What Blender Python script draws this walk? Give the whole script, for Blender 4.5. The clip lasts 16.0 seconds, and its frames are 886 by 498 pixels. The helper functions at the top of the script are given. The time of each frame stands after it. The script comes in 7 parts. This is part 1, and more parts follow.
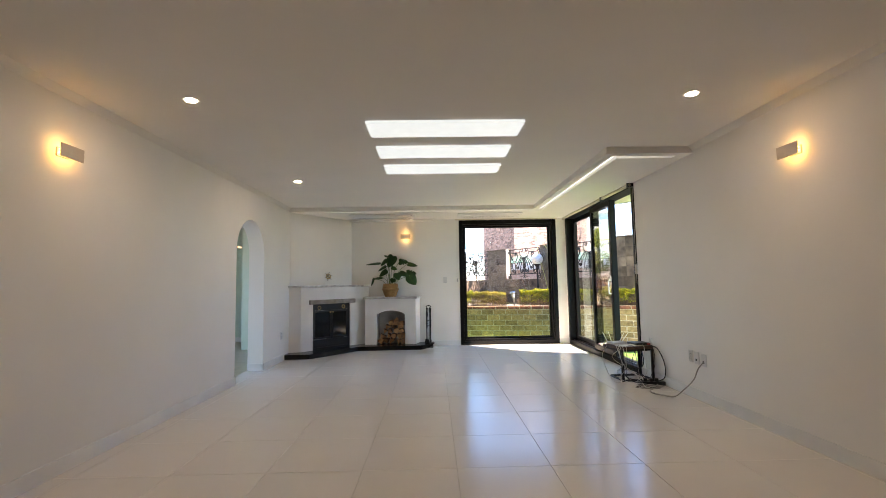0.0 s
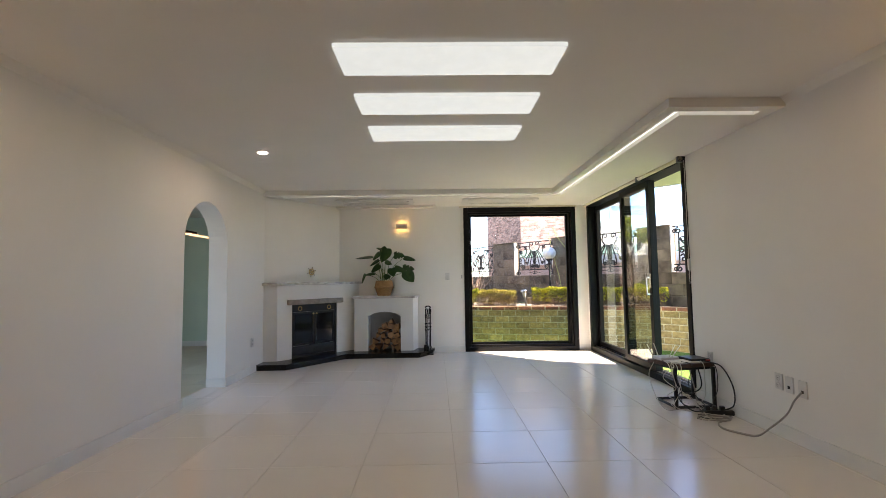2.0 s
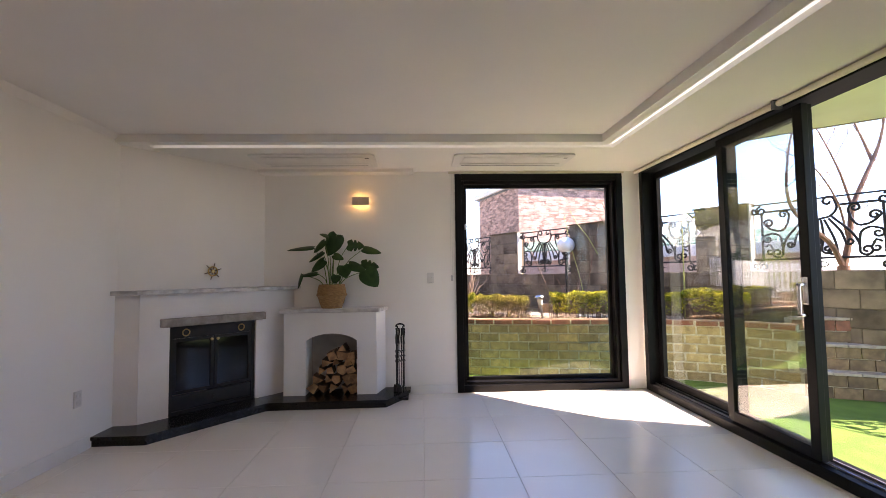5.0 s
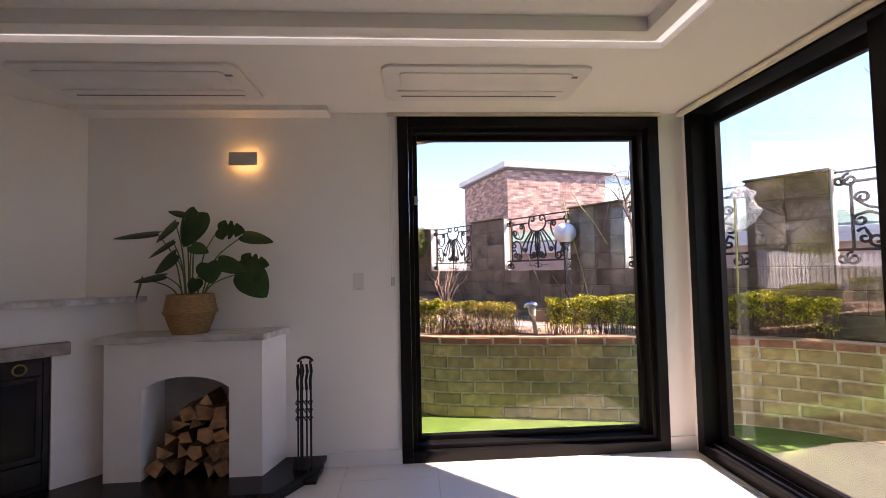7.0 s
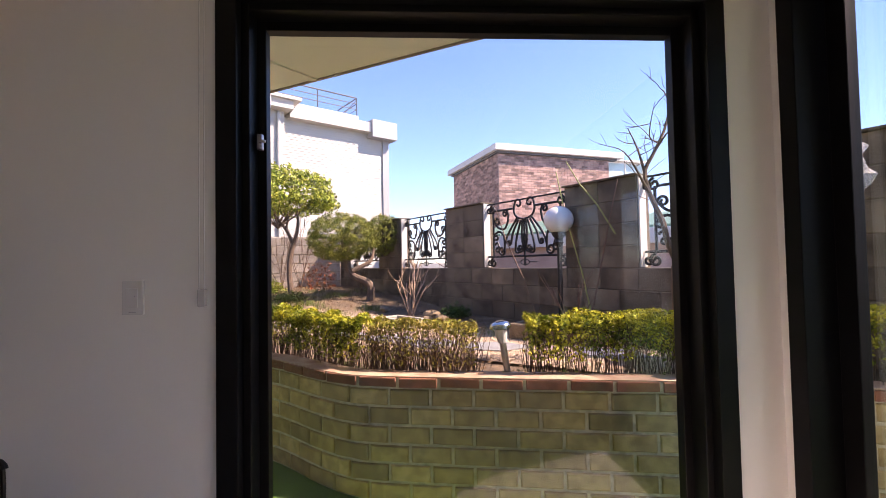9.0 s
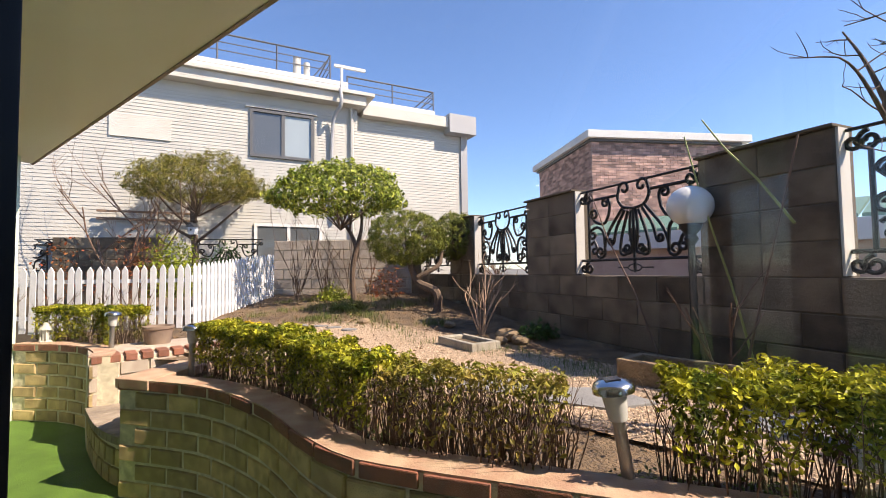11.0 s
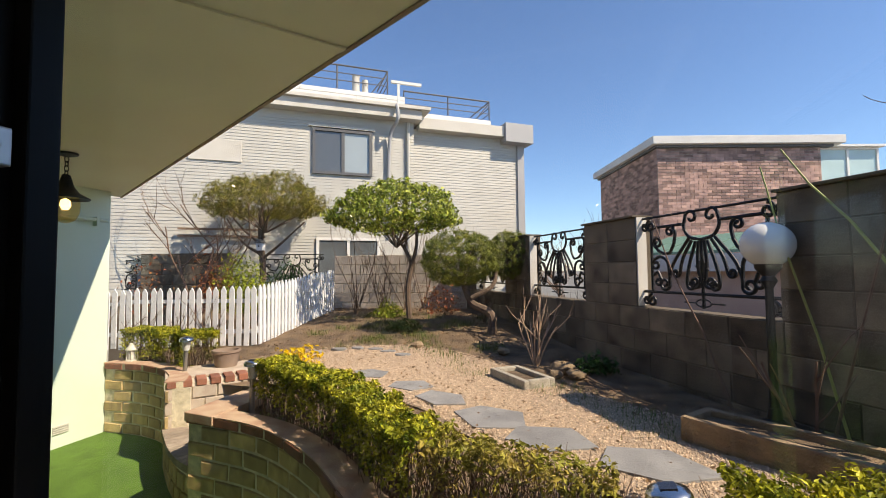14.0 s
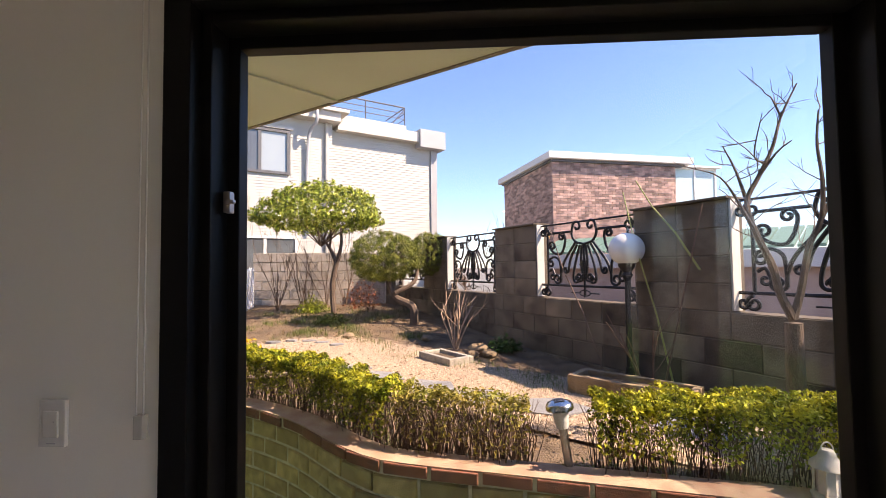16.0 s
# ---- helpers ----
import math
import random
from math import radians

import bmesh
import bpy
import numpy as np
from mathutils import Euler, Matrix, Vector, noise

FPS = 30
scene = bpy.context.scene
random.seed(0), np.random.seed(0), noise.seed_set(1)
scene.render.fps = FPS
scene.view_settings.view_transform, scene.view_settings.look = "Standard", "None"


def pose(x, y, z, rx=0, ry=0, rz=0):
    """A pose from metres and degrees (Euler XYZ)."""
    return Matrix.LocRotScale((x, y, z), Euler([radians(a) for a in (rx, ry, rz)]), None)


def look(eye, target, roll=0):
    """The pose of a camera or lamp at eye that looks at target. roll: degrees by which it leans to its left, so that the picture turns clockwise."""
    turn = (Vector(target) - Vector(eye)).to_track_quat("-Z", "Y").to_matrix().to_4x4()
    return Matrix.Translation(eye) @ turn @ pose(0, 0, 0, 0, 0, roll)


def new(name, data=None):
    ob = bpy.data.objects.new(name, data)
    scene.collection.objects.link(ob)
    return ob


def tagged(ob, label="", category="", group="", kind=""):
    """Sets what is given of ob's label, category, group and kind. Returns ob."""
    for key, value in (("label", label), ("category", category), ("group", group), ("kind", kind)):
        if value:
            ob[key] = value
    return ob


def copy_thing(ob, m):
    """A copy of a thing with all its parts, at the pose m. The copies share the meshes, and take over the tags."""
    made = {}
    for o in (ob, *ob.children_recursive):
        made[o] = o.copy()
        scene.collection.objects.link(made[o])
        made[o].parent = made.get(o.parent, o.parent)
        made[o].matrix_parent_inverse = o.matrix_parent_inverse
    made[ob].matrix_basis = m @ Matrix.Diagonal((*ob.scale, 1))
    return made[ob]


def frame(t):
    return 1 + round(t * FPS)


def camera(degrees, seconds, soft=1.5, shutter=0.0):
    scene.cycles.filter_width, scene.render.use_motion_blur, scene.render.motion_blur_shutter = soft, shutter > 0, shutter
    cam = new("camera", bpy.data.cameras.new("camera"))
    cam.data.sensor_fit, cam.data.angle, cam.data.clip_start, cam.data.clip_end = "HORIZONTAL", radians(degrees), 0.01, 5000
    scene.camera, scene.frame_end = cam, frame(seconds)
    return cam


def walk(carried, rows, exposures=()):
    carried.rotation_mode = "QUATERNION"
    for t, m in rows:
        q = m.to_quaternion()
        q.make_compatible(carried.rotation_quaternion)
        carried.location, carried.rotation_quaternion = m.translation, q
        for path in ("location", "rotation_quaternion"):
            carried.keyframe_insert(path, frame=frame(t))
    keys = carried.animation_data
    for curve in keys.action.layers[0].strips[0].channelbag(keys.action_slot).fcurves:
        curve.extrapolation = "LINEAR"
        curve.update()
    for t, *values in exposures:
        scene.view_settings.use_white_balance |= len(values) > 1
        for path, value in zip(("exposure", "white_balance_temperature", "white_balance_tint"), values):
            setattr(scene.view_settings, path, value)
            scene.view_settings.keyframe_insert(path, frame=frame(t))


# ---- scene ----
cam = camera(89.8, 16.0, 0.7)
PATH = [
    (0, (0.01, 0.451, 1.196), (0.053, 2.444, 1.352), -1.0),
    (0.5, (0.019, 0.589, 1.126), (0.057, 2.583, 1.28), -0.8),
    (1, (-0.004, 0.895, 1.132), (0.033, 2.889, 1.281), -0.8),
    (1.5, (-0.007, 1.221, 1.187), (0.03, 3.216, 1.327), -0.9),
    (2, (0.025, 1.626, 1.227), (0.061, 3.621, 1.362), -0.8),
    (2.5, (0.031, 2.061, 1.229), (0.068, 4.056, 1.366), -0.9),
    (3, (0.058, 2.481, 1.237), (0.101, 4.476, 1.37), -0.9),
    (3.5, (0.084, 2.911, 1.255), (0.137, 4.906, 1.38), -1.0),
    (4, (0.062, 3.361, 1.275), (0.121, 5.356, 1.396), -1.0),
    (4.5, (0.096, 3.799, 1.291), (0.173, 5.795, 1.406), -1.0),
    (4.7, (0.118, 3.962, 1.298), (0.2, 5.957, 1.413), -0.9),
    (6.8, (0.548, 5.862, 1.379), (0.677, 7.856, 1.453), -1.1),
    (7, (0.631, 6.033, 1.354), (0.756, 8.027, 1.438), -1.2),
    (7.5, (0.779, 6.441, 1.356), (0.916, 8.435, 1.439), -1.3),
    (8, (0.923, 6.863, 1.357), (1.058, 8.857, 1.443), -1.2),
    (8.2, (0.991, 7.01, 1.375), (1.133, 9.004, 1.435), -1.2),
    (10.3, (1.442, 8.388, 1.354), (1.365, 10.384, 1.439), -0.8),
    (10.5, (1.446, 8.517, 1.344), (1.315, 10.51, 1.436), -0.8),
    (11, (1.4, 8.776, 1.37), (1.132, 10.755, 1.462), -0.8),
    (11.5, (1.366, 8.914, 1.394), (0.969, 10.872, 1.493), -0.7),
    (12, (1.347, 8.956, 1.487), (0.857, 10.892, 1.587), -0.8),
    (12.5, (1.352, 8.989, 1.558), (0.807, 10.911, 1.661), -0.7),
    (13, (1.389, 8.992, 1.605), (0.817, 10.906, 1.708), -0.8),
    (13.5, (1.419, 8.943, 1.632), (0.851, 10.858, 1.738), -0.6),
    (14, (1.463, 8.825, 1.654), (0.938, 10.752, 1.755), -0.6),
    (14.5, (1.49, 8.621, 1.667), (1.037, 10.566, 1.765), -0.5),
    (15, (1.468, 8.462, 1.677), (1.101, 10.426, 1.768), -0.9),
    (15.5, (1.381, 8.289, 1.669), (1.135, 10.271, 1.757), -0.8),
    (16, (1.309, 8.08, 1.66), (1.2, 10.075, 1.744), -0.7),
]
EXPOSURES = [(0, 3.28, 7250, 18), (1.5, 3.06, 7300, 18), (3.5, 3.06, 7450, 24), (4.5, 3.0, 7450, 28), (7.0, 2.3, 7450, 38), (8.0, 2.05, 7350, 40), (10.5, 1.42, 7250, 25), (13.0, 0.8, 7450, 16), (14.5, 0.98, 7450, 18), (15.0, 1.05, 7600, 22), (16.0, 1.65, 7700, 29)]
walk(cam, [(t, look(eye, target, roll)) for t, eye, target, roll in PATH], EXPOSURES)

# ---- sky and sun ----
SUN = Vector((1.0, -0.2, 1.06)).normalized()
world = bpy.data.worlds.new("sky")
scene.world = world
world.use_nodes = True
sky = world.node_tree.nodes.new("ShaderNodeTexSky")
sky.sky_type = "NISHITA"
sky.sun_disc = False
sky.sun_elevation = math.asin(SUN.z)
sky.sun_rotation = math.atan2(SUN.x, SUN.y)
sky.air_density, sky.dust_density, sky.ozone_density = 1.0, 0.05, 4.0
tint = world.node_tree.nodes.new("ShaderNodeMix")
tint.data_type, tint.blend_type = "RGBA", "MULTIPLY"
tint.inputs[0].default_value, tint.inputs[7].default_value = 1.0, (0.80, 0.95, 1.13, 1)
world.node_tree.links.new(sky.outputs[0], tint.inputs[6])
world.node_tree.links.new(tint.outputs[2], world.node_tree.nodes["Background"].inputs[0])
world.node_tree.nodes["Background"].inputs[1].default_value = 0.10
sun_data = bpy.data.lights.new("sun", "SUN")
sun_data.energy, sun_data.angle, sun_data.color = 4.1, radians(0.5), (1.0, 0.91, 0.77)
sun = new("sun", sun_data)
sun.matrix_world = look(SUN * 30, (0, 0, 0))


# ---- materials ----
def material(name, color, rough=0.6, metal=0.0, color2=None, scale=8.0, fine=120.0, bump=0.15, depth=0.004, vary=0.0,
             emit=None, strength=0.0, island=False, stretch=(1, 1, 1), spec=0.5, contrast=(0.35, 0.65), rough2=None, coat=0.0):
    """A procedural surface: two colours mixed by a broad noise, a fine grain in the relief, and a change of value per object."""
    m = bpy.data.materials.new(name)
    m.use_nodes = True
    t = m.node_tree
    n, l = t.nodes, t.links
    b = n["Principled BSDF"]
    b.inputs["Roughness"].default_value, b.inputs["Metallic"].default_value = rough, metal
    b.inputs["Specular IOR Level"].default_value = spec
    b.inputs["Coat Weight"].default_value = coat
    co = n.new("ShaderNodeTexCoord")
    mp = n.new("ShaderNodeMapping")
    mp.inputs["Scale"].default_value = stretch
    l.new(co.outputs["Object"], mp.inputs[0])
    if vary and not island:
        shift, far = n.new("ShaderNodeVectorMath"), n.new("ShaderNodeObjectInfo")
        shift.operation = "MULTIPLY"
        shift.inputs[1].default_value = (41.0, 67.0, 23.0)
        l.new(far.outputs["Random"], shift.inputs[0]), l.new(shift.outputs[0], mp.inputs["Location"])
    broad = n.new("ShaderNodeTexNoise")
    broad.inputs["Scale"].default_value, broad.inputs["Detail"].default_value = scale, 6
    grain = n.new("ShaderNodeTexNoise")
    grain.inputs["Scale"].default_value, grain.inputs["Detail"].default_value = fine, 3
    l.new(mp.outputs[0], broad.inputs[0]), l.new(mp.outputs[0], grain.inputs[0])
    ramp = n.new("ShaderNodeMapRange")
    ramp.inputs[1].default_value, ramp.inputs[2].default_value = contrast
    l.new(broad.outputs[0], ramp.inputs[0])
    mix = n.new("ShaderNodeMix")
    mix.data_type = "RGBA"
    mix.inputs[6].default_value = (*color, 1)
    mix.inputs[7].default_value = (*(color2 or [c * 0.92 for c in color]), 1)
    l.new(ramp.outputs[0], mix.inputs[0])
    last = mix.outputs[2]
    if vary:
        hsv = n.new("ShaderNodeHueSaturation")
        rng = n.new("ShaderNodeMapRange")
        rng.inputs[3].default_value, rng.inputs[4].default_value = 1 - vary, 1 + vary
        if island:
            src = n.new("ShaderNodeNewGeometry").outputs["Random Per Island"]
        else:
            src = n.new("ShaderNodeObjectInfo").outputs["Random"]
        l.new(src, rng.inputs[0])
        l.new(rng.outputs[0], hsv.inputs["Value"])
        l.new(last, hsv.inputs["Color"])
        last = hsv.outputs[0]
    l.new(last, b.inputs["Base Color"])
    if rough2 is not None:
        rr = n.new("ShaderNodeMapRange")
        rr.inputs[3].default_value, rr.inputs[4].default_value = rough, rough2
        l.new(broad.outputs[0], rr.inputs[0])
        l.new(rr.outputs[0], b.inputs["Roughness"])
    if bump:
        bp = n.new("ShaderNodeBump")
        bp.inputs["Strength"].default_value, bp.inputs["Distance"].default_value = bump, depth
        l.new(grain.outputs[0], bp.inputs["Height"])
        l.new(bp.outputs[0], b.inputs["Normal"])
    if emit:
        b.inputs["Emission Color"].default_value = (*emit, 1)
        b.inputs["Emission Strength"].default_value = strength
    return m


def glass_material(name, tint=(1, 1, 1), mirror=0.028):
    m = bpy.data.materials.new(name)
    m.use_nodes = True
    n, l = m.node_tree.nodes, m.node_tree.links
    n.remove(n["Principled BSDF"])
    clear, gloss, fr, mix = n.new("ShaderNodeBsdfTransparent"), n.new("ShaderNodeBsdfGlossy"), n.new("ShaderNodeLayerWeight"), n.new("ShaderNodeMixShader")
    power, mul = n.new("ShaderNodeMath"), n.new("ShaderNodeMath")
    power.operation, mul.operation = "POWER", "MULTIPLY_ADD"
    power.inputs[1].default_value, mul.inputs[1].default_value, mul.inputs[2].default_value = 5.0, 0.9, mirror
    clear.inputs[0].default_value = (*tint, 1)
    gloss.inputs["Roughness"].default_value = 0.01
    l.new(fr.outputs["Facing"], power.inputs[0]), l.new(power.outputs[0], mul.inputs[0]), l.new(mul.outputs[0], mix.inputs[0])
    l.new(clear.outputs[0], mix.inputs[1]), l.new(gloss.outputs[0], mix.inputs[2])
    l.new(mix.outputs[0], n["Material Output"].inputs[0])
    return m


WALLPAPER = material("wallpaper", (0.83, 0.81, 0.77), 0.75, color2=(0.80, 0.78, 0.74), scale=1.2, fine=260, bump=0.12, depth=0.002)
CEILING = material("ceiling_paper", (0.80, 0.77, 0.73), 0.85, color2=(0.77, 0.75, 0.71), scale=1.5, fine=220, bump=0.1, depth=0.002)
TRIM_WHITE = material("white_trim", (0.80, 0.79, 0.76), 0.45, scale=3, fine=150, bump=0.05)
PLASTER = material("painted_plaster", (0.80, 0.79, 0.77), 0.6, color2=(0.75, 0.74, 0.72), scale=3, fine=45, bump=0.25, depth=0.006)
TILE = material("porcelain_tile", (0.79, 0.745, 0.69), 0.15, color2=(0.77, 0.725, 0.67), scale=2.5, fine=60, bump=0.02, depth=0.001, rough2=0.25, spec=0.65)
GROUT = material("tile_grout", (0.66, 0.615, 0.56), 0.9, scale=20)
BLACK_FRAME = material("black_aluminium", (0.0035, 0.0035, 0.004), 0.45, 0.0, color2=(0.006, 0.006, 0.0065), scale=6, fine=300, bump=0.05, spec=0.16)
GREY_METAL = material("grey_aluminium", (0.45, 0.45, 0.46), 0.35, 0.8, scale=10)
CHROME = material("brushed_steel", (0.6, 0.6, 0.6), 0.2, 1.0, scale=30, fine=400, bump=0.05)
GLASS = glass_material("window_glass", (0.96, 0.98, 0.97))
DOOR_GLASS = glass_material("double_glazing", (0.94, 0.97, 0.96), 0.11)
PLASTIC = material("white_plastic", (0.70, 0.69, 0.67), 0.35, scale=5, bump=0.02)
BLACK_STONE = material("black_granite", (0.006, 0.006, 0.007), 0.25, color2=(0.014, 0.014, 0.014), scale=60, fine=200, bump=0.03, spec=0.3)
MARBLE = material("grey_marble", (0.62, 0.60, 0.58), 0.3, color2=(0.36, 0.34, 0.33), scale=7, fine=40, bump=0.05, stretch=(1, 3, 3), contrast=(0.4, 0.7))
IRON = material("wrought_iron", (0.008, 0.008, 0.009), 0.45, 0.0, color2=(0.016, 0.015, 0.014), scale=15, fine=150, bump=0.2, spec=0.3)
TURF = material("artificial_turf", (0.12, 0.24, 0.03), 0.85, color2=(0.085, 0.175, 0.02), scale=6, fine=240, bump=0.8, depth=0.015)
SOIL = material("garden_soil", (0.10, 0.066, 0.041), 0.95, color2=(0.235, 0.158, 0.095), scale=5, fine=70, bump=0.9, depth=0.03)
GRAVEL = material("pink_gravel", (0.52, 0.385, 0.27), 0.9, color2=(0.36, 0.26, 0.18), scale=22, fine=90, bump=1.0, depth=0.02)
PEBBLE = material("gravel_stone", (0.60, 0.45, 0.32), 0.85, color2=(0.43, 0.31, 0.215), scale=30, vary=0.4, island=True, bump=0)
SLATE = material("grey_flagstone", (0.27, 0.265, 0.26), 0.75, color2=(0.19, 0.185, 0.185), scale=6, fine=60, bump=0.4, depth=0.01, vary=0.1)
BRICK = material("ochre_brick", (0.56, 0.41, 0.20), 0.85, color2=(0.35, 0.25, 0.12), scale=14, fine=120, bump=0.6, depth=0.006, vary=0.3)
RED_BRICK = material("red_cap_brick", (0.33, 0.125, 0.075), 0.85, color2=(0.20, 0.085, 0.055), scale=14, fine=120, bump=0.5, depth=0.006, vary=0.2)
MORTAR = material("mortar", (0.74, 0.65, 0.48), 0.95, color2=(0.46, 0.40, 0.29), scale=20, fine=150, bump=0.5)
CONCRETE_BLOCK = material("concrete_block", (0.25, 0.195, 0.138), 0.95, color2=(0.07, 0.054, 0.041), scale=3.4, fine=45, bump=0.5, depth=0.01, vary=0.3, contrast=(0.3, 0.7), spec=0.2)
GREY_BLOCK = material("grey_block", (0.52, 0.44, 0.37), 0.9, color2=(0.37, 0.31, 0.26), scale=5, fine=70, bump=0.7, depth=0.015, vary=0.12)
HOUSE_BRICK = material("mottled_house_brick", (0.36, 0.23, 0.19), 0.85, color2=(0.26, 0.155, 0.13), scale=9, fine=90, bump=0.3, vary=0.35)
HOUSE_BRICK_FAR = material("mottled_far_brick", (0.46, 0.29, 0.235), 0.85, color2=(0.28, 0.175, 0.155), scale=5, fine=90, bump=0.3, vary=0.5, island=True)
SIDING = material("white_siding", (0.48, 0.465, 0.425), 0.6, color2=(0.43, 0.415, 0.38), scale=2, fine=40, bump=0.1)
CREAM = material("cream_concrete", (0.58, 0.55, 0.50), 0.75, color2=(0.50, 0.47, 0.42), scale=3, fine=60, bump=0.3)
GREEN_PAINT = material("pale_green_paint", (0.60, 0.70, 0.59), 0.8, color2=(0.56, 0.655, 0.545), scale=2, fine=90, bump=0.25, depth=0.004)
EAVE_PAINT = material("cream_eave_paint", (0.79, 0.77, 0.62), 0.85, color2=(0.74, 0.71, 0.57), scale=2, fine=80, bump=0.2)
ROAD = material("lower_ground", (0.20, 0.19, 0.17), 0.95, color2=(0.14, 0.135, 0.12), scale=0.6, fine=20, bump=0.3)
PICKET = material("white_picket_paint", (0.76, 0.76, 0.78), 0.6, color2=(0.66, 0.67, 0.70), scale=10, fine=120, bump=0.15, vary=0.08)
DARK_GREY = material("dark_grey_metal", (0.10, 0.10, 0.105), 0.5, scale=8)


# ---- mesh helpers ----
class Geo:
    """Gathers vertices and faces for one mesh."""

    def __init__(self):
        self.v, self.f = [], []

    def add(self, verts, faces):
        k = len(self.v)
        self.v += [tuple(p) for p in verts]
        self.f += [tuple(i + k for i in f) for f in faces]
        return self

    def box(self, x0, x1, y0, y1, z0, z1, m=None):
        v = [Vector((x, y, z)) for z in (z0, z1) for x, y in ((x0, y0), (x1, y0), (x1, y1), (x0, y1))]
        if m is not None:
            v = [m @ p for p in v]
        return self.add(v, [(3, 2, 1, 0), (4, 5, 6, 7), (0, 1, 5, 4), (1, 2, 6, 5), (2, 3, 7, 6), (3, 0, 4, 7)])

    def prism(self, poly, z0, z1, m=None):
        n = len(poly)
        v = [Vector((x, y, z)) for z in (z0, z1) for x, y in poly]
        if m is not None:
            v = [m @ p for p in v]
        return self.add(v, [tuple(reversed(range(n))), tuple(range(n, 2 * n))] + [(i, (i + 1) % n, n + (i + 1) % n, n + i) for i in range(n)])

    def tube(self, pts, r, n=6, r1=None):
        """A round bar along points, tapering from r to r1."""
        pts = [Vector(p) for p in pts]
        r1 = r if r1 is None else r1
        k, last = len(pts), len(pts) - 1
        v, ref = [], Vector((0, 0, 1))
        side = None
        for i, p in enumerate(pts):
            d = (pts[min(i + 1, last)] - pts[max(i - 1, 0)]).normalized()
            if side is None:
                side = d.cross(ref if abs(d.z) < 0.9 else Vector((1, 0, 0))).normalized()
            else:
                side = (side - d * side.dot(d)).normalized()
            up = d.cross(side)
            rr = r + (r1 - r) * i / max(last, 1)
            v += [p + side * (rr * math.cos(2 * math.pi * j / n)) + up * (rr * math.sin(2 * math.pi * j / n)) for j in range(n)]
        f = [(i * n + j, i * n + (j + 1) % n, (i + 1) * n + (j + 1) % n, (i + 1) * n + j) for i in range(k - 1) for j in range(n)]
        f += [tuple(reversed(range(n))), tuple(range((k - 1) * n, k * n))]
        return self.add(v, f)

    def lathe(self, prof, c=(0, 0, 0), n=20, m=None):
        """A turned shape: (radius, height) pairs round the z axis through c."""
        c = Vector(c)
        v = [Vector((r * math.cos(2 * math.pi * j / n), r * math.sin(2 * math.pi * j / n), z)) for r, z in prof for j in range(n)]
        v = [(m @ p if m is not None else p) + c for p in v]
        k = len(prof)
        f = [(i * n + j, i * n + (j + 1) % n, (i + 1) * n + (j + 1) % n, (i + 1) * n + j) for i in range(k - 1) for j in range(n)]
        f += [tuple(reversed(range(n))), tuple(range((k - 1) * n, k * n))]
        return self.add(v, f)

    def mesh(self, name):
        me = bpy.data.meshes.new(name)
        me.from_pydata(self.v, [], self.f)
        me.update()
        return me


def finish(me, mat, bevel=0.0, smooth=False):
    bm = bmesh.new()
    bm.from_mesh(me)
    bmesh.ops.recalc_face_normals(bm, faces=bm.faces)
    if bevel:
        sharp = [e for e in bm.edges if len(e.link_faces) == 2 and e.calc_face_angle(0) > 0.6]
        bmesh.ops.bevel(bm, geom=sharp, offset=bevel, segments=2, affect="EDGES", profile=0.6, clamp_overlap=True)
    for f in bm.faces:
        f.smooth = smooth
    bm.to_mesh(me)
    bm.free()
    me.materials.append(mat)
    if smooth:
        me.set_sharp_from_angle(angle=radians(40))
    return me


def part(name, geo, mat, parent=None, label="", bevel=0.0, smooth=False):
    ob = new(name, finish(geo.mesh(name), mat, bevel, smooth))
    if parent is not None:
        ob.parent = parent
    if label:
        ob["label"] = label
    return ob


def thing(name, label, category, at=(0, 0, 0), group="", kind="", rz=0.0):
    ob = new(name)
    ob.matrix_basis = pose(*at, 0, 0, rz)
    ob.empty_display_size = 0.1
    return tagged(ob, label, category, group, kind)


def structure(name, geo, mat, label, category, bevel=0.0, smooth=False):
    return tagged(part(name, geo, mat, None, "", bevel, smooth), label, category, "", "structure")


def smooth_curve(pts, step=0.1):
    """Catmull-Rom points at even steps through plan points."""
    p = [Vector(q) for q in pts]
    p = [p[0] * 2 - p[1]] + p + [p[-1] * 2 - p[-2]]
    raw = []
    for i in range(1, len(p) - 2):
        for k in range(20):
            u = k / 20
            raw.append(0.5 * (2 * p[i] + (p[i + 1] - p[i - 1]) * u + (2 * p[i - 1] - 5 * p[i] + 4 * p[i + 1] - p[i + 2]) * u * u
                              + (3 * p[i] - p[i - 1] - 3 * p[i + 1] + p[i + 2]) * u ** 3))
    raw.append(p[-2])
    out, acc = [raw[0]], 0.0
    for a, b in zip(raw, raw[1:]):
        seg = (b - a).length
        while seg > 0 and acc + seg >= step:
            a = a + (b - a) * ((step - acc) / seg)
            seg = (b - a).length
            out.append(a.copy())
            acc = 0.0
        acc += seg
    return out


# ---- room: plan ----
XL, XR, YB, Y0 = -2.46, 2.64, 9.20, -1.2      # left wall, right wall, back wall, wall behind
ZC, ZS = 2.54, 2.47                            # ceiling and lowered border
W_X0, W_X1, W_Z1 = 0.517, 2.447, 2.443         # window in the back wall
D_Y0, D_Y1, D_Z1 = 6.14, 9.155, 2.50           # sliding door in the right wall
A_Y0, A_Y1, A_TOP = 6.07, 6.985, 2.11          # arch in the left wall
WT = 0.22
DECK = -0.08                                   # turf outside
G0 = 0.62                                      # garden level


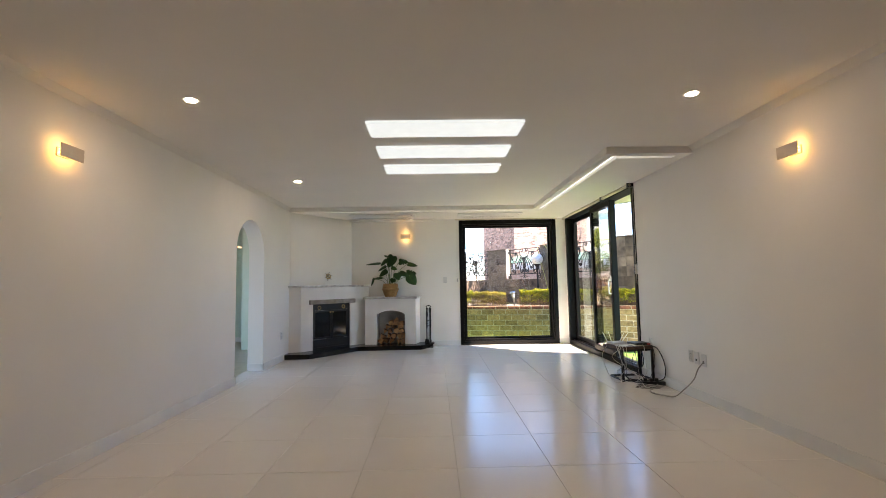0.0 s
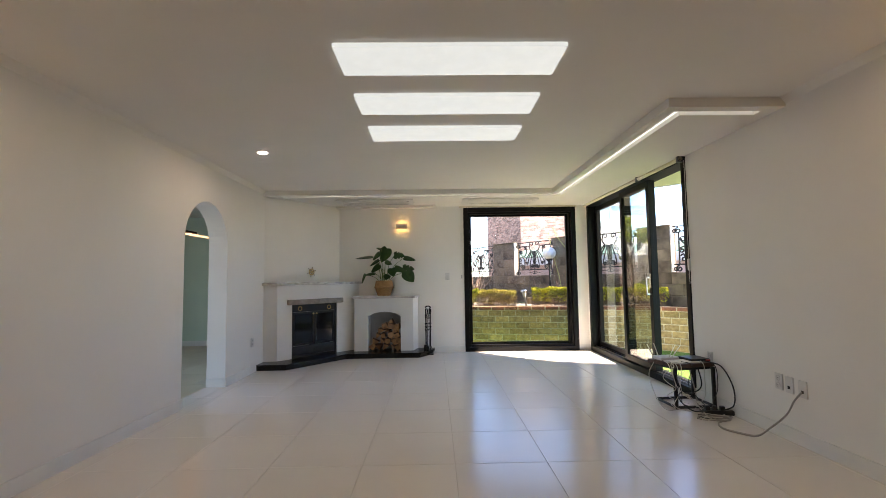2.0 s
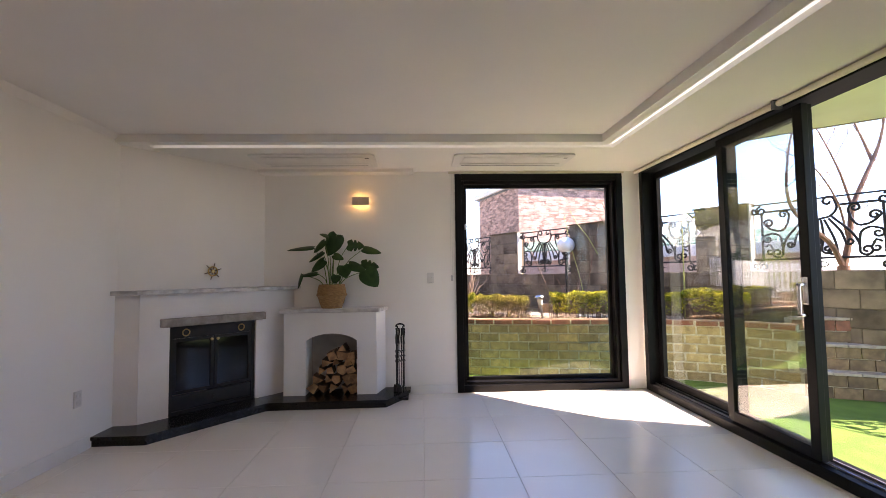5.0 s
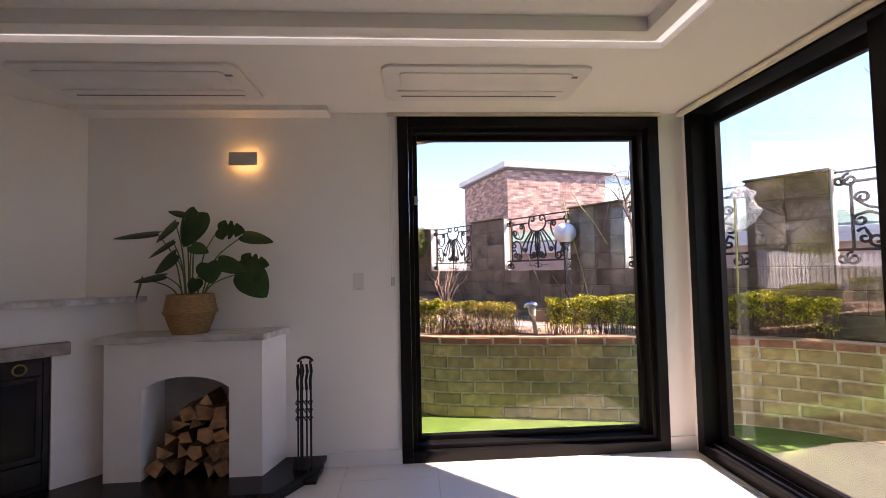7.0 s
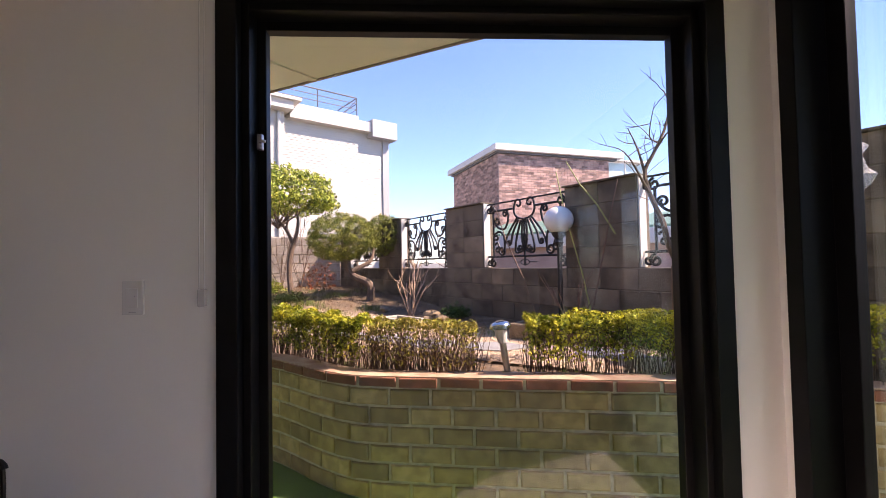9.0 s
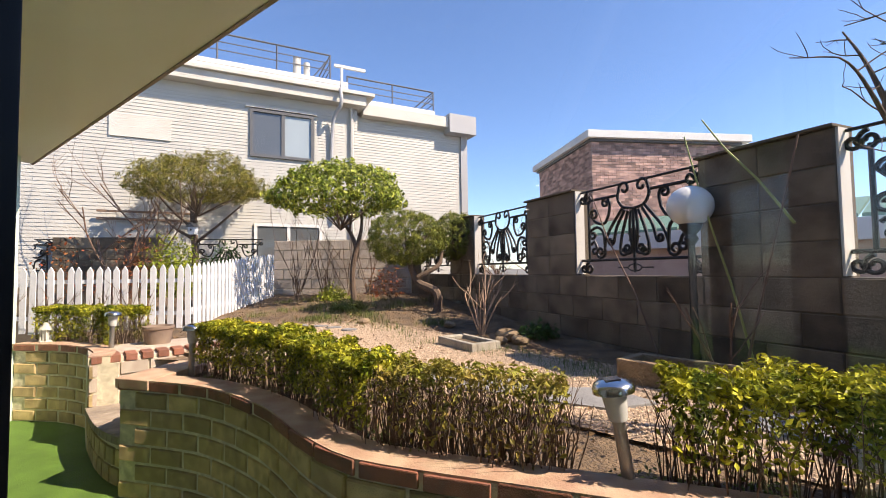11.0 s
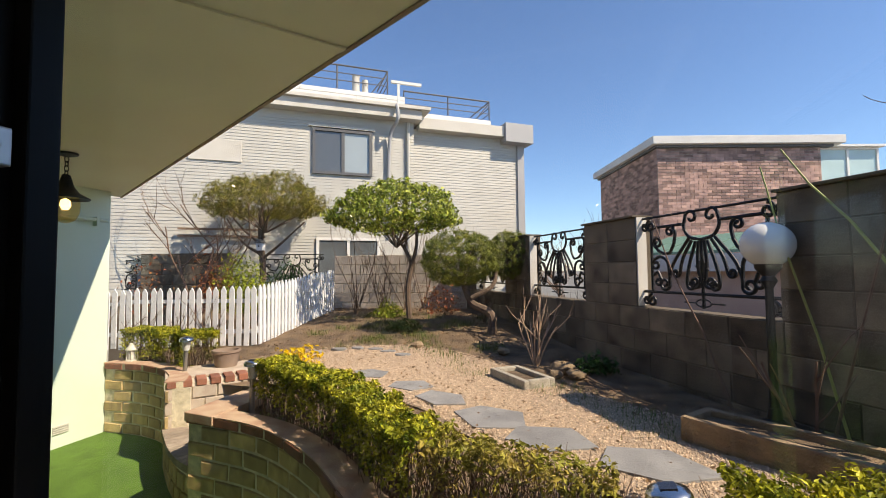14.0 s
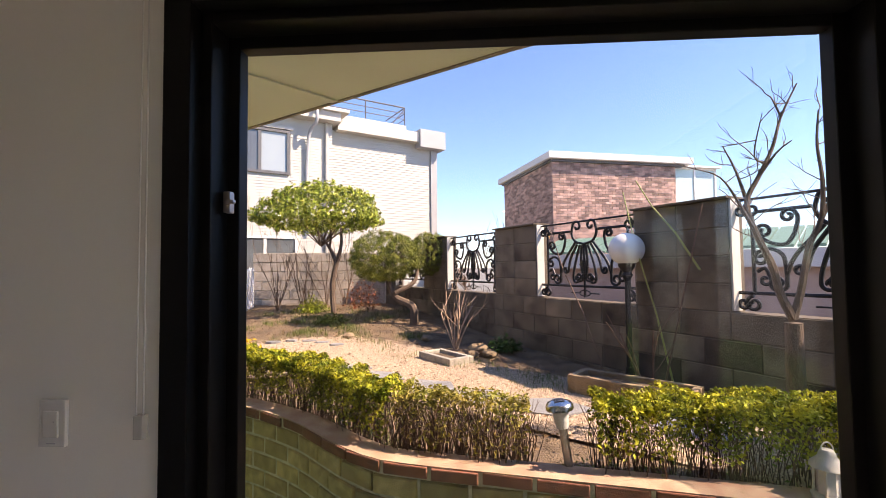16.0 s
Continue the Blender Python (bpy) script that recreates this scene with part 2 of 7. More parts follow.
def ground_z(x, y):
    return G0 + 0.28 * min(max((y - 13.2) / 3.5, 0), 1)


def build_walls():
    g = Geo()
    g.box(XL - WT, W_X0, YB, YB + WT, -0.3, 2.75).box(W_X1, XR + 0.001, YB, YB + WT, -0.3, 2.75)
    g.box(W_X0, W_X1, YB, YB + WT, W_Z1, 2.75).box(W_X0, W_X1, YB, YB + WT, -0.3, 0.0)
    structure("wall_back", g, WALLPAPER, "white papered back wall around a large window", "wall")
    g = Geo()
    g.box(XR, XR + WT, Y0, D_Y0, -0.3, 2.75).box(XR, XR + WT, D_Y1, YB + WT, -0.3, 2.75)
    g.box(XR, XR + WT, D_Y0, D_Y1, D_Z1, 2.75).box(XR, XR + WT, D_Y0, D_Y1, -0.3, 0.0)
    structure("wall_right", g, WALLPAPER, "white papered wall with a sliding door opening", "wall")
    # the arched wall, as one outline along y and z pushed through the thickness
    r = (A_Y1 - A_Y0) / 2
    mid, spring = (A_Y0 + A_Y1) / 2, A_TOP - r
    arc = [(mid - r * math.cos(math.pi * i / 24), spring + r * math.sin(math.pi * i / 24)) for i in range(25)]
    g = Geo()
    turn = Matrix(((0, 0, 1, XL - WT), (1, 0, 0, 0), (0, 1, 0, 0), (0, 0, 0, 1)))
    g.prism([(Y0, -0.3), (A_Y0, -0.3), (A_Y0, 2.75), (Y0, 2.75)], 0, WT, turn)
    g.prism([(A_Y1, -0.3), (YB, -0.3), (YB, 2.75), (A_Y1, 2.75)], 0, WT, turn)
    g.prism([(A_Y0, -0.3), (A_Y1, -0.3), (A_Y1, -0.012), (A_Y0, -0.012)], 0, WT, turn)
    for (y0, z0), (y1, z1) in zip(arc, arc[1:]):
        g.prism([(y0, z0), (y1, z1), (y1, 2.75), (y0, 2.75)], 0, WT, turn)
    structure("wall_left", g, WALLPAPER, "white papered wall with a round-headed arch", "wall")
    structure("wall_behind", Geo().box(XL - WT, XR + WT, Y0 - 0.2, Y0, -0.3, 2.75), WALLPAPER, "plain white papered wall closing the room", "wall")
    # slanted chimney breast over the corner fireplace
    structure("wall_chimney", Geo().prism([(XL, 8.14), (-1.60, YB), (XL, YB)], 0.0, ZS + 0.02), WALLPAPER, "white slanted chimney breast across the corner", "wall")


def build_ceiling():
    g = Geo()
    g.box(XL - WT, XR + WT, Y0 - 0.2, YB + WT, ZC, ZC + 0.2)
    structure("ceiling", g, CEILING, "white papered ceiling with a lowered border", "ceiling")
    g = Geo()
    a, b, s0, s1 = 8.06, 1.765, 0.09, 0.17     # lip edge lines and slot offsets
    y_end = 4.80
    # border along the back, then along the sliding door, each with an open slot
    g.box(XL, XR, a + s1, YB, ZS, ZC)
    g.box(XL, XL + 0.22, a + s0, a + s1, ZS, ZC)
    g.prism([(XL, a), (b, a), (b + s0, a + s0), (XL, a + s0)], ZS, ZC)
    g.box(b + s1, XR, y_end + s1, a + s1, ZS, ZC)
    g.prism([(b, y_end), (b + s0, y_end + s0), (b + s0, a + s0), (b, a)], ZS, ZC)
    g.prism([(b, y_end), (XR, y_end), (XR, y_end + s0), (b + s0, y_end + s0)], ZS, ZC)
    g.box(XR - 0.12, XR, y_end + s0, y_end + s1, ZS, ZC)
    structure("ceiling_border", g, CEILING, "white lowered ceiling border with a light slot", "ceiling")
    lamp = thing("cove_light", "white linear cove light in the ceiling border", "light")
    g = Geo().box(XL + 0.22, b + s0, a + s0, a + s1, ZS + 0.035, ZS + 0.045)
    part("diffuser", g, COVE, lamp)
    g = Geo().box(b + s0, b + s1, y_end + s1, a + s1, ZS + 0.035, ZS + 0.045)
    part("diffuser", g, COVE, lamp)
    g = Geo().box(b + s0, XR - 0.12, y_end + s0, y_end + s1, ZS + 0.035, ZS + 0.045)
    part("diffuser", g, COVE, lamp)
    # cornice strips along the side walls
    g = Geo().prism([(XL, ZC), (XL + 0.045, ZC), (XL, ZC - 0.05)], 0, 1, Matrix(((1, 0, 0, 0), (0, 0, 8.06 - Y0, Y0), (0, 1, 0, 0), (0, 0, 0, 1))))
    structure("trim_cornice_left", g, CEILING, "white narrow ceiling cornice", "trim")
    g = Geo().prism([(XR, ZC), (XR - 0.045, ZC), (XR, ZC - 0.05)], 0, 1, Matrix(((1, 0, 0, 0), (0, 0, 4.80 - Y0, Y0), (0, 1, 0, 0), (0, 0, 0, 1))))
    structure("trim_cornice_right", g, CEILING, "white narrow ceiling cornice", "trim")
    structure("trim_border_step", Geo().box(-1.62, 0.05, YB - 0.16, YB, ZS - 0.035, ZS), CEILING, "white papered ledge under the ceiling border", "trim")


COVE = material("cove_diffuser", (0.8, 0.8, 0.8), 0.6, emit=(0.92, 1.0, 0.97), strength=0.12, bump=0)
PANEL_LIGHT = material("led_panel", (0.45, 0.45, 0.45), 0.5, emit=(0.84, 0.97, 1.0), strength=0.09, bump=0)
WARM_BULB = material("warm_bulb", (0.8, 0.8, 0.8), 0.5, emit=(1.0, 0.58, 0.16), strength=2.3, bump=0)
DOWN_BULB = material("downlight_lens", (0.8, 0.8, 0.8), 0.5, emit=(1.0, 0.80, 0.60), strength=32.0, bump=0)


def build_baseboards():
    h, t = 0.10, 0.013
    g = Geo().box(XL, XL + t, Y0, A_Y0, 0.0, h).box(XL, XL + t, A_Y1, 7.86, 0.0, h)
    g.box(XL - WT, XL, A_Y1 - t, A_Y1, 0, h).box(XL - WT, XL, A_Y0, A_Y0 + t, 0, h)
    structure("baseboard_left", g, TRIM_WHITE, "white low baseboard", "baseboard", 0.002)
    structure("baseboard_right", Geo().box(XR - t, XR, Y0, D_Y0, 0.0, h), TRIM_WHITE, "white low baseboard", "baseboard", 0.002)
    structure("baseboard_back", Geo().box(0.0, W_X0, YB - t, YB, 0.0, h).box(W_X1, XR, YB - t, YB, 0.0, h), TRIM_WHITE, "white low baseboard", "baseboard", 0.002)
    structure("baseboard_behind", Geo().box(XL, XR, Y0, Y0 + t, 0.0, h), TRIM_WHITE, "white low baseboard", "baseboard", 0.002)


def ring(x0, x1, z0, z1, w, y0, y1, m=None, bottom=None):
    """A rectangular frame in x and z with bars of width w."""
    b = w if bottom is None else bottom
    g = Geo()
    g.box(x0, x0 + w, y0, y1, z0, z1, m).box(x1 - w, x1, y0, y1, z0, z1, m)
    g.box(x0 + w, x1 - w, y0, y1, z1 - w, z1, m).box(x0 + w, x1 - w, y0, y1, z0, z0 + b, m)
    return g


def build_window():
    w = thing("window_1", "large black aluminium framed picture window with clear glass", "window", kind="structure")
    part("window_frame", ring(W_X0, W_X1, 0.0, W_Z1, 0.075, YB - 0.015, YB + 0.06), BLACK_FRAME, w, bevel=0.004)
    part("sash_rail", ring(W_X0 + 0.076, W_X1 - 0.076, 0.076, W_Z1 - 0.076, 0.03, YB + 0.03, YB + 0.14), BLACK_FRAME, w, bevel=0.004)
    part("sash", ring(W_X0 + 0.09, W_X1 - 0.09, 0.09, W_Z1 - 0.09, 0.05, YB + 0.115, YB + 0.165), BLACK_FRAME, w, bevel=0.004)
    pane = part("pane", Geo().box(W_X0 + 0.135, W_X1 - 0.135, YB + 0.142, YB + 0.148, 0.135, W_Z1 - 0.135), GLASS, w, "clear glass pane")
    pane.visible_shadow = False
    latch = part("latch", Geo().box(W_X0 + 0.115, W_X0 + 0.135, YB + 0.075, YB + 0.10, 1.82, 1.88).box(W_X0 + 0.122, W_X0 + 0.15, YB + 0.065, YB + 0.08, 1.845, 1.855), GREY_METAL, w, "chrome window latch", 0.003)


def build_sliding_door():
    d = thing("door_1", "black aluminium sliding glass door with one leaf slid open", "sliding door", kind="structure")
    # local x runs along -y so that z stays up
    m = Matrix(((0, 1, 0, XR), (-1, 0, 0, D_Y1), (0, 0, 1, 0), (0, 0, 0, 1)))
    L = D_Y1 - D_Y0
    part("outer_frame", ring(0, L, 0.0, D_Z1, 0.075, -0.012, 0.20, m), BLACK_FRAME, d, bevel=0.004)
    part("track", Geo().box(0.08, L - 0.08, 0.05, 0.058, 0.076, 0.088, m).box(0.08, L - 0.08, 0.12, 0.128, 0.076, 0.088, m), GREY_METAL, d, "grey metal rail")

    def leaf(x0, x1, y):
        s = part("sash", ring(x0, x1, 0.09, D_Z1 - 0.09, 0.075, y, y + 0.045, m), BLACK_FRAME, d, bevel=0.004)
        p = part("pane", Geo().box(x0 + 0.07, x1 - 0.07, y + 0.018, y + 0.024, 0.16, D_Z1 - 0.16, m), DOOR_GLASS, s, "clear glass pane")
        p.visible_shadow = False
        return s
    leaf(0.08, 1.36, 0.108)
    leaf(1.29, 2.15, 0.06)
    s = leaf(1.31, 2.17, 0.012)
    g = Geo().box(2.115, 2.14, -0.045, -0.03, 1.0, 1.22, m).box(2.115, 2.14, -0.045, 0.012, 1.20, 1.22, m).box(2.115, 2.14, -0.045, 0.012, 1.0, 1.02, m)
    g.box(2.105, 2.15, 0.004, 0.012, 1.08, 1.26, m)
    part("handle", g, CHROME, s, "steel pull handle", 0.004)
    b = thing("roller_blind", "cream rolled-up blind over the sliding door", "blind")
    part("fabric_roll", Geo().tube([m @ Vector((0.0, -0.05, ZS - 0.025 + 0.0)), m @ Vector((L, -0.05, ZS - 0.025))], 0.022, 12), BLIND, b, smooth=True)
    part("bracket", Geo().box(L - 0.98, L - 0.95, -0.08, -0.02, ZS - 0.06, ZS, m), DARK_GREY, b)
    part("bracket", Geo().box(L - 0.03, L, -0.08, -0.02, ZS - 0.06, ZS, m), DARK_GREY, b)
    part("cord", Geo().tube([m @ Vector((L + 0.03, -0.03, ZS - 0.05)), m @ Vector((L + 0.03, -0.03, 1.15))], 0.003, 5), PLASTIC, b)
    part("cord_weight", Geo().box(L + 0.015, L + 0.045, -0.04, -0.02, 1.28, 1.40, m), PLASTIC, b, bevel=0.004)


BLIND = material("cream_blind", (0.72, 0.66, 0.52), 0.8, scale=20)
build_walls()
build_ceiling()
build_baseboards()
build_window()
build_sliding_door()


# ---- ceiling lights ----
def ceiling_panel():
    t = thing("ceiling_light", "thin rectangular white LED ceiling panel, switched on", "ceiling light", group="row of ceiling panels")
    part("frame", ring(-0.665, 0.665, -0.185, 0.185, 0.012, -0.032, 0.0, pose(0, 0, 0, -90)), TRIM_WHITE, t)
    part("diffuser", Geo().box(-0.655, 0.655, -0.175, 0.175, -0.028, -0.006), PANEL_LIGHT, t)
    return t


first = ceiling_panel()
first.matrix_basis = pose(0.125, 4.18, ZC)
for y in (4.85, 5.52):
    copy_thing(first, pose(0.125, y, ZC))


def downlight():
    t = thing("downlight", "small round recessed downlight, glowing warm white", "downlight", group="ceiling downlights")
    part("bezel", Geo().lathe([(0.036, -0.002), (0.052, -0.004), (0.054, 0.0), (0.036, 0.0)], n=28), TRIM_WHITE, t, smooth=True)
    part("lens", Geo().lathe([(0.0, -0.003), (0.038, -0.003), (0.038, -0.001), (0.0, -0.001)], n=28), DOWN_BULB, t)
    return t


first = downlight()
first.matrix_basis = pose(-1.71, 3.58, ZC)
# the pair at y = 1.0 is unseen, added to carry the rows on
for x, y in ((-1.72, 6.12), (1.90, 3.54), (-1.71, 1.0), (1.90, 1.0)):
    copy_thing(first, pose(x, y, ZC))


def sconce():
    """Bent metal plate in front of a bulb; the wall is at y = 0 and the room towards -y."""
    t = thing("wall_sconce", "small beige metal wall sconce glowing warm up and down", "wall lamp", group="wall sconces")
    part("back_plate", Geo().box(-0.05, 0.05, -0.012, 0.0, -0.03, 0.03), BEIGE_METAL, t, bevel=0.003)
    part("shade", Geo().box(-0.095, 0.095, -0.075, -0.068, -0.045, 0.045), BEIGE_METAL, t, bevel=0.002)
    part("arm", Geo().box(-0.015, 0.015, -0.068, -0.012, -0.006, 0.006), BEIGE_METAL, t)
    part("bulb", Geo().box(-0.06, 0.06, -0.058, -0.03, 0.008, 0.016).box(-0.06, 0.06, -0.058, -0.03, -0.016, -0.008), WARM_BULB, t, "glowing warm LED strip")
    return t


BEIGE_METAL = material("beige_metal", (0.55, 0.49, 0.42), 0.5, scale=15, bump=0.05)
first = sconce()
first.matrix_basis = pose(-0.535, YB, 2.13)
copy_thing(first, pose(XL, 3.41, 2.11, 0, 0, 90))
copy_thing(first, pose(XR, 3.54, 2.11, 0, 0, -90))


# ---- outside: large structure ----
U = Vector((-0.521, 0.853, 0.0))               # along the fence wall, away from the house door
N = Vector((0.853, 0.521, 0.0))                # through the fence wall, outwards
P1 = Vector((2.87, 12.35, 0.0))                # edge of the pier right of the middle grille
CAPLINE = [(-1.12, 11.42, 0), (-0.45, 11.30, 0), (0.13, 10.98, 0), (0.57, 10.58, 0), (0.82, 10.40, 0), (1.06, 10.33, 0), (1.40, 10.26, 0),
           (1.80, 10.18, 0), (2.30, 10.08, 0), (2.9, 9.96, 0), (3.5, 9.80, 0), (4.0, 9.48, 0), (4.36, 9.08, 0)]
CAP = smooth_curve(CAPLINE, 0.02)
LEFTLINE = [(-3.50, 12.66, 0), (-3.0, 12.66, 0), (-2.6, 12.56, 0), (-2.33, 12.40, 0), (-2.14, 12.24, 0), (-2.03, 12.08, 0)]
LEFT = smooth_curve(LEFTLINE, 0.02)
CAP_Z = 0.68


def mat_frame(origin, along, up=Vector((0, 0, 1))):
    """A pose whose x runs along a horizontal direction."""
    a = Vector(along).normalized()
    n = up.cross(a)
    return Matrix(((a.x, n.x, 0, origin[0]), (a.y, n.y, 0, origin[1]), (0, 0, 1, origin[2]), (0, 0, 0, 1)))


def build_ground():
    structure("ground", Geo().box(-2500, 2500, -2500, 2500, -1.6, -1.5), ROAD, "plain grey ground stretching to the horizon", "ground")
    g = Geo().prism([(XR + WT, -3), (7.5, -3), (7.5, 6), (5.5, 9.6), (3.0, 10.4), (0, 11.4), (-1.2, 11.9), (-2.0, 12.6), (-3.7, 12.9), (-3.7, YB + WT), (XR + WT, YB + WT)], -1.0, DECK)
    structure("ground_turf", g, TURF, "bright green artificial turf on the terrace", "turf")
    # garden soil: a sheet behind the retaining wall, rising gently away from the house
    front = [Vector((p.x, p.y + 0.10, 0)) for p in CAP[::8]]
    lead = [Vector((p.x, p.y + 0.10, 0)) for p in LEFT[::8]]
    line = lead + [Vector((-1.95, 12.42, 0)), Vector((-1.2, 12.40, 0)), Vector((-0.98, 11.9, 0))] + front
    rows = 26
    v = []
    for i, p in enumerate(line):
        u = i / (len(line) - 1)
        far = Vector((-8.0 * (1 - u) + 7.2 * u, 19.5 * (1 - u) + 8.4 * u + 6.0 * math.sin(math.pi * u), 0))
        for j in range(rows):
            w = (j / (rows - 1)) ** 1.5
            q = p.lerp(far, w)
            n = noise.noise(Vector((q.x * 1.3, q.y * 1.3, 0))) * 0.02 + noise.noise(Vector((q.x * 5, q.y * 5, 3))) * 0.012
            v.append((q.x, q.y, ground_z(q.x, q.y) + (n if j else 0) - 0.02))
    m = len(line)
    f = [(i * rows + j, (i + 1) * rows + j, (i + 1) * rows + j + 1, i * rows + j + 1) for i in range(m - 1) for j in range(rows - 1)]
    structure("ground_garden", Geo().add(v, f), SOIL, "brown garden soil with dry leaves", "soil", smooth=True)


def build_eave():
    def edge(x):
        return 10.83 - 0.575 * x
    poly = [(-3.75, edge(-3.75)), (-0.47, edge(-0.47)), (0.58, edge(0.58)), (1.5, edge(1.5)), (2.2, 9.62), (2.94, 9.48), (3.04, 8.75), (3.72, 8.10), (4.2, 7.72), (5.1, 7.4), (5.3, -1.5), (XR + WT, -1.5), (XR + WT, YB + WT), (-3.75, YB + WT)]
    structure("ceiling_eave", Geo().prism(poly, 2.60, 2.78), EAVE_PAINT, "cream painted concrete eave over the terrace", "eave")
    g = Geo()
    for (xa, ya), (xb, yb) in zip(poly[:10], poly[1:10]):
        d = Vector((xb - xa, yb - ya, 0)).normalized()
        o = Vector((-d.y, d.x, 0)) * 0.02
        if o.y < 0:
            o = -o
        g.prism([(xa, ya), (xb, yb), (xb + o.x, yb + o.y), (xa + o.x, ya + o.y)], 2.592, 2.79)
    structure("trim_eave", g, EAVE_EDGE, "brown weathered edge of the eave", "trim")
    structure("trim_eave_seam", Geo().prism([(0.56, 10.50), (0.60, 10.48), (-0.30, YB + WT), (-0.34, YB + WT)], 2.588, 2.598), EAVE_PAINT, "thin raised joint under the eave", "trim")
    structure("roof", Geo().box(-7, XR + WT, -3, YB + WT, 2.79, 3.0), CREAM, "flat concrete house roof", "roof")
    g = Geo().box(-3.72, -3.50, YB + WT, 10.70, -0.6, 2.6).box(-3.72, -3.50, 11.74, 12.68, -0.6, 2.6).box(-3.72, -3.50, 10.70, 11.74, 2.05, 2.6)
    structure("wall_green", g, GREEN_PAINT, "pale green painted outside wall", "wall")
    d = thing("door_2", "black metal outside door in a green wall", "door", kind="structure")
    part("door_leaf", Geo().box(-3.60, -3.55, 10.76, 11.68, DECK, 1.99), BLACK_FRAME, d, bevel=0.004)
    part("door_frame", ring(-11.74, -10.70, DECK, 2.05, 0.06, -3.60, -3.49, Matrix(((0, 1, 0, 0), (-1, 0, 0, 0), (0, 0, 1, 0), (0, 0, 0, 1)))), BLACK_FRAME, d)
    part("door_handle", Geo().box(-3.545, -3.51, 11.58, 11.61, 0.95, 1.10), CHROME, d, "steel door handle", 0.004)
    structure("wall_house_end", Geo().box(-6.5, -3.72, 12.48, 12.68, -0.6, 2.85), GREEN_PAINT, "pale green painted outside wall", "wall")


EAVE_EDGE = material("eave_edge", (0.34, 0.24, 0.18), 0.8, color2=(0.30, 0.24, 0.18), scale=6, fine=60)


def block_courses(parent, m, length, z0, z1, size, mat, depth, seed, joint=0.012, name="block", stagger=True):
    """Staggered blocks proud of a wall face: local x along, y = 0 the face, blocks towards -y."""
    rnd = random.Random(seed)
    w, h = size
    rows = max(1, round((z1 - z0) / h))
    h = (z1 - z0) / rows
    cache = {}
    for r in range(rows):
        x = -(w / 2 if stagger and r % 2 else 0.0)
        while x < length - 0.01:
            a, b = max(x, 0) + joint / 2, min(x + w, length) - joint / 2
            x += w
            if b - a < 0.03:
                continue
            key = (round(b - a, 3), rnd.randrange(3))
            if key not in cache:
                L, e = (b - a) / 2, min(0.006, h * 0.12)
                H = h / 2 - joint / 2
                q = [rnd.uniform(-0.3, 0.3) * e for _ in range(4)]
                v = [(-L, 0, -H), (L, 0, -H), (L, 0, H), (-L, 0, H)]
                v += [(-L + e, -depth + q[0], -H + e), (L - e, -depth + q[1], -H + e), (L - e, -depth + q[2], H - e), (-L + e, -depth + q[3], H - e)]
                cache[key] = finish(Geo().add(v, [(4, 5, 6, 7), (0, 1, 5, 4), (1, 2, 6, 5), (2, 3, 7, 6), (3, 0, 4, 7)]).mesh(name), mat)
            ob = new(name, cache[key])
            ob.parent = parent
            ob.matrix_basis = m @ pose((a + b) / 2, 0, z0 + (r + 0.5) * h, 0, 0, 0)


SPAN, GRILLE = 2.27, 1.41


def fence_poses():
    """Start of each grille opening along the fence, from the far corner to beyond the terrace."""
    return [P1 + U * (k * SPAN + (0.18 if k < -1 else 0.0)) for k in (2, 1, 0, -1, -2, -3, -4)]


def pier_width(i):
    return SPAN - GRILLE - (0.18 if i == 3 else 0.0)


def build_fence_wall():
    start, end = P1 - U * (4 * SPAN + 1.2), P1 + U * (2 * SPAN + GRILLE + 0.55)
    m = mat_frame(end, -U)
    length = (end - start).length
    g = Geo().box(0, length, 0.012, 0.20, -1.5, 1.29, m)
    for i, p in enumerate(fence_poses()):
        b = (end - p).length
        g.box(b, min(b + pier_width(i), length), 0.012, 0.20, 1.29, 2.17, m)
    g.box(0, 0.55, 0.012, 0.20, 1.29, 2.17, m)
    wall = structure("wall_fence", g, MORTAR_DARK, "dark weathered concrete block garden wall with openings", "garden wall")
    return wall, m, length, end


MORTAR_DARK = material("dark_mortar", (0.115, 0.088, 0.06), 0.95, scale=12, fine=90, bump=0.4)
fence_wall, fence_m, fence_len, fence_end = build_fence_wall()


def house_brick_rows(g, m, x0, x1, z0, z1, w=0.205, h=0.068, joint=0.010, depth=0.010):
    rows = int((z1 - z0) / h)
    for r in range(rows):
        x = x0 - (w / 2 if r % 2 else 0)
        while x < x1:
            a, b = max(x, x0) + joint / 2, min(x + w, x1) - joint / 2
            if b - a > 0.03:
                z = z0 + r * h
                v = [m @ Vector(q) for q in ((a, 0, z), (b, 0, z), (b, 0, z + h - joint), (a, 0, z + h - joint), (a, -depth, z), (b, -depth, z), (b, -depth, z + h - joint), (a, -depth, z + h - joint))]
                g.add(v, [(4, 5, 6, 7), (0, 1, 5, 4), (1, 2, 6, 5), (2, 3, 7, 6), (3, 0, 4, 7)])
            x += w


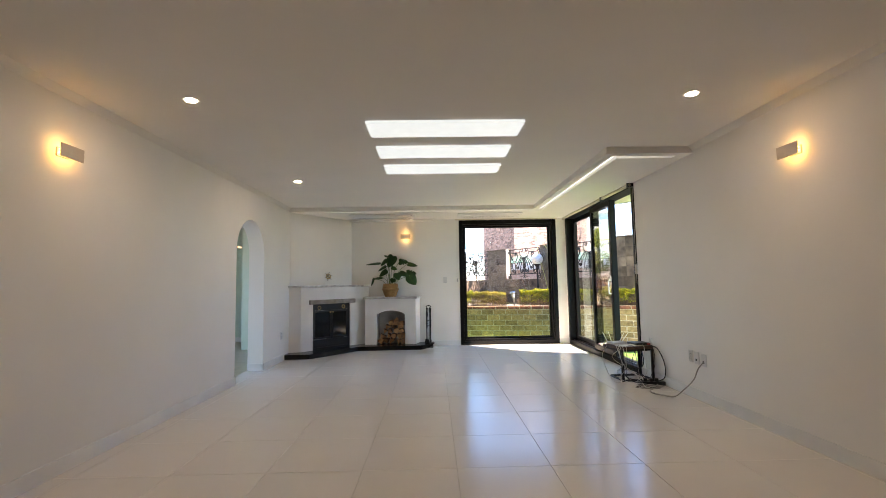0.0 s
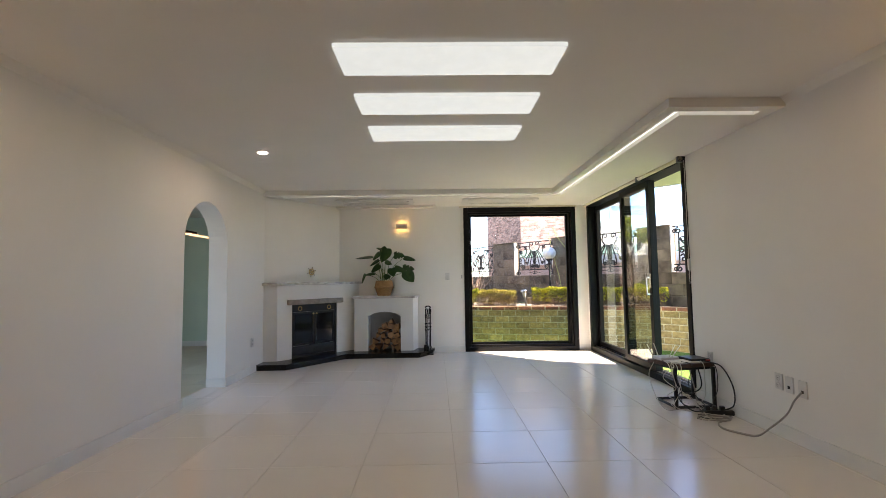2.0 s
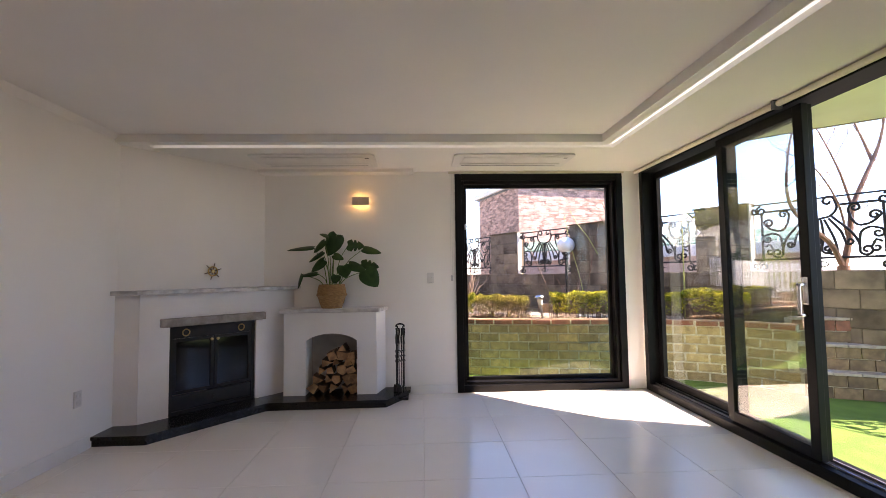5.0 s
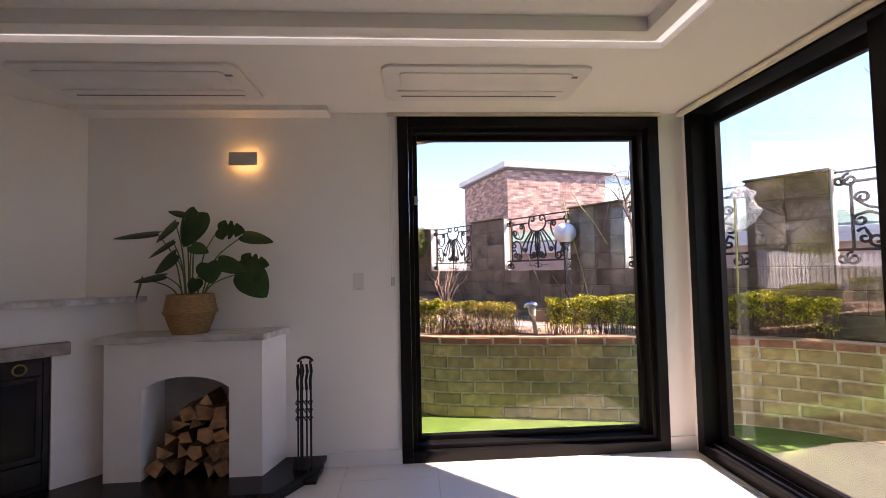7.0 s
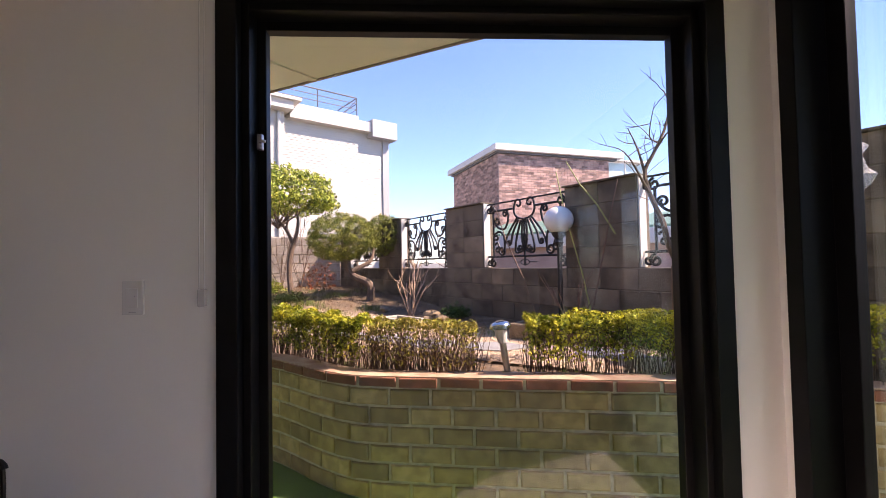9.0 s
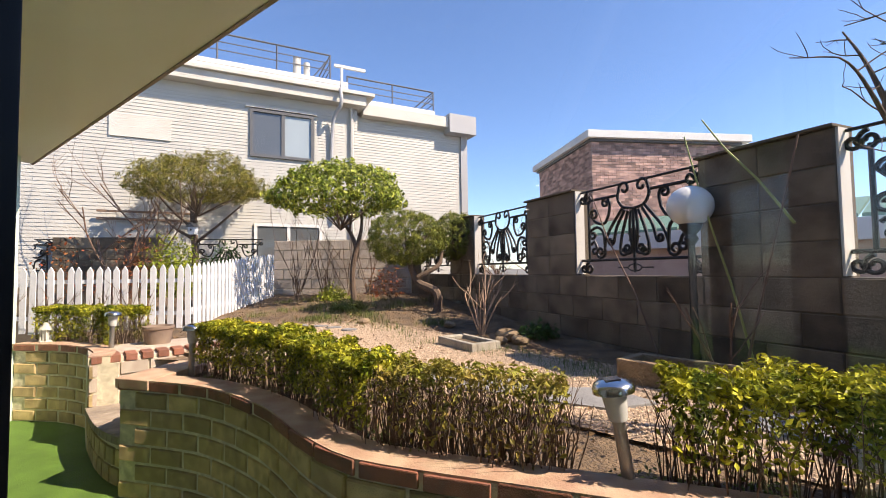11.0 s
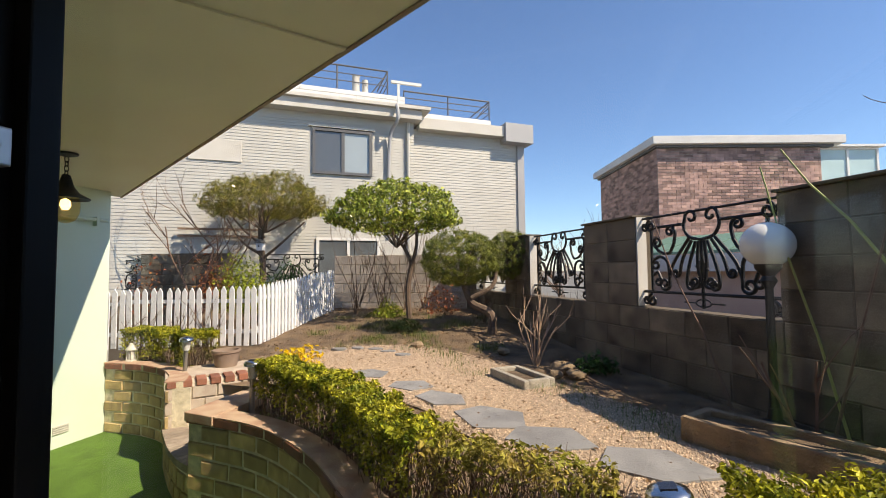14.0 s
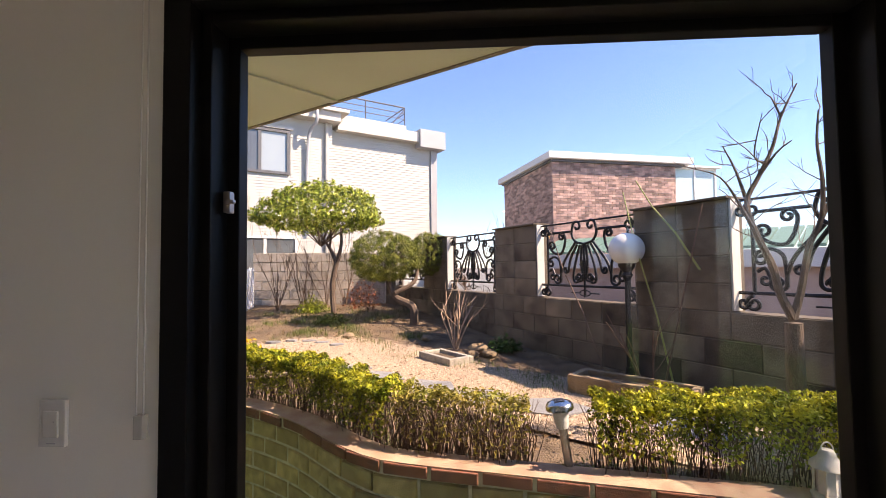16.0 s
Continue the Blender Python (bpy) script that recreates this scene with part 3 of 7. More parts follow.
def build_brick_house():
    o = Vector((3.55, 19.75, 0))
    r = Vector((0.962, 0.272, 0))
    m = mat_frame(o, r)                          # local x along the front, y into the house
    h = thing("brick_house", "low house of mottled red-brown brick with a flat white roof", "house")
    part("wall", Geo().box(0, 3.75, 0, 3.5, -1.5, 4.42, m), BRICK_JOINT, h)
    g = Geo()
    house_brick_rows(g, m, 0.0, 3.75, 1.2, 4.40)
    side = mat_frame(m @ Vector((0, 3.5, 0)), m.to_3x3() @ Vector((0, -1, 0)))
    house_brick_rows(g, side, 0.0, 3.5, 1.2, 4.40)
    tagged(part("brickwork", g, HOUSE_BRICK_FAR, h, "mottled red, plum and grey bricks"), kind="stuff")
    part("roof", Geo().box(-0.16, 4.2, -0.18, 3.7, 4.46, 4.64, m), ROOF_WHITE, h, "white roof slab", 0.01)
    part("soffit", Geo().box(-0.06, 4.0, -0.08, 3.6, 4.40, 4.47, m), DARK_GREY, h)
    part("water_tank", Geo().lathe([(0.26, 0.0), (0.30, 0.03), (0.30, 0.12), (0.22, 0.18), (0.0, 0.2)], m @ Vector((1.75, 0.8, 4.64)), 20), YELLOW, h, "yellow roof tank", smooth=True)
    # glazed lean-to at its end
    g = ring(3.78, 5.2, 3.3, 4.42, 0.05, 0.1, 0.16, m)
    g.box(4.45, 4.5, 0.1, 0.16, 3.3, 4.42, m).box(3.72, 5.3, 0.0, 1.2, 4.42, 4.47, m)
    part("lean_to_frame", g, TRIM_WHITE, h, "white glazed lean-to frame")
    p = part("lean_to_glass", Geo().box(3.83, 5.15, 0.125, 0.135, 3.35, 4.38, m), PALE_GLASS, h, "pale green glass")
    part("lean_to_base", Geo().box(3.76, 5.3, 0.1, 1.2, -1.5, 3.3, m), CREAM, h)
    # lower neighbour roof seen through the grilles
    n = thing("neighbour_shed", "low white shed roof with dark green ribs behind the garden wall", "shed")
    mm = mat_frame(Vector((2.4, 16.3, 0)), Vector((0.75, -0.66, 0)))
    g = Geo()
    for i in range(22):
        g.prism([(i * 0.30, 0.0), (i * 0.30 + 0.27, 0.0), (i * 0.30 + 0.27, 1.2), (i * 0.30, 1.2)], 1.86, 1.90, mm @ Matrix(((1, 0, 0, 0), (0, 1, 0, 0), (0, 0.25, 1, 0), (0, 0, 0, 1))))
    part("roof", g, SHED_GREEN, n, "dark green ribbed roof")
    part("fascia", Geo().box(-0.1, 6.7, -0.1, -0.02, 1.62, 1.85, mm), ROOF_WHITE, n)
    part("wall", Geo().box(0, 6.6, 0.05, 1.2, -1.5, 1.84, mm), SHED_WALL, n)


ROOF_WHITE = material("white_roof_paint", (0.68, 0.67, 0.645), 0.7, scale=3, fine=50)
BRICK_JOINT = material("brick_joint", (0.40, 0.34, 0.30), 0.95, scale=20)
YELLOW = material("yellow_plastic", (0.75, 0.50, 0.03), 0.5, scale=10)
PALE_GLASS = material("pale_greenhouse_sheet", (0.50, 0.66, 0.66), 0.25, scale=4)
SHED_GREEN = material("shed_roof_green", (0.12, 0.22, 0.17), 0.6, scale=6)
SHED_WALL = material("shed_wall", (0.55, 0.42, 0.36), 0.9, color2=(0.46, 0.34, 0.29), scale=6, fine=30)


def build_white_house():
    c = Vector((0.35, 22.1, 0))
    d = Vector((0.82, 0.57, 0)).normalized()
    m = Matrix(((-d.x, -d.y, 0, c.x), (-d.y, d.x, 0, c.y), (0, 0, 1, 0), (0, 0, 0, 1)))
    # local +y points away from us, so faces towards us are at y = 0 and fronts at negative y
    h = thing("white_house", "white two-storey house with horizontal siding and a flat roof", "house")
    near = -0.25
    part("wall", Geo().box(0.2, 3.45, 0, 5, -1.5, 5.55, m).box(3.45, 14, near, 5, -1.5, 5.65, m), SIDING, h)
    g = Geo()
    pitch = 0.075
    z = 0.6
    while z < 5.42:
        for x0, x1, y in ((0.25, 3.40, 0.0), (3.46, 3.75, near), (3.80, 4.55, near), (6.08, 13.9, near)):
            g.add([m @ Vector(q) for q in ((x0, y, z), (x1, y, z), (x1, y - 0.012, z), (x0, y - 0.012, z), (x0, y - 0.003, z + pitch), (x1, y - 0.003, z + pitch))], [(0, 1, 2, 3), (3, 2, 5, 4), (0, 3, 4), (1, 5, 2)])
        if not 4.05 < z + pitch / 2 < 5.3:
            x0, x1, y = 4.55, 6.08, near
            g.add([m @ Vector(q) for q in ((x0, y, z), (x1, y, z), (x1, y - 0.012, z), (x0, y - 0.012, z), (x0, y - 0.003, z + pitch), (x1, y - 0.003, z + pitch))], [(0, 1, 2, 3), (3, 2, 5, 4)])
        z += pitch
    tagged(part("siding", g, SIDING, h, "overlapping white siding boards"), kind="stuff")
    part("cornice", Geo().box(3.30, 14.2, near - 0.32, 5, 5.62, 5.86, m), CREAM, h, "projecting cream cornice", 0.01)
    part("cornice", Geo().box(3.10, 14.2, near - 0.42, 5, 5.86, 5.95, m), CREAM, h, "projecting cream cornice", 0.01)
    part("cornice", Geo().box(0.75, 3.3, -0.28, 5, 5.50, 5.80, m), CREAM, h, "projecting cream cornice", 0.01)
    part("corner_box", Geo().box(-0.15, 0.75, -0.36, 0.6, 5.35, 5.90, m), GREY_BOX, h, "grey eave end box", 0.01)
    part("corner_post", Geo().box(0.0, 0.22, -0.06, 0.3, -1.5, 5.4, m), GREY_BOX, h)
    g = Geo()
    house_brick_rows(g, m @ pose(0, 0.1, 0), 1.0, 3.6, 5.80, 6.06, 0.22, 0.09, 0.014, 0.02)
    house_brick_rows(g, m @ pose(0, 0.1, 0), 3.6, 14, 5.88, 6.45, 0.22, 0.09, 0.014, 0.02)
    part("parapet", Geo().box(1.0, 3.6, 0.1, 0.3, 5.75, 6.06, m).box(3.6, 14, 0.1, 0.3, 5.75, 6.45, m), ROOF_WHITE, h)
    tagged(part("parapet_bricks", g, ROOF_WHITE, h, "white painted parapet bricks"), kind="stuff")
    for x0, x1, z0, z1 in ((1.0, 3.6, 6.0, 6.66), (4.06, 13.5, 6.4, 7.14)):
        rail = part("railing", Geo().tube([m @ Vector((x0, 0.2, z1)), m @ Vector((x1, 0.2, z1))], 0.022, 6), DARK_GREY, h, "thin dark steel roof railing")
        for z in (z0 + (z1 - z0) * 0.45, z0 + (z1 - z0) * 0.72):
            part("bar", Geo().tube([m @ Vector((x0, 0.2, z)), m @ Vector((x1, 0.2, z))], 0.014, 5), DARK_GREY, rail)
            part("bar", Geo().tube([m @ Vector((x0, 0.2, z)), m @ Vector((x0, 1.6, z))], 0.014, 5), DARK_GREY, rail)
        part("bar", Geo().tube([m @ Vector((x0, 0.2, z1)), m @ Vector((x0, 1.6, z1))], 0.02, 5), DARK_GREY, rail)
        n = max(2, int((x1 - x0) / 1.3))
        for i in range(n + 1):
            x = x0 + (x1 - x0) * i / n
            part("post", Geo().tube([m @ Vector((x, 0.2, z0)), m @ Vector((x, 0.2, z1 + 0.01))], 0.02, 5), DARK_GREY, rail)
        part("brace", Geo().tube([m @ Vector((x0 + 0.5, 0.2, z0)), m @ Vector((x0, 0.2, z1 - 0.05))], 0.016, 5), DARK_GREY, rail)
    w = part("window", ring(4.58, 6.05, 4.10, 5.25, 0.07, near - 0.06, near + 0.05, m), DARK_GREY, h, "dark grey sliding window")
    part("mullion", Geo().box(5.27, 5.35, near - 0.05, near + 0.04, 4.15, 5.2, m), DARK_GREY, w)
    part("pane", Geo().box(4.65, 5.29, near - 0.012, near - 0.002, 4.16, 5.19, m), FAR_GLASS, w, "reflecting glass")
    part("pane", Geo().box(5.33, 5.99, near - 0.02, near - 0.01, 4.16, 5.19, m), FAR_GLASS_DARK, w, "dark glass with an insect screen")
    part("hood", Geo().box(4.50, 6.15, near - 0.08, near, 5.27, 5.33, m), CREAM, w)
    w = part("window", ring(4.38, 5.95, 1.35, 2.52, 0.07, near - 0.06, near + 0.05, m), ROOF_WHITE, h, "white framed low window")
    part("mullion", Geo().box(5.14, 5.21, near - 0.05, near + 0.04, 1.4, 2.47, m), ROOF_WHITE, w)
    part("pane", Geo().box(4.45, 5.15, near - 0.03, near - 0.02, 1.42, 2.46, m), FAR_GLASS_DARK, w, "dark glass")
    part("pane", Geo().box(5.20, 5.89, near - 0.03, near - 0.02, 1.42, 2.46, m), FAR_GLASS_DARK, w, "dark glass")
    part("panel", Geo().box(7.64, 8.75, near - 0.04, near, 4.26, 4.75, m), CREAM, h, "blank cream wall panel", 0.005)
    for z in (2.48, 2.64):
        part("awning_bar", Geo().box(7.1, 8.9, near - 0.16, near - 0.12, z, z + 0.045, m), AWNING, h, "weathered brown awning bar")
    part("base_panel", Geo().box(6.6, 8.8, near - 0.05, near - 0.021, 1.6, 2.44, m), CREAM, h, "blank cream wall panel")
    # down pipe and bracket by the window
    pts = [m @ Vector(q) for q in ((3.95, near - 0.16, 5.95), (4.0, near - 0.42, 5.9), (4.0, near - 0.46, 5.5), (4.12, near - 0.12, 5.1), (4.16, near - 0.08, 3.2), (4.10, near - 0.08, 2.6))]
    part("down_pipe", Geo().tube(smooth_curve(pts, 0.08), 0.045, 8), GREY_BOX, h, "bent grey drain pipe", smooth=True)
    part("down_pipe", Geo().tube([m @ Vector((3.62, near - 0.06, 5.6)), m @ Vector((3.62, near - 0.06, 2.0))], 0.05, 8), SIDING, h, smooth=True)
    part("antenna_bar", Geo().box(3.35, 4.15, near - 0.42, near - 0.36, 6.47, 6.54, m).box(3.93, 3.99, near - 0.41, near - 0.37, 5.94, 6.48, m), ROOF_WHITE, h, "white bracket arm on the roof edge")
    part("vent_pipe", Geo().tube([m @ Vector((4.9, 0.3, 6.4)), m @ Vector((4.9, 0.3, 6.95))], 0.10, 10), CREAM, h, "cream vent pipe", smooth=True)
    part("vent_pipe", Geo().tube([m @ Vector((4.65, 0.3, 6.4)), m @ Vector((4.65, 0.3, 6.85))], 0.08, 10), CREAM, h, "cream vent pipe", smooth=True)


AWNING = material("weathered_awning", (0.20, 0.13, 0.09), 0.8, scale=9)
GREY_BOX = material("grey_cladding", (0.36, 0.36, 0.37), 0.6, scale=6)
FAR_GLASS = material("pale_reflecting_glass", (0.33, 0.38, 0.40), 0.12, spec=0.8, scale=3, bump=0)
FAR_GLASS_DARK = material("dark_window_glass", (0.10, 0.11, 0.12), 0.12, spec=0.8, scale=3, bump=0)
build_ground()
build_eave()
build_brick_house()
build_white_house()


def build_back_wall():
    a, b = Vector((-3.4, 17.6, 0)), fence_end + U * 0.0
    m = mat_frame(a, (b - a))
    L = (b - a).length
    w = structure("wall_back_garden", Geo().box(0, L, 0.015, 0.2, -1.5, 2.02, m), MORTAR, "light grey rough block wall at the garden's end", "garden wall")
    a2 = Vector((-7.5, 16.2, 0))
    m2 = mat_frame(a2, a - a2)
    w2 = structure("wall_side_garden", Geo().box(-1.6, (a - a2).length, 0.015, 0.2, -1.5, 1.2, m2).box(0.25, 2.1, 0.015, 0.2, 1.2, 2.1, m2), MORTAR_DARK, "brown block wall with iron grilles behind the shrubs", "garden wall")
    return (w, m, L), (w2, m2, (a - a2).length)


back_walls = build_back_wall()


# ---- fireplaces ----
def corner_fireplace():
    f = thing("corner_fireplace", "white plastered corner fireplace with marble shelf and black doors", "fireplace")
    a, b = Vector((-2.27, 8.14, 0)), Vector((-1.40, 9.05, 0))
    d = (b - a).normalized()
    m = mat_frame(a, d)                          # x along the slanted front, y inwards
    L = (b - a).length
    o0, o1, top = 0.235, 1.02, 0.875               # firebox opening
    g = Geo()
    up = Matrix(((1, 0, 0, 0), (0, 0, 1, 0), (0, 1, 0, 0), (0, 0, 0, 1)))
    g.prism([(0, 0.08), (o0, 0.08), (o0, top), (o1, top), (o1, 0.08), (L, 0.08), (L, 1.165), (0, 1.165)], 0, 0.22, m @ up)
    part("body", g, PLASTER, f)
    part("side_wing", Geo().prism([(XL, 8.12), (-2.272, 8.138), (-2.43, 8.30), (XL, 8.30)], 0.08, 1.165), PLASTER, f)
    part("side_wing", Geo().prism([(b.x - 0.002, b.y + 0.002), (b.x + 0.13, YB), (b.x - 0.155, YB)], 0.08, 1.165), PLASTER, f)
    g = Geo().prism([(XL, 8.05), (-2.24, 8.06), (-1.33, 9.01), (-1.20, YB), (-1.60, YB), (XL, 8.14)], 1.168, 1.205)
    part("shelf", g, MARBLE, f, "grey veined marble mantel shelf", 0.006)
    part("lintel", Geo().box(o0 - 0.08, o1 + 0.08, -0.06, 0.05, top, top + 0.075, m), STONE_GREY, f, "rough grey stone lintel", 0.008)
    part("firebox", Geo().box(o0, o1, 0.20, 0.21, 0.08, top, m), FIREBOX, f, "sooty black firebox")
    fr = part("door_frame", ring(o0 + 0.003, o1 - 0.003, 0.083, top - 0.003, 0.03, 0.02, 0.06, m), IRON, f)
    part("vent_panel", Geo().box(o0 + 0.035, o1 - 0.035, 0.03, 0.055, top - 0.115, top - 0.033, m), IRON, fr, "black cast vent panel", 0.004)
    for x in (o0 + 0.14, o1 - 0.14):
        ringpts = [m @ Vector((x + 0.03 * math.cos(t * math.pi / 8), 0.018, top - 0.065 + 0.03 * math.sin(t * math.pi / 8))) for t in range(17)]
        part("vent_ring", Geo().tube(ringpts, 0.006, 6), BRASS, fr, "dull brass ring", smooth=True)
    mid = (o0 + o1) / 2
    for x0, x1, s in ((o0 + 0.035, mid - 0.003, -1), (mid + 0.003, o1 - 0.035, 1)):
        dr = part("door", ring(x0, x1, 0.26, top - 0.118, 0.03, 0.028, 0.055, m), IRON, f, "black iron door with dark glass", 0.003)
        part("glass", Geo().box(x0 + 0.028, x1 - 0.028, 0.040, 0.046, 0.285, top - 0.145, m), FIRE_GLASS, dr, "dark smoked glass")
        part("knob", Geo().lathe([(0.0, -0.02), (0.013, -0.018), (0.014, -0.006), (0.006, 0.0), (0.006, 0.015)], (m @ Vector((mid + s * 0.028, 0.024, top - 0.150))), 12, (m.to_3x3().to_4x4() @ pose(0, 0, 0, -90))), BRASS, dr, "round brass knob", smooth=True)
    part("ash_door", Geo().box(o0 + 0.035, o1 - 0.035, 0.03, 0.055, 0.115, 0.25, m), IRON, f, "black iron ash drawer", 0.004)
    part("ash_knob", Geo().lathe([(0.0, -0.02), (0.016, -0.018), (0.016, -0.006), (0.006, 0.0), (0.006, 0.01)], (m @ Vector((mid, 0.026, 0.185))), 12, (m.to_3x3().to_4x4() @ pose(0, 0, 0, -90))), IRON, f, smooth=True)


def log_fireplace():
    f = thing("log_fireplace", "small white plastered fireplace niche with a marble shelf", "fireplace")
    x0, x1, y0, h = -1.30, -0.345, 8.93, 0.925
    a0, a1, spring, crown = -1.075, -0.548, 0.635, 0.71
    g = Geo()
    turn = Matrix(((1, 0, 0, 0), (0, 0, 1, y0), (0, 1, 0, 0), (0, 0, 0, 1)))
    dep = YB - y0
    n = 12
    arc = []
    for i in range(n + 1):
        u = i / n
        arc.append((a0 + (a1 - a0) * u, spring + (crown - spring) * (1 - (2 * u - 1) ** 2) ** 0.8))
    g.prism([(x0, 0.08), (a0, 0.08)] + arc + [(a1, 0.08), (x1, 0.08), (x1, h), (x0, h)], 0, dep, turn)
    part("body", g, PLASTER, f)
    part("side_wing", Geo().prism([(x1 + 0.001, y0 + 0.003), (x1 + 0.07, YB), (x1 + 0.001, YB)], 0.08, h), PLASTER, f)
    part("niche_back", Geo().box(a0, a1, YB - 0.012, YB - 0.002, 0.08, crown), NICHE_PLASTER, f, "mottled grey plaster back")
    part("shelf", Geo().prism([(x0 - 0.03, y0 - 0.06), (x1 + 0.03, y0 - 0.06), (x1 + 0.10, YB), (x0 - 0.03, YB)], 0.928, 0.968), MARBLE, f, "grey veined marble shelf", 0.006)


STONE_GREY = material("rough_grey_stone", (0.36, 0.33, 0.30), 0.8, color2=(0.22, 0.20, 0.18), scale=12, fine=60, bump=0.6, depth=0.01)
FIREBOX = material("soot", (0.01, 0.01, 0.01), 0.9, scale=10)
FIRE_GLASS = material("smoked_glass", (0.005, 0.0055, 0.006), 0.08, spec=0.35, scale=3, bump=0)
BRASS = material("brass", (0.55, 0.38, 0.16), 0.3, 1.0, scale=30)
# niche back: a darker mottled grey than the plaster of the body
NICHE_PLASTER = material("grey_plaster", (0.42, 0.40, 0.38), 0.8, color2=(0.30, 0.29, 0.27), scale=4, fine=60)


def hearth():
    h = thing("hearth", "low polished black granite hearth slab", "hearth")
    poly = [(XL + 0.004, 7.87), (-2.04, 7.87), (-1.38, 8.69), (-0.215, 8.70), (0.0, 9.06), (0.0, YB), (-1.3, YB), (XL + 0.004, 8.6)]
    part("slab", Geo().prism(poly, 0.052, 0.08), BLACK_STONE, h, bevel=0.003)
    inner = [(XL + 0.004, 7.89), (-2.05, 7.89), (-1.39, 8.71), (-0.23, 8.72), (-0.02, 9.07), (-0.02, YB), (-1.3, YB), (XL + 0.004, 8.6)]
    part("riser", Geo().prism(inner, 0.0, 0.051), BLACK_STONE, h)


corner_fireplace()
log_fireplace()
hearth()


# ---- next room behind the arch ----
def build_next_room():
    x0, x1 = -5.35, XL - WT
    # unseen opening from y 3.7 to 8.1, added to let daylight in
    g = Geo().box(x0 - 0.2, x0, 3.3, 3.7, -0.3, 2.75).box(x0 - 0.2, x0, 8.1, 10.63, -0.3, 2.75).box(x0 - 0.2, x0, 3.7, 8.1, -0.3, 0.1).box(x0 - 0.2, x0, 3.7, 8.1, 2.3, 2.75)
    structure("wall_next_side", g, PALE_ROOM, "pale green-white wall of the next room", "wall")
    structure("wall_next_end", Geo().box(x0, -3.72, 10.43, 10.63, -0.3, 2.75), PALE_ROOM, "pale green-white end wall of the next room", "wall")
    structure("wall_next_corner", Geo().box(-3.72, x1, YB, YB + WT, -0.3, 2.75), PALE_ROOM, "pale green-white wall of the next room", "wall")
    structure("wall_next_front", Geo().box(x0 - 0.2, x1, 3.3, 3.5, -0.3, 2.75), PALE_ROOM, "plain wall closing the next room", "wall")
    structure("ceiling_next_room", Geo().box(x0 - 0.2, x1, 3.3, 10.63, 2.5, 2.7), CEILING, "white ceiling of the next room", "ceiling")
    structure("baseboard_next_room", Geo().box(x0, x0 + 0.013, 5.7, 10.43, 0, 0.1).box(x0, -3.72, 10.417, 10.43, 0, 0.1), TRIM_WHITE, "white low baseboard", "baseboard")
    p = thing("pendant_lamp", "black bar pendant lamp with fanned glowing wood slats", "pendant lamp", (-4.05, 8.75, 2.04))
    part("ceiling_rose", Geo().box(-0.05, 0.05, -0.14, 0.14, 0.42, 0.46), IRON, p, bevel=0.004)
    part("cable", Geo().tube([(0, -0.1, 0.42), (0, -0.1, 0.02)], 0.004, 5).tube([(0, 0.1, 0.42), (0, 0.1, 0.02)], 0.004, 5), IRON, p)
    part("beam", Geo().box(-0.02, 0.02, -0.5, 0.5, 0.0, 0.045), IRON, p, bevel=0.003)
    for i in range(7):
        s = Geo().box(-0.012, 0.30, -0.012, 0.012, -0.03, -0.008, pose(0, -0.45 + i * 0.15, 0, 0, 8, -20 + 8 * i))
        part("slat", s, GLOW_WOOD, p, "glowing pale wood slat")


PALE_ROOM = material("pale_green_paper", (0.57, 0.67, 0.56), 0.8, color2=(0.53, 0.63, 0.52), scale=1.5, fine=200, bump=0.1)
GLOW_WOOD = material("glowing_slat", (0.6, 0.42, 0.25), 0.5, emit=(1.0, 0.55, 0.30), strength=0.3, bump=0)
build_next_room()


# ---- fittings on walls and ceiling ----
def air_conditioner(x):
    a = thing("ceiling_air_conditioner", "flush white ceiling air conditioner with a long flap", "air conditioner", (x, 8.67, ZS), group="ceiling air conditioners")
    n = 8
    def rr(hx, hy, r):
        return [(sx * (hx - r) + r * math.cos(t), sy * (hy - r) + r * math.sin(t)) for sx, sy, t0 in ((1, 1, 0), (-1, 1, 1), (-1, -1, 2), (1, -1, 3)) for t in [math.pi / 2 * (t0 + k / n) for k in range(n + 1)]]
    part("panel", Geo().prism(rr(0.60, 0.25, 0.06), -0.018, 0.0), PLASTIC, a, bevel=0.005)
    part("grille_panel", Geo().prism(rr(0.50, 0.085, 0.03), -0.026, -0.0181, pose(0, -0.10, 0)), PLASTIC, a, bevel=0.003)
    part("flap", Geo().box(-0.52, 0.52, 0.07, 0.15, -0.030, -0.0185, pose(0, 0, 0, 4)), PLASTIC, a, bevel=0.003)
    part("slot", Geo().box(-0.50, 0.50, 0.155, 0.17, -0.0195, -0.0182), DARK_GREY, a, "dark air slot")
    part("slot", Geo().box(-0.42, 0.46, -0.012, -0.006, -0.0195, -0.0182), DARK_GREY, a, "dark air slot")
    part("sensor", Geo().box(0.50, 0.54, -0.14, -0.12, -0.021, -0.0181), DARK_GREY, a, "small dark sensor window")


air_conditioner(-0.91)
air_conditioner(1.06)


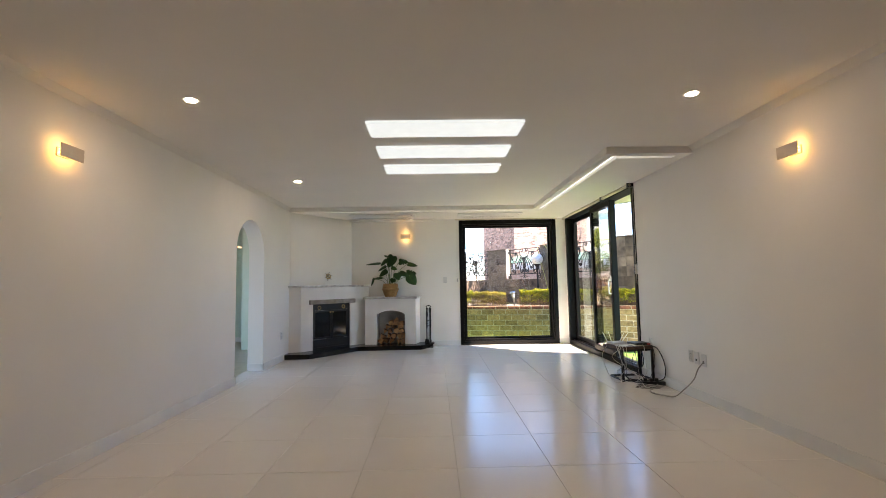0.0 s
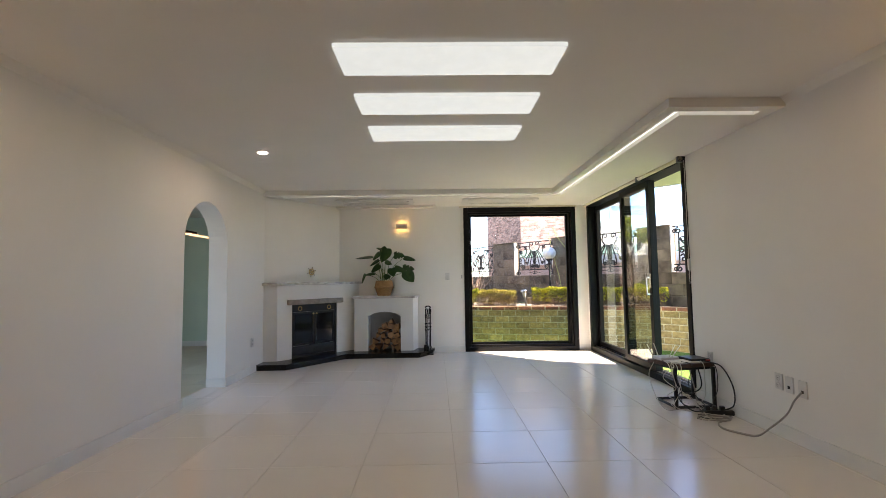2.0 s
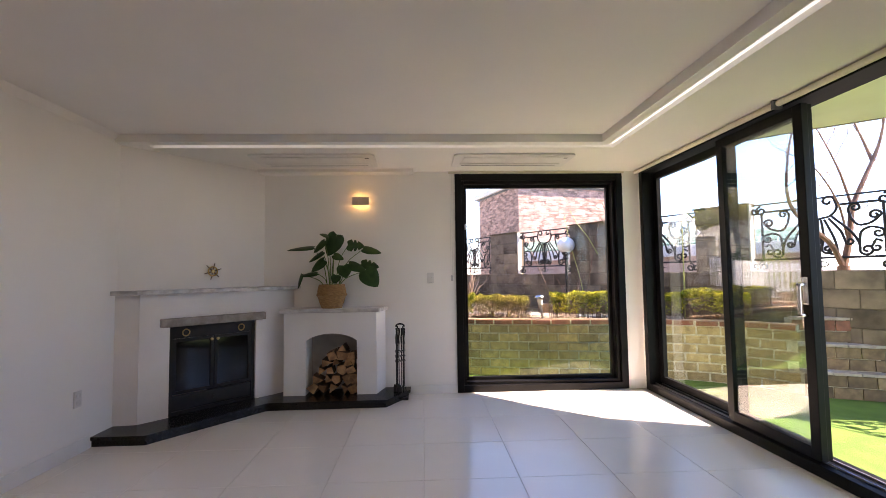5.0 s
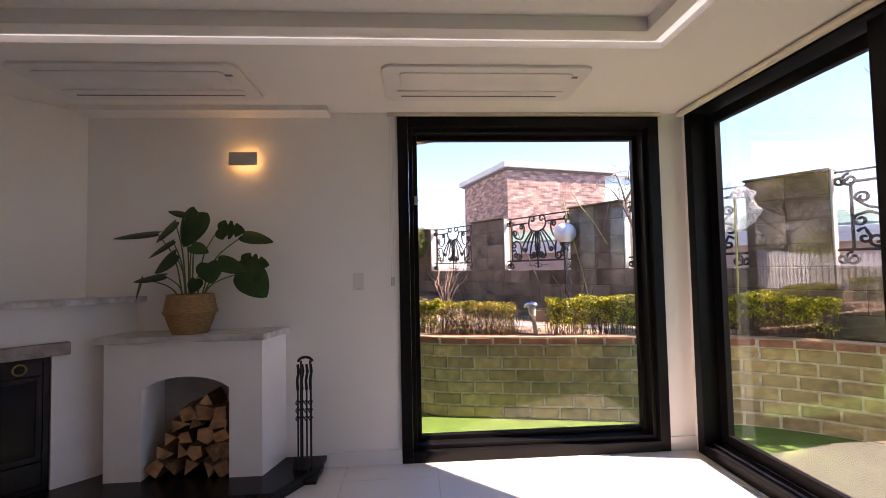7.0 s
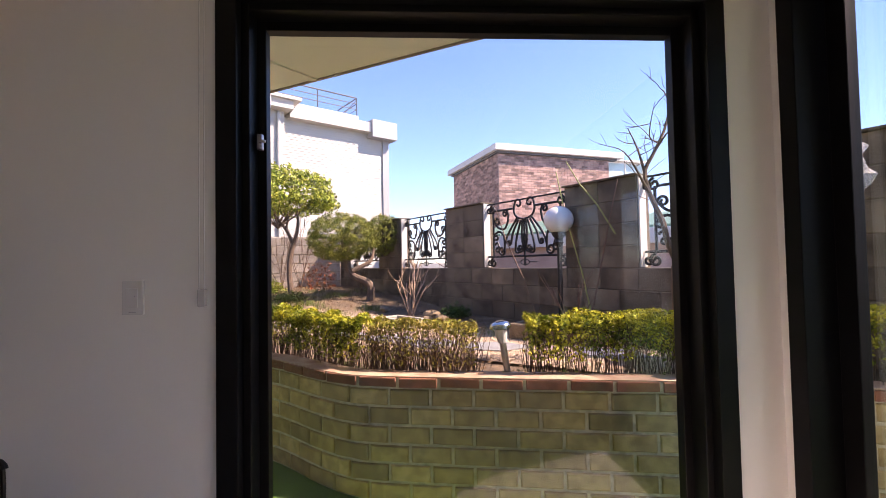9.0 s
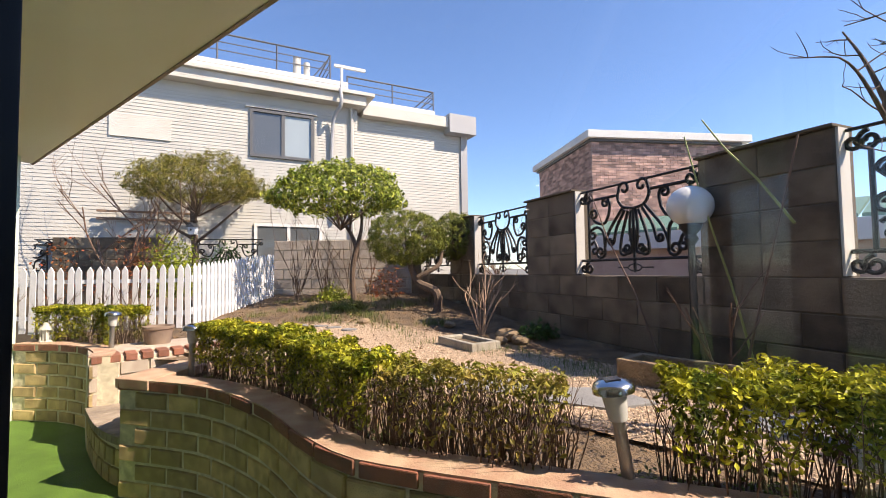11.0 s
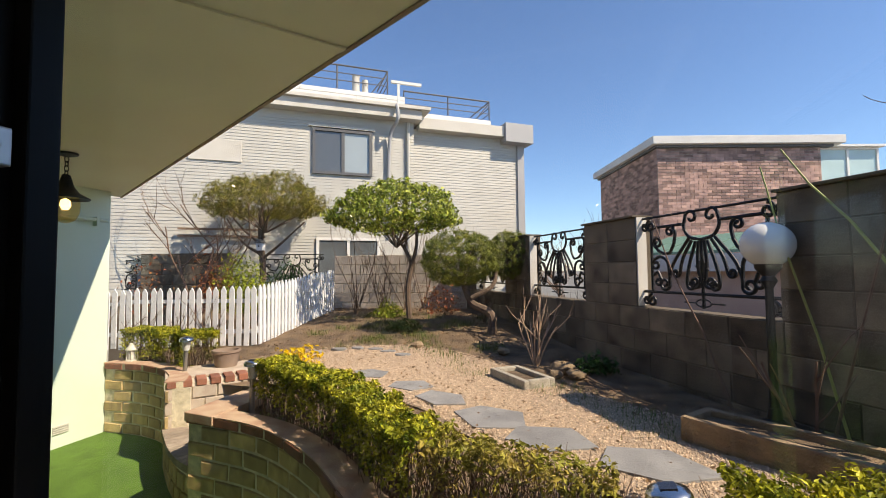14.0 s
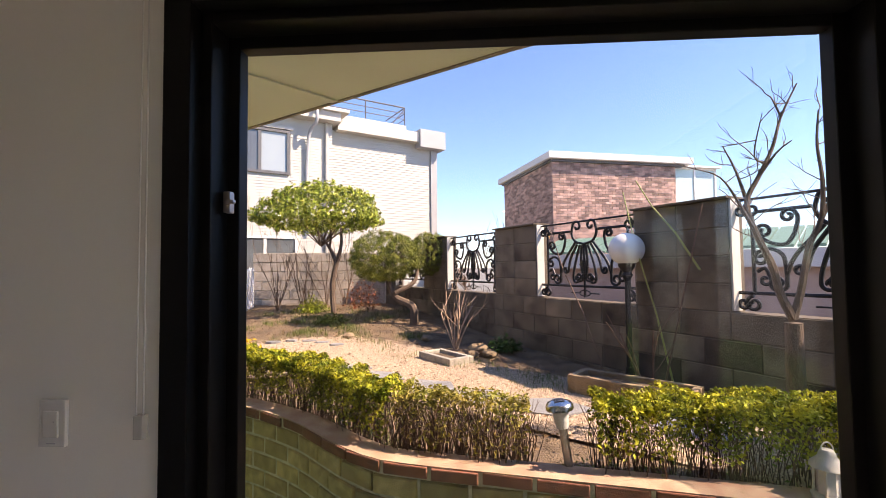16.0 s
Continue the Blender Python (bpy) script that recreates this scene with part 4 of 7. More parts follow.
def wall_plate(name, label, category, at, rz, kind_of):
    """Wall plate: the wall at y = 0, the room towards -y."""
    p = thing(name, label, category, at, rz=rz)
    part("plate", Geo().box(-0.036, 0.036, -0.0121, 0, -0.06, 0.06), PLASTIC, p, bevel=0.003)
    if kind_of == "socket":
        for z in (0.026, -0.026):
            part("socket", Geo().lathe([(0.021, 0.0), (0.021, 0.003), (0.017, 0.003), (0.015, -0.004), (0.0, -0.004)], (0, -0.012, z), 18, pose(0, 0, 0, 90)), GREY_PLASTIC, p, "round recessed socket", smooth=True)
            part("hole", Geo().lathe([(0.0022, 0.0), (0.0022, 0.001), (0, 0.001)], (-0.007, -0.0125, z), 8, pose(0, 0, 0, 90)).lathe([(0.0022, 0.0), (0.0022, 0.001), (0, 0.001)], (0.007, -0.0125, z), 8, pose(0, 0, 0, 90)), IRON, p)
    elif kind_of == "switch":
        part("rocker", Geo().box(-0.020, 0.020, -0.018, -0.0121, -0.034, 0.034, pose(0, 0, 0, 2)), PLASTIC, p, "white rocker", 0.002)
        part("mark", Geo().box(0.010, 0.013, -0.0195, -0.0181, 0.004, 0.008), GREY_METAL, p)
        part("mark", Geo().box(-0.012, 0.012, -0.0131, -0.0121, -0.052, -0.049), GREY_METAL, p, "thin grey print bar")
    else:
        part("jack", Geo().box(-0.012, 0.012, -0.0135, -0.0121, -0.030, -0.008), IRON, p, "dark jack opening", 0.001)
    return p


GREY_PLASTIC = material("grey_white_plastic", (0.55, 0.54, 0.52), 0.45, bump=0)
wall_plate("power_outlet", "white double power outlet low on the wall", "outlet", (XR, 5.03, 0.415), -90, "socket")
wall_plate("antenna_outlet", "white aerial outlet plate low on the wall", "outlet", (XR, 4.93, 0.41), -90, "jack")
wall_plate("data_outlet", "white data outlet plate with a plugged cable", "outlet", (XR, 4.81, 0.405), -90, "jack")
wall_plate("power_outlet", "white power outlet beside the sliding door", "outlet", (XR, 5.88, 0.44), -90, "socket")
wall_plate("power_outlet", "white double power outlet beside the hearth", "outlet", (XL, 7.73, 0.41), 90, "socket")
wall_plate("light_switch", "white single rocker light switch on the wall", "switch", (0.231, YB, 1.27), 0, "switch")


def window_blind():
    b = thing("window_blind", "cream blind box with a white cord beside the window", "blind")
    part("headbox", Geo().box(W_X0 - 0.07, W_X1 + 0.02, YB - 0.03, YB - 0.001, W_Z1 + 0.003, ZS - 0.002), BLIND, b, bevel=0.004)
    pts = [(W_X0 - 0.052, YB - 0.02, W_Z1), (W_X0 - 0.055, YB - 0.018, 1.29), (W_X0 - 0.045, YB - 0.018, 1.27), (W_X0 - 0.036, YB - 0.018, 1.29), (W_X0 - 0.036, YB - 0.02, W_Z1)]
    part("cord", Geo().tube(pts, 0.0022, 5), PLASTIC, b)
    part("cord_guide", Geo().box(W_X0 - 0.058, W_X0 - 0.033, YB - 0.026, YB - 0.002, 1.235, 1.295), CLEAR_PLASTIC, b, "clear plastic cord guide", 0.003)


CLEAR_PLASTIC = material("clear_plastic", (0.55, 0.55, 0.53), 0.2, bump=0)
window_blind()


# ---- on and beside the fireplaces ----
def firewood():
    rnd = random.Random(5)
    spots = [(x, z) for z, xs in ((0.135, (-1.02, -0.92, -0.815, -0.70, -0.60)), (0.225, (-0.97, -0.87, -0.765, -0.655, -0.59)), (0.315, (-0.93, -0.83, -0.72, -0.615)),
                             (0.40, (-0.87, -0.77, -0.665, -0.59)), (0.475, (-0.80, -0.70, -0.61)), (0.54, (-0.72,))) for x in xs]
    for i, (x, z) in enumerate(spots):
        n, r = rnd.choice((3, 3, 4, 5)), rnd.uniform(0.054, 0.078)
        x, z = x + rnd.uniform(-0.012, 0.012), z + rnd.uniform(-0.008, 0.012)
        a0 = rnd.uniform(0, 6.3)
        poly = []
        for k in range(n):
            t = a0 + 2 * math.pi * (k + rnd.uniform(-0.22, 0.22)) / n
            poly.append((r * math.cos(t) * rnd.uniform(0.75, 1.1), r * math.sin(t) * rnd.uniform(0.75, 1.05)))
        turn = pose(x, 8.955 + rnd.uniform(-0.012, 0.03), z, 0, rnd.uniform(-5, 5), 0) @ Matrix(((1, 0, 0, 0), (0, 0, 1, 0), (0, 1, 0, 0), (0, 0, 0, 1))) @ pose(0, 0, 0, rnd.uniform(-4, 4), rnd.uniform(-6, 6))
        log = tagged(new("firewood_log"), "split firewood log with a pale cut end", "firewood", "stacked firewood")
        log.matrix_basis = turn
        part("split_wood", Geo().prism(poly, 0.0, 0.20), LOG_SIDE, log, "rough brown split side", 0.005)
        part("cut_end", Geo().prism([(px * 0.94, py * 0.94) for px, py in poly], -0.003, 0.0), LOG_END, log, "sawn tan end grain")


LOG_SIDE = material("split_log", (0.16, 0.085, 0.045), 0.9, color2=(0.08, 0.045, 0.026), scale=14, fine=90, bump=0.7, depth=0.01, vary=0.3, stretch=(4, 4, 0.6))
LOG_END = material("log_end_grain", (0.40, 0.22, 0.10), 0.85, color2=(0.20, 0.10, 0.048), scale=18, fine=140, bump=0.4, vary=0.3)
firewood()


def leaf_shape(length, width, droop, slots, seed):
    """A pointed heart-shaped leaf along +x, folded at the rib and bent down, with cuts in its edges."""
    rnd = random.Random(seed)
    n = 14
    g = Geo()
    for s in (1, -1):
        v = []
        for i in range(n + 1):
            u = i / n
            w = width * (math.sin(math.pi * min(1, (u * 0.92 + 0.08)) ** 0.75) ** 0.75) if u < 1 else 0.0
            if slots and i in ((5, 8) if s > 0 else (6, 9)):
                w *= 0.5
            x = length * (u - 0.02)
            z = -droop * length * u * u
            back = -0.10 * length * (1 - u) * (w / width if width else 0)
            v += [(x, 0, z), (x + back, s * w * 0.55, z + 0.05 * w), (x + back * 1.5, s * w, z - 0.12 * w)]
        f = []
        for i in range(n):
            for k in (0, 1):
                q = (i * 3 + k, i * 3 + k + 1, (i + 1) * 3 + k + 1, (i + 1) * 3 + k)
                f.append(q if s > 0 else tuple(reversed(q)))
        g.add(v, f)
    return g


def monstera():
    t = thing("potted_plant", "green split-leaf houseplant in a woven straw basket", "plant", (-0.825, 9.02, 0.968))
    prof = []
    for i in range(40):
        u = i / 39
        base = 0.105 + 0.05 * math.sin(min(u * 1.25, 1) * math.pi * 0.5) - 0.018 * max(0, (u - 0.62)) * 3
        ridge = 0.012 * math.exp(-((u - 0.55) / 0.05) ** 2)
        prof.append((base + ridge + 0.0022 * math.sin(u * 39 * math.pi), u * 0.25))
    prof += [(0.125, 0.25), (0.118, 0.20), (0.0, 0.20)]
    part("basket", Geo().lathe([(0.0, 0.0)] + prof, n=40), STRAW, t, "woven tan seagrass basket", smooth=True)
    part("soil", Geo().lathe([(0.0, 0.202), (0.117, 0.202), (0.117, 0.206), (0.0, 0.212)], n=24), SOIL, t)
    # stalk end x and z, tip x and z, half width, turn of the blade
    leaves = [(0.055, 0.775, -0.045, 0.565, 0.095, 15), (-0.042, 0.77, -0.116, 0.79, 0.045, 65), (-0.063, 0.71, -0.175, 0.595, 0.055, 45), (-0.19, 0.645, -0.46, 0.64, 0.065, 68),
              (0.175, 0.67, 0.337, 0.66, 0.065, 20), (0.337, 0.625, 0.525, 0.59, 0.05, 40), (-0.084, 0.59, -0.228, 0.50, 0.05, 55), (-0.07, 0.505, -0.21, 0.40, 0.06, 35)]
    leaves += [(0.035, 0.56, 0.136, 0.52, 0.045, 40), (0.135, 0.445, 0.16, 0.32, 0.072, 10), (0.19, 0.463, 0.37, 0.392, 0.055, 35), (0.315, 0.463, 0.495, 0.435, 0.062, 25),
               (0.365, 0.388, 0.49, 0.225, 0.095, 8), (-0.155, 0.372, -0.322, 0.353, 0.05, 62), (-0.325, 0.358, -0.383, 0.21, 0.045, 55), (0.06, 0.345, 0.035, 0.265, 0.055, 20)]
    rnd = random.Random(12)
    for i, (x, z, tx, tz, width, turn) in enumerate(leaves):
        y = rnd.uniform(-0.07, 0.03)
        base = Vector((max(-0.06, min(0.06, x * 0.2)), y * 0.4, 0.2))
        knee = Vector((x * 0.45, y * 0.7, 0.2 + (z - 0.2) * 0.62))
        tip = Vector((x, y, z))
        c = smooth_curve([base, knee, tip], 0.03) + [tip]
        part("stem", Geo().tube(c, 0.0055, 6, 0.0032), STEM_GREEN, t, smooth=True)
        d = Vector((tx - x, rnd.uniform(-0.05, 0.01), tz - z))
        length = d.length
        d.normalize()
        up = Vector((0, -1, 0))
        up = (up - d * up.dot(d)).normalized()
        other = up.cross(d)
        if other.z < 0:
            other = -other
        a = radians(turn)
        nrm = (up * math.cos(a) + other * math.sin(a)).normalized()
        side = nrm.cross(d)
        m = Matrix(((d.x, side.x, nrm.x, tip.x), (d.y, side.y, nrm.y, tip.y), (d.z, side.z, nrm.z, tip.z), (0, 0, 0, 1)))
        g = leaf_shape(length * 1.06, width * 1.1, 0.10, i in (4, 11), i)
        g.v = [tuple(m @ Vector(p)) for p in g.v]
        part("leaf", g, LEAF_DARK, t, smooth=True)


def foliage_material(name, c1, c2, vary=0.35, rough=0.5):
    """Leaves that let some light through."""
    m = material(name, c1, rough, color2=c2, scale=9, bump=0, vary=vary, island=True, spec=0.15)
    n, l = m.node_tree.nodes, m.node_tree.links
    b = n["Principled BSDF"]
    thin, mix = n.new("ShaderNodeBsdfTranslucent"), n.new("ShaderNodeMixShader")
    l.new(b.inputs["Base Color"].links[0].from_socket, thin.inputs[0])
    mix.inputs[0].default_value = 0.22
    l.new(b.outputs[0], mix.inputs[1]), l.new(thin.outputs[0], mix.inputs[2])
    l.new(mix.outputs[0], n["Material Output"].inputs[0])
    return m


STRAW = material("woven_seagrass", (0.38, 0.215, 0.085), 0.85, color2=(0.25, 0.135, 0.05), scale=30, fine=160, bump=0.8, depth=0.006, stretch=(1, 1, 4))
STEM_GREEN = material("leaf_stalk", (0.10, 0.17, 0.04), 0.5, bump=0)
LEAF_DARK = material("dark_glossy_leaf", (0.010, 0.040, 0.008), 0.42, color2=(0.022, 0.065, 0.014), spec=0.3, scale=14, fine=60, bump=0.2, depth=0.003)
monstera()


def wheel_ornament():
    m = mat_frame(Vector((XL, 8.14, 0)), Vector((0.86, 1.06, 0)))
    o = m @ Vector((0.80, -0.014, 1.235))
    t = thing("wheel_ornament", "small brass ship's wheel ornament hung above the mantel", "ornament", tuple(o), rz=51)
    c = Vector((0, 0, 0.135))
    part("ring", Geo().tube([c + Vector((0.045 * math.cos(k * math.pi / 12), 0, 0.045 * math.sin(k * math.pi / 12))) for k in range(25)], 0.007, 8), BRASS, t, smooth=True)
    part("hub", Geo().lathe([(0.0, -0.01), (0.016, -0.01), (0.016, 0.01), (0.0, 0.01)], c, 14, pose(0, 0, 0, 90)), BRASS, t, smooth=True)
    for k in range(6):
        a = k * math.pi / 3 + 0.3
        d = Vector((math.cos(a), 0, math.sin(a)))
        part("spoke", Geo().tube([c + d * 0.012, c + d * 0.055, c + d * 0.06, c + d * 0.085], 0.006, 8, 0.004), DARK_WOOD, t, smooth=True)
    part("hanger", Geo().tube([(0, 0.0, 0.135), (0, 0.0135, 0.137)], 0.004, 6), BRASS, t)


DARK_WOOD = material("dark_brown_wood", (0.075, 0.035, 0.02), 0.5, color2=(0.045, 0.02, 0.012), scale=10, fine=120, bump=0.2, stretch=(6, 1, 1))
wheel_ornament()


def fire_tools():
    t = thing("fire_tools", "black wrought iron fireplace tool set on a small stand", "fireplace tools", (-0.105, 9.05, 0.0))
    part("base", Geo().box(-0.085, 0.085, -0.10, 0.10, 0.0, 0.022), IRON, t, bevel=0.004)
    for x in (-0.032, 0.032):
        part("post", Geo().tube([(x, 0, 0.02), (x, 0, 0.70), (x * 0.9, 0, 0.76)], 0.007, 8), IRON, t, smooth=True)
    part("crown", Geo().tube([(0.045 * math.cos(k * math.pi / 8), -0.01, 0.755 + 0.03 * math.sin(k * math.pi / 8)) for k in range(9)], 0.009, 8), IRON, t, smooth=True)
    for i, x in enumerate((-0.04, -0.012, 0.016, 0.042)):
        y = -0.045
        tool = part("tool", Geo().tube([(x, y, 0.745), (x, y, 0.14)], 0.0055, 8), IRON, t, smooth=True)
        part("grip", Geo().tube([(x, y, 0.745), (x + 0.006, y, 0.70), (x - 0.004, y, 0.64), (x, y, 0.58)], 0.009, 8), IRON, tool, smooth=True)
        for z in (0.40, 0.45, 0.50):
            part("scroll", Geo().tube([(x + 0.012 * math.cos(k * 0.7), y - 0.004, z + 0.014 * math.sin(k * 0.7)) for k in range(8)], 0.004, 6), IRON, tool)
        if i == 0:
            part("shovel", Geo().prism([(-0.035, 0.0), (0.035, 0.0), (0.028, 0.11), (-0.028, 0.11)], -0.003, 0.003, pose(x, y - 0.008, 0.045, 84)), IRON, tool, bevel=0.002)
        elif i == 1:
            part("brush", Geo().lathe([(0.030, 0.0), (0.030, 0.06), (0.012, 0.09), (0.0, 0.09)], (x, y, 0.06), 12), IRON, tool, "black bristle brush")
        else:
            part("hook", Geo().tube([(x, y, 0.15), (x + 0.02, y, 0.09), (x, y, 0.05), (x - 0.015, y, 0.075)], 0.005, 6), IRON, tool)


fire_tools()


# ---- side table with router and cables ----
def side_table():
    t = thing("side_table", "small black metal side table with a dark wood top", "table")
    c = [(2.215, 6.10), (2.235, 5.78), (2.605, 5.80), (2.59, 6.12)]
    s = 0.011
    for (xa, ya), (xb, yb) in zip(c, c[1:] + c[:1]):
        part("base_bar", Geo().tube([(xa, ya, 0.014), (xb, yb, 0.014)], 0.013, 4), IRON, t)
    for x, y in c[1:]:
        part("leg", Geo().box(x - 0.013, x + 0.013, y - 0.013, y + 0.013, 0.0, 0.375), IRON, t, bevel=0.002)
    part("apron", Geo().prism([(2.16, 6.06), (2.27, 5.77), (2.60, 5.825), (2.585, 6.12)], 0.352, 0.3765), IRON, t)
    part("top", Geo().prism([(2.12, 6.07), (2.25, 5.74), (2.622, 5.80), (2.60, 6.16)], 0.377, 0.412), DARK_WOOD, t, bevel=0.004)
    r = thing("internet_router", "white internet router with upright antennas on the side table", "router", (2.28, 6.03, 0.412), rz=10)
    part("case", Geo().box(-0.10, 0.10, -0.07, 0.07, 0.0, 0.028), PLASTIC, r, bevel=0.006)
    for x, y, dx, dy in ((-0.09, 0.06, -0.05, 0.02), (-0.03, 0.068, -0.02, 0.03), (0.0, -0.05, 0.05, -0.03), (0.02, -0.06, 0.09, -0.02)):
        part("antenna", Geo().tube([(x, y, 0.02), (x + dx, y + dy, 0.14)], 0.006, 6, 0.0035), PLASTIC, r)
    b = thing("document", "white paper folder lying on the side table", "paper", (2.36, 5.88, 0.412), rz=9)
    part("sheet", Geo().box(-0.14, 0.14, -0.08, 0.08, 0.0, 0.006), PAPER, b)
    s = thing("set_top_box", "flat black set-top box on the side table", "set-top box", (2.52, 5.96, 0.412), rz=6)
    part("case", Geo().box(-0.095, 0.095, -0.10, 0.10, 0.0, 0.026), BLACK_PLASTIC, s, bevel=0.005)
    part("plug", Geo().box(0.05, 0.08, -0.125, -0.10, 0.004, 0.02), RED_PLASTIC, s, "small red plug")
    k = thing("power_strip", "black power strip on the floor below the table", "power strip", (2.50, 5.60, 0.0), rz=-12)
    part("case", Geo().box(-0.13, 0.13, -0.028, 0.028, 0.0, 0.04), BLACK_PLASTIC, k, bevel=0.006)
    for x in (-0.08, -0.02, 0.04):
        part("plug", Geo().box(x - 0.018, x + 0.018, -0.018, 0.018, 0.038, 0.075), BLACK_PLASTIC, k, bevel=0.004)


PAPER = material("white_paper", (0.78, 0.76, 0.70), 0.7, bump=0)
BLACK_PLASTIC = material("black_plastic", (0.015, 0.015, 0.016), 0.4, bump=0.05)
RED_PLASTIC = material("red_plastic", (0.45, 0.04, 0.03), 0.45, bump=0)
side_table()


def cables():
    rnd = random.Random(11)

    def cable(pts, r, mat, label):
        c = thing("cable", label, "cable", group="loose cables")
        part("lead", Geo().tube(smooth_curve(pts, 0.02), r, 6), mat, c, smooth=True)
    # the twisted lead from the wall plate along the floor
    main = [(XR - 0.02, 4.805, 0.386), (2.58, 4.83, 0.32), (2.57, 4.90, 0.20), (2.50, 4.98, 0.08), (2.44, 5.03, 0.012), (2.36, 5.10, 0.008), (2.30, 5.22, 0.008), (2.36, 5.36, 0.008), (2.50, 5.42, 0.01), (2.47, 5.50, 0.01), (2.36, 5.55, 0.012), (2.40, 5.70, 0.02), (2.45, 5.86, 0.2), (2.45, 5.95, 0.41)]
    cable(main, 0.006, GREY_CABLE, "grey twisted network cable running across the floor")
    cable([(x + 0.006, y + 0.006, z + 0.004) for x, y, z in main[:10]], 0.004, GREY_CABLE, "grey twisted network cable running across the floor")
    for i in range(9):
        x0, y0 = rnd.uniform(2.15, 2.55), rnd.uniform(5.76, 5.9)
        pts = [(x0, y0, 0.42), (x0 + rnd.uniform(-0.05, 0.05), 5.735, 0.40), (x0 + rnd.uniform(-0.1, 0.1), 5.72, rnd.uniform(0.15, 0.3)),
               (x0 + rnd.uniform(-0.1, 0.2), rnd.uniform(5.6, 5.9), rnd.uniform(0.05, 0.12)), (rnd.uniform(2.3, 2.6), rnd.uniform(5.45, 5.75), 0.01), (rnd.uniform(2.2, 2.55), rnd.uniform(5.4, 5.6), 0.008)]
        cable(pts, 0.0035, WHITE_CABLE if i % 3 else BLACK_PLASTIC, "thin white cable hanging in loops under the table" if i % 3 else "thin black cable hanging in loops under the table")
    cable([(2.56, 5.80, 0.425), (2.60, 5.66, 0.40), (2.62, 5.55, 0.25), (2.60, 5.52, 0.10), (2.54, 5.58, 0.04)], 0.006, BLACK_PLASTIC, "black power lead looping down to the strip")
    cable([(2.40, 5.58, 0.04), (2.24, 5.52, 0.06), (2.18, 5.60, 0.12), (2.24, 5.72, 0.16), (2.40, 5.80, 0.14), (2.52, 5.85, 0.2), (2.55, 5.98, 0.40)], 0.006, BLACK_PLASTIC, "black power lead looping round the table leg")
    cable([(2.10, 5.90, 0.41), (2.03, 5.86, 0.3), (2.08, 5.84, 0.1), (2.12, 5.76, 0.01), (2.20, 5.74, 0.01), (2.22, 5.85, 0.03)], 0.0035, WHITE_CABLE, "thin white cable hanging in loops under the table")
    for k, (cx, cy, r) in enumerate(((2.43, 5.52, 0.10), (2.40, 5.48, 0.12), (2.47, 5.50, 0.08))):
        pts = [(cx + r * math.cos(a * 0.6) * 1.2, cy + r * 0.6 * math.sin(a * 0.6), 0.006 + 0.002 * k) for a in range(11)]
        cable(pts, 0.004, GREY_CABLE if k else BLACK_PLASTIC, "coiled cable lying on the floor")


GREY_CABLE = material("grey_cable", (0.34, 0.31, 0.28), 0.5, bump=0)
WHITE_CABLE = material("white_cable", (0.65, 0.63, 0.58), 0.5, bump=0)
cables()


# ---- garden: retaining walls and steps ----
def path_lengths(line):
    out = [0.0]
    for a, b in zip(line, line[1:]):
        out.append(out[-1] + (b - a).length)
    return out


def at_length(line, lens, s):
    """Point and direction on a plan line at a length along it."""
    s = min(max(s, 0.0), lens[-1] - 1e-4)
    i = int(np.searchsorted(lens, s, side="right")) - 1
    i = min(i, len(line) - 2)
    d = line[i + 1] - line[i]
    return line[i] + d * ((s - lens[i]) / max(d.length, 1e-9)), d.normalized()


def strip_wall(line, z0, z1, inner, outer):
    g = Geo()
    pts = line[::6] + [line[-1]]
    rows = []
    for i, p in enumerate(pts):
        d = (pts[min(i + 1, len(pts) - 1)] - pts[max(i - 1, 0)]).normalized()
        n = Vector((-d.y, d.x, 0))
        rows.append([p + n * outer, p + n * inner])
    v = []
    for a, b in rows:
        v += [(a.x, a.y, z0), (b.x, b.y, z0), (b.x, b.y, z1), (a.x, a.y, z1)]
    f = [(i * 4 + k, (i + 1) * 4 + k, (i + 1) * 4 + (k + 1) % 4, i * 4 + (k + 1) % 4) for i in range(len(rows) - 1) for k in range(4)]
    f += [(3, 2, 1, 0), tuple(4 * (len(rows) - 1) + k for k in range(4))]
    return g.add(v, f)


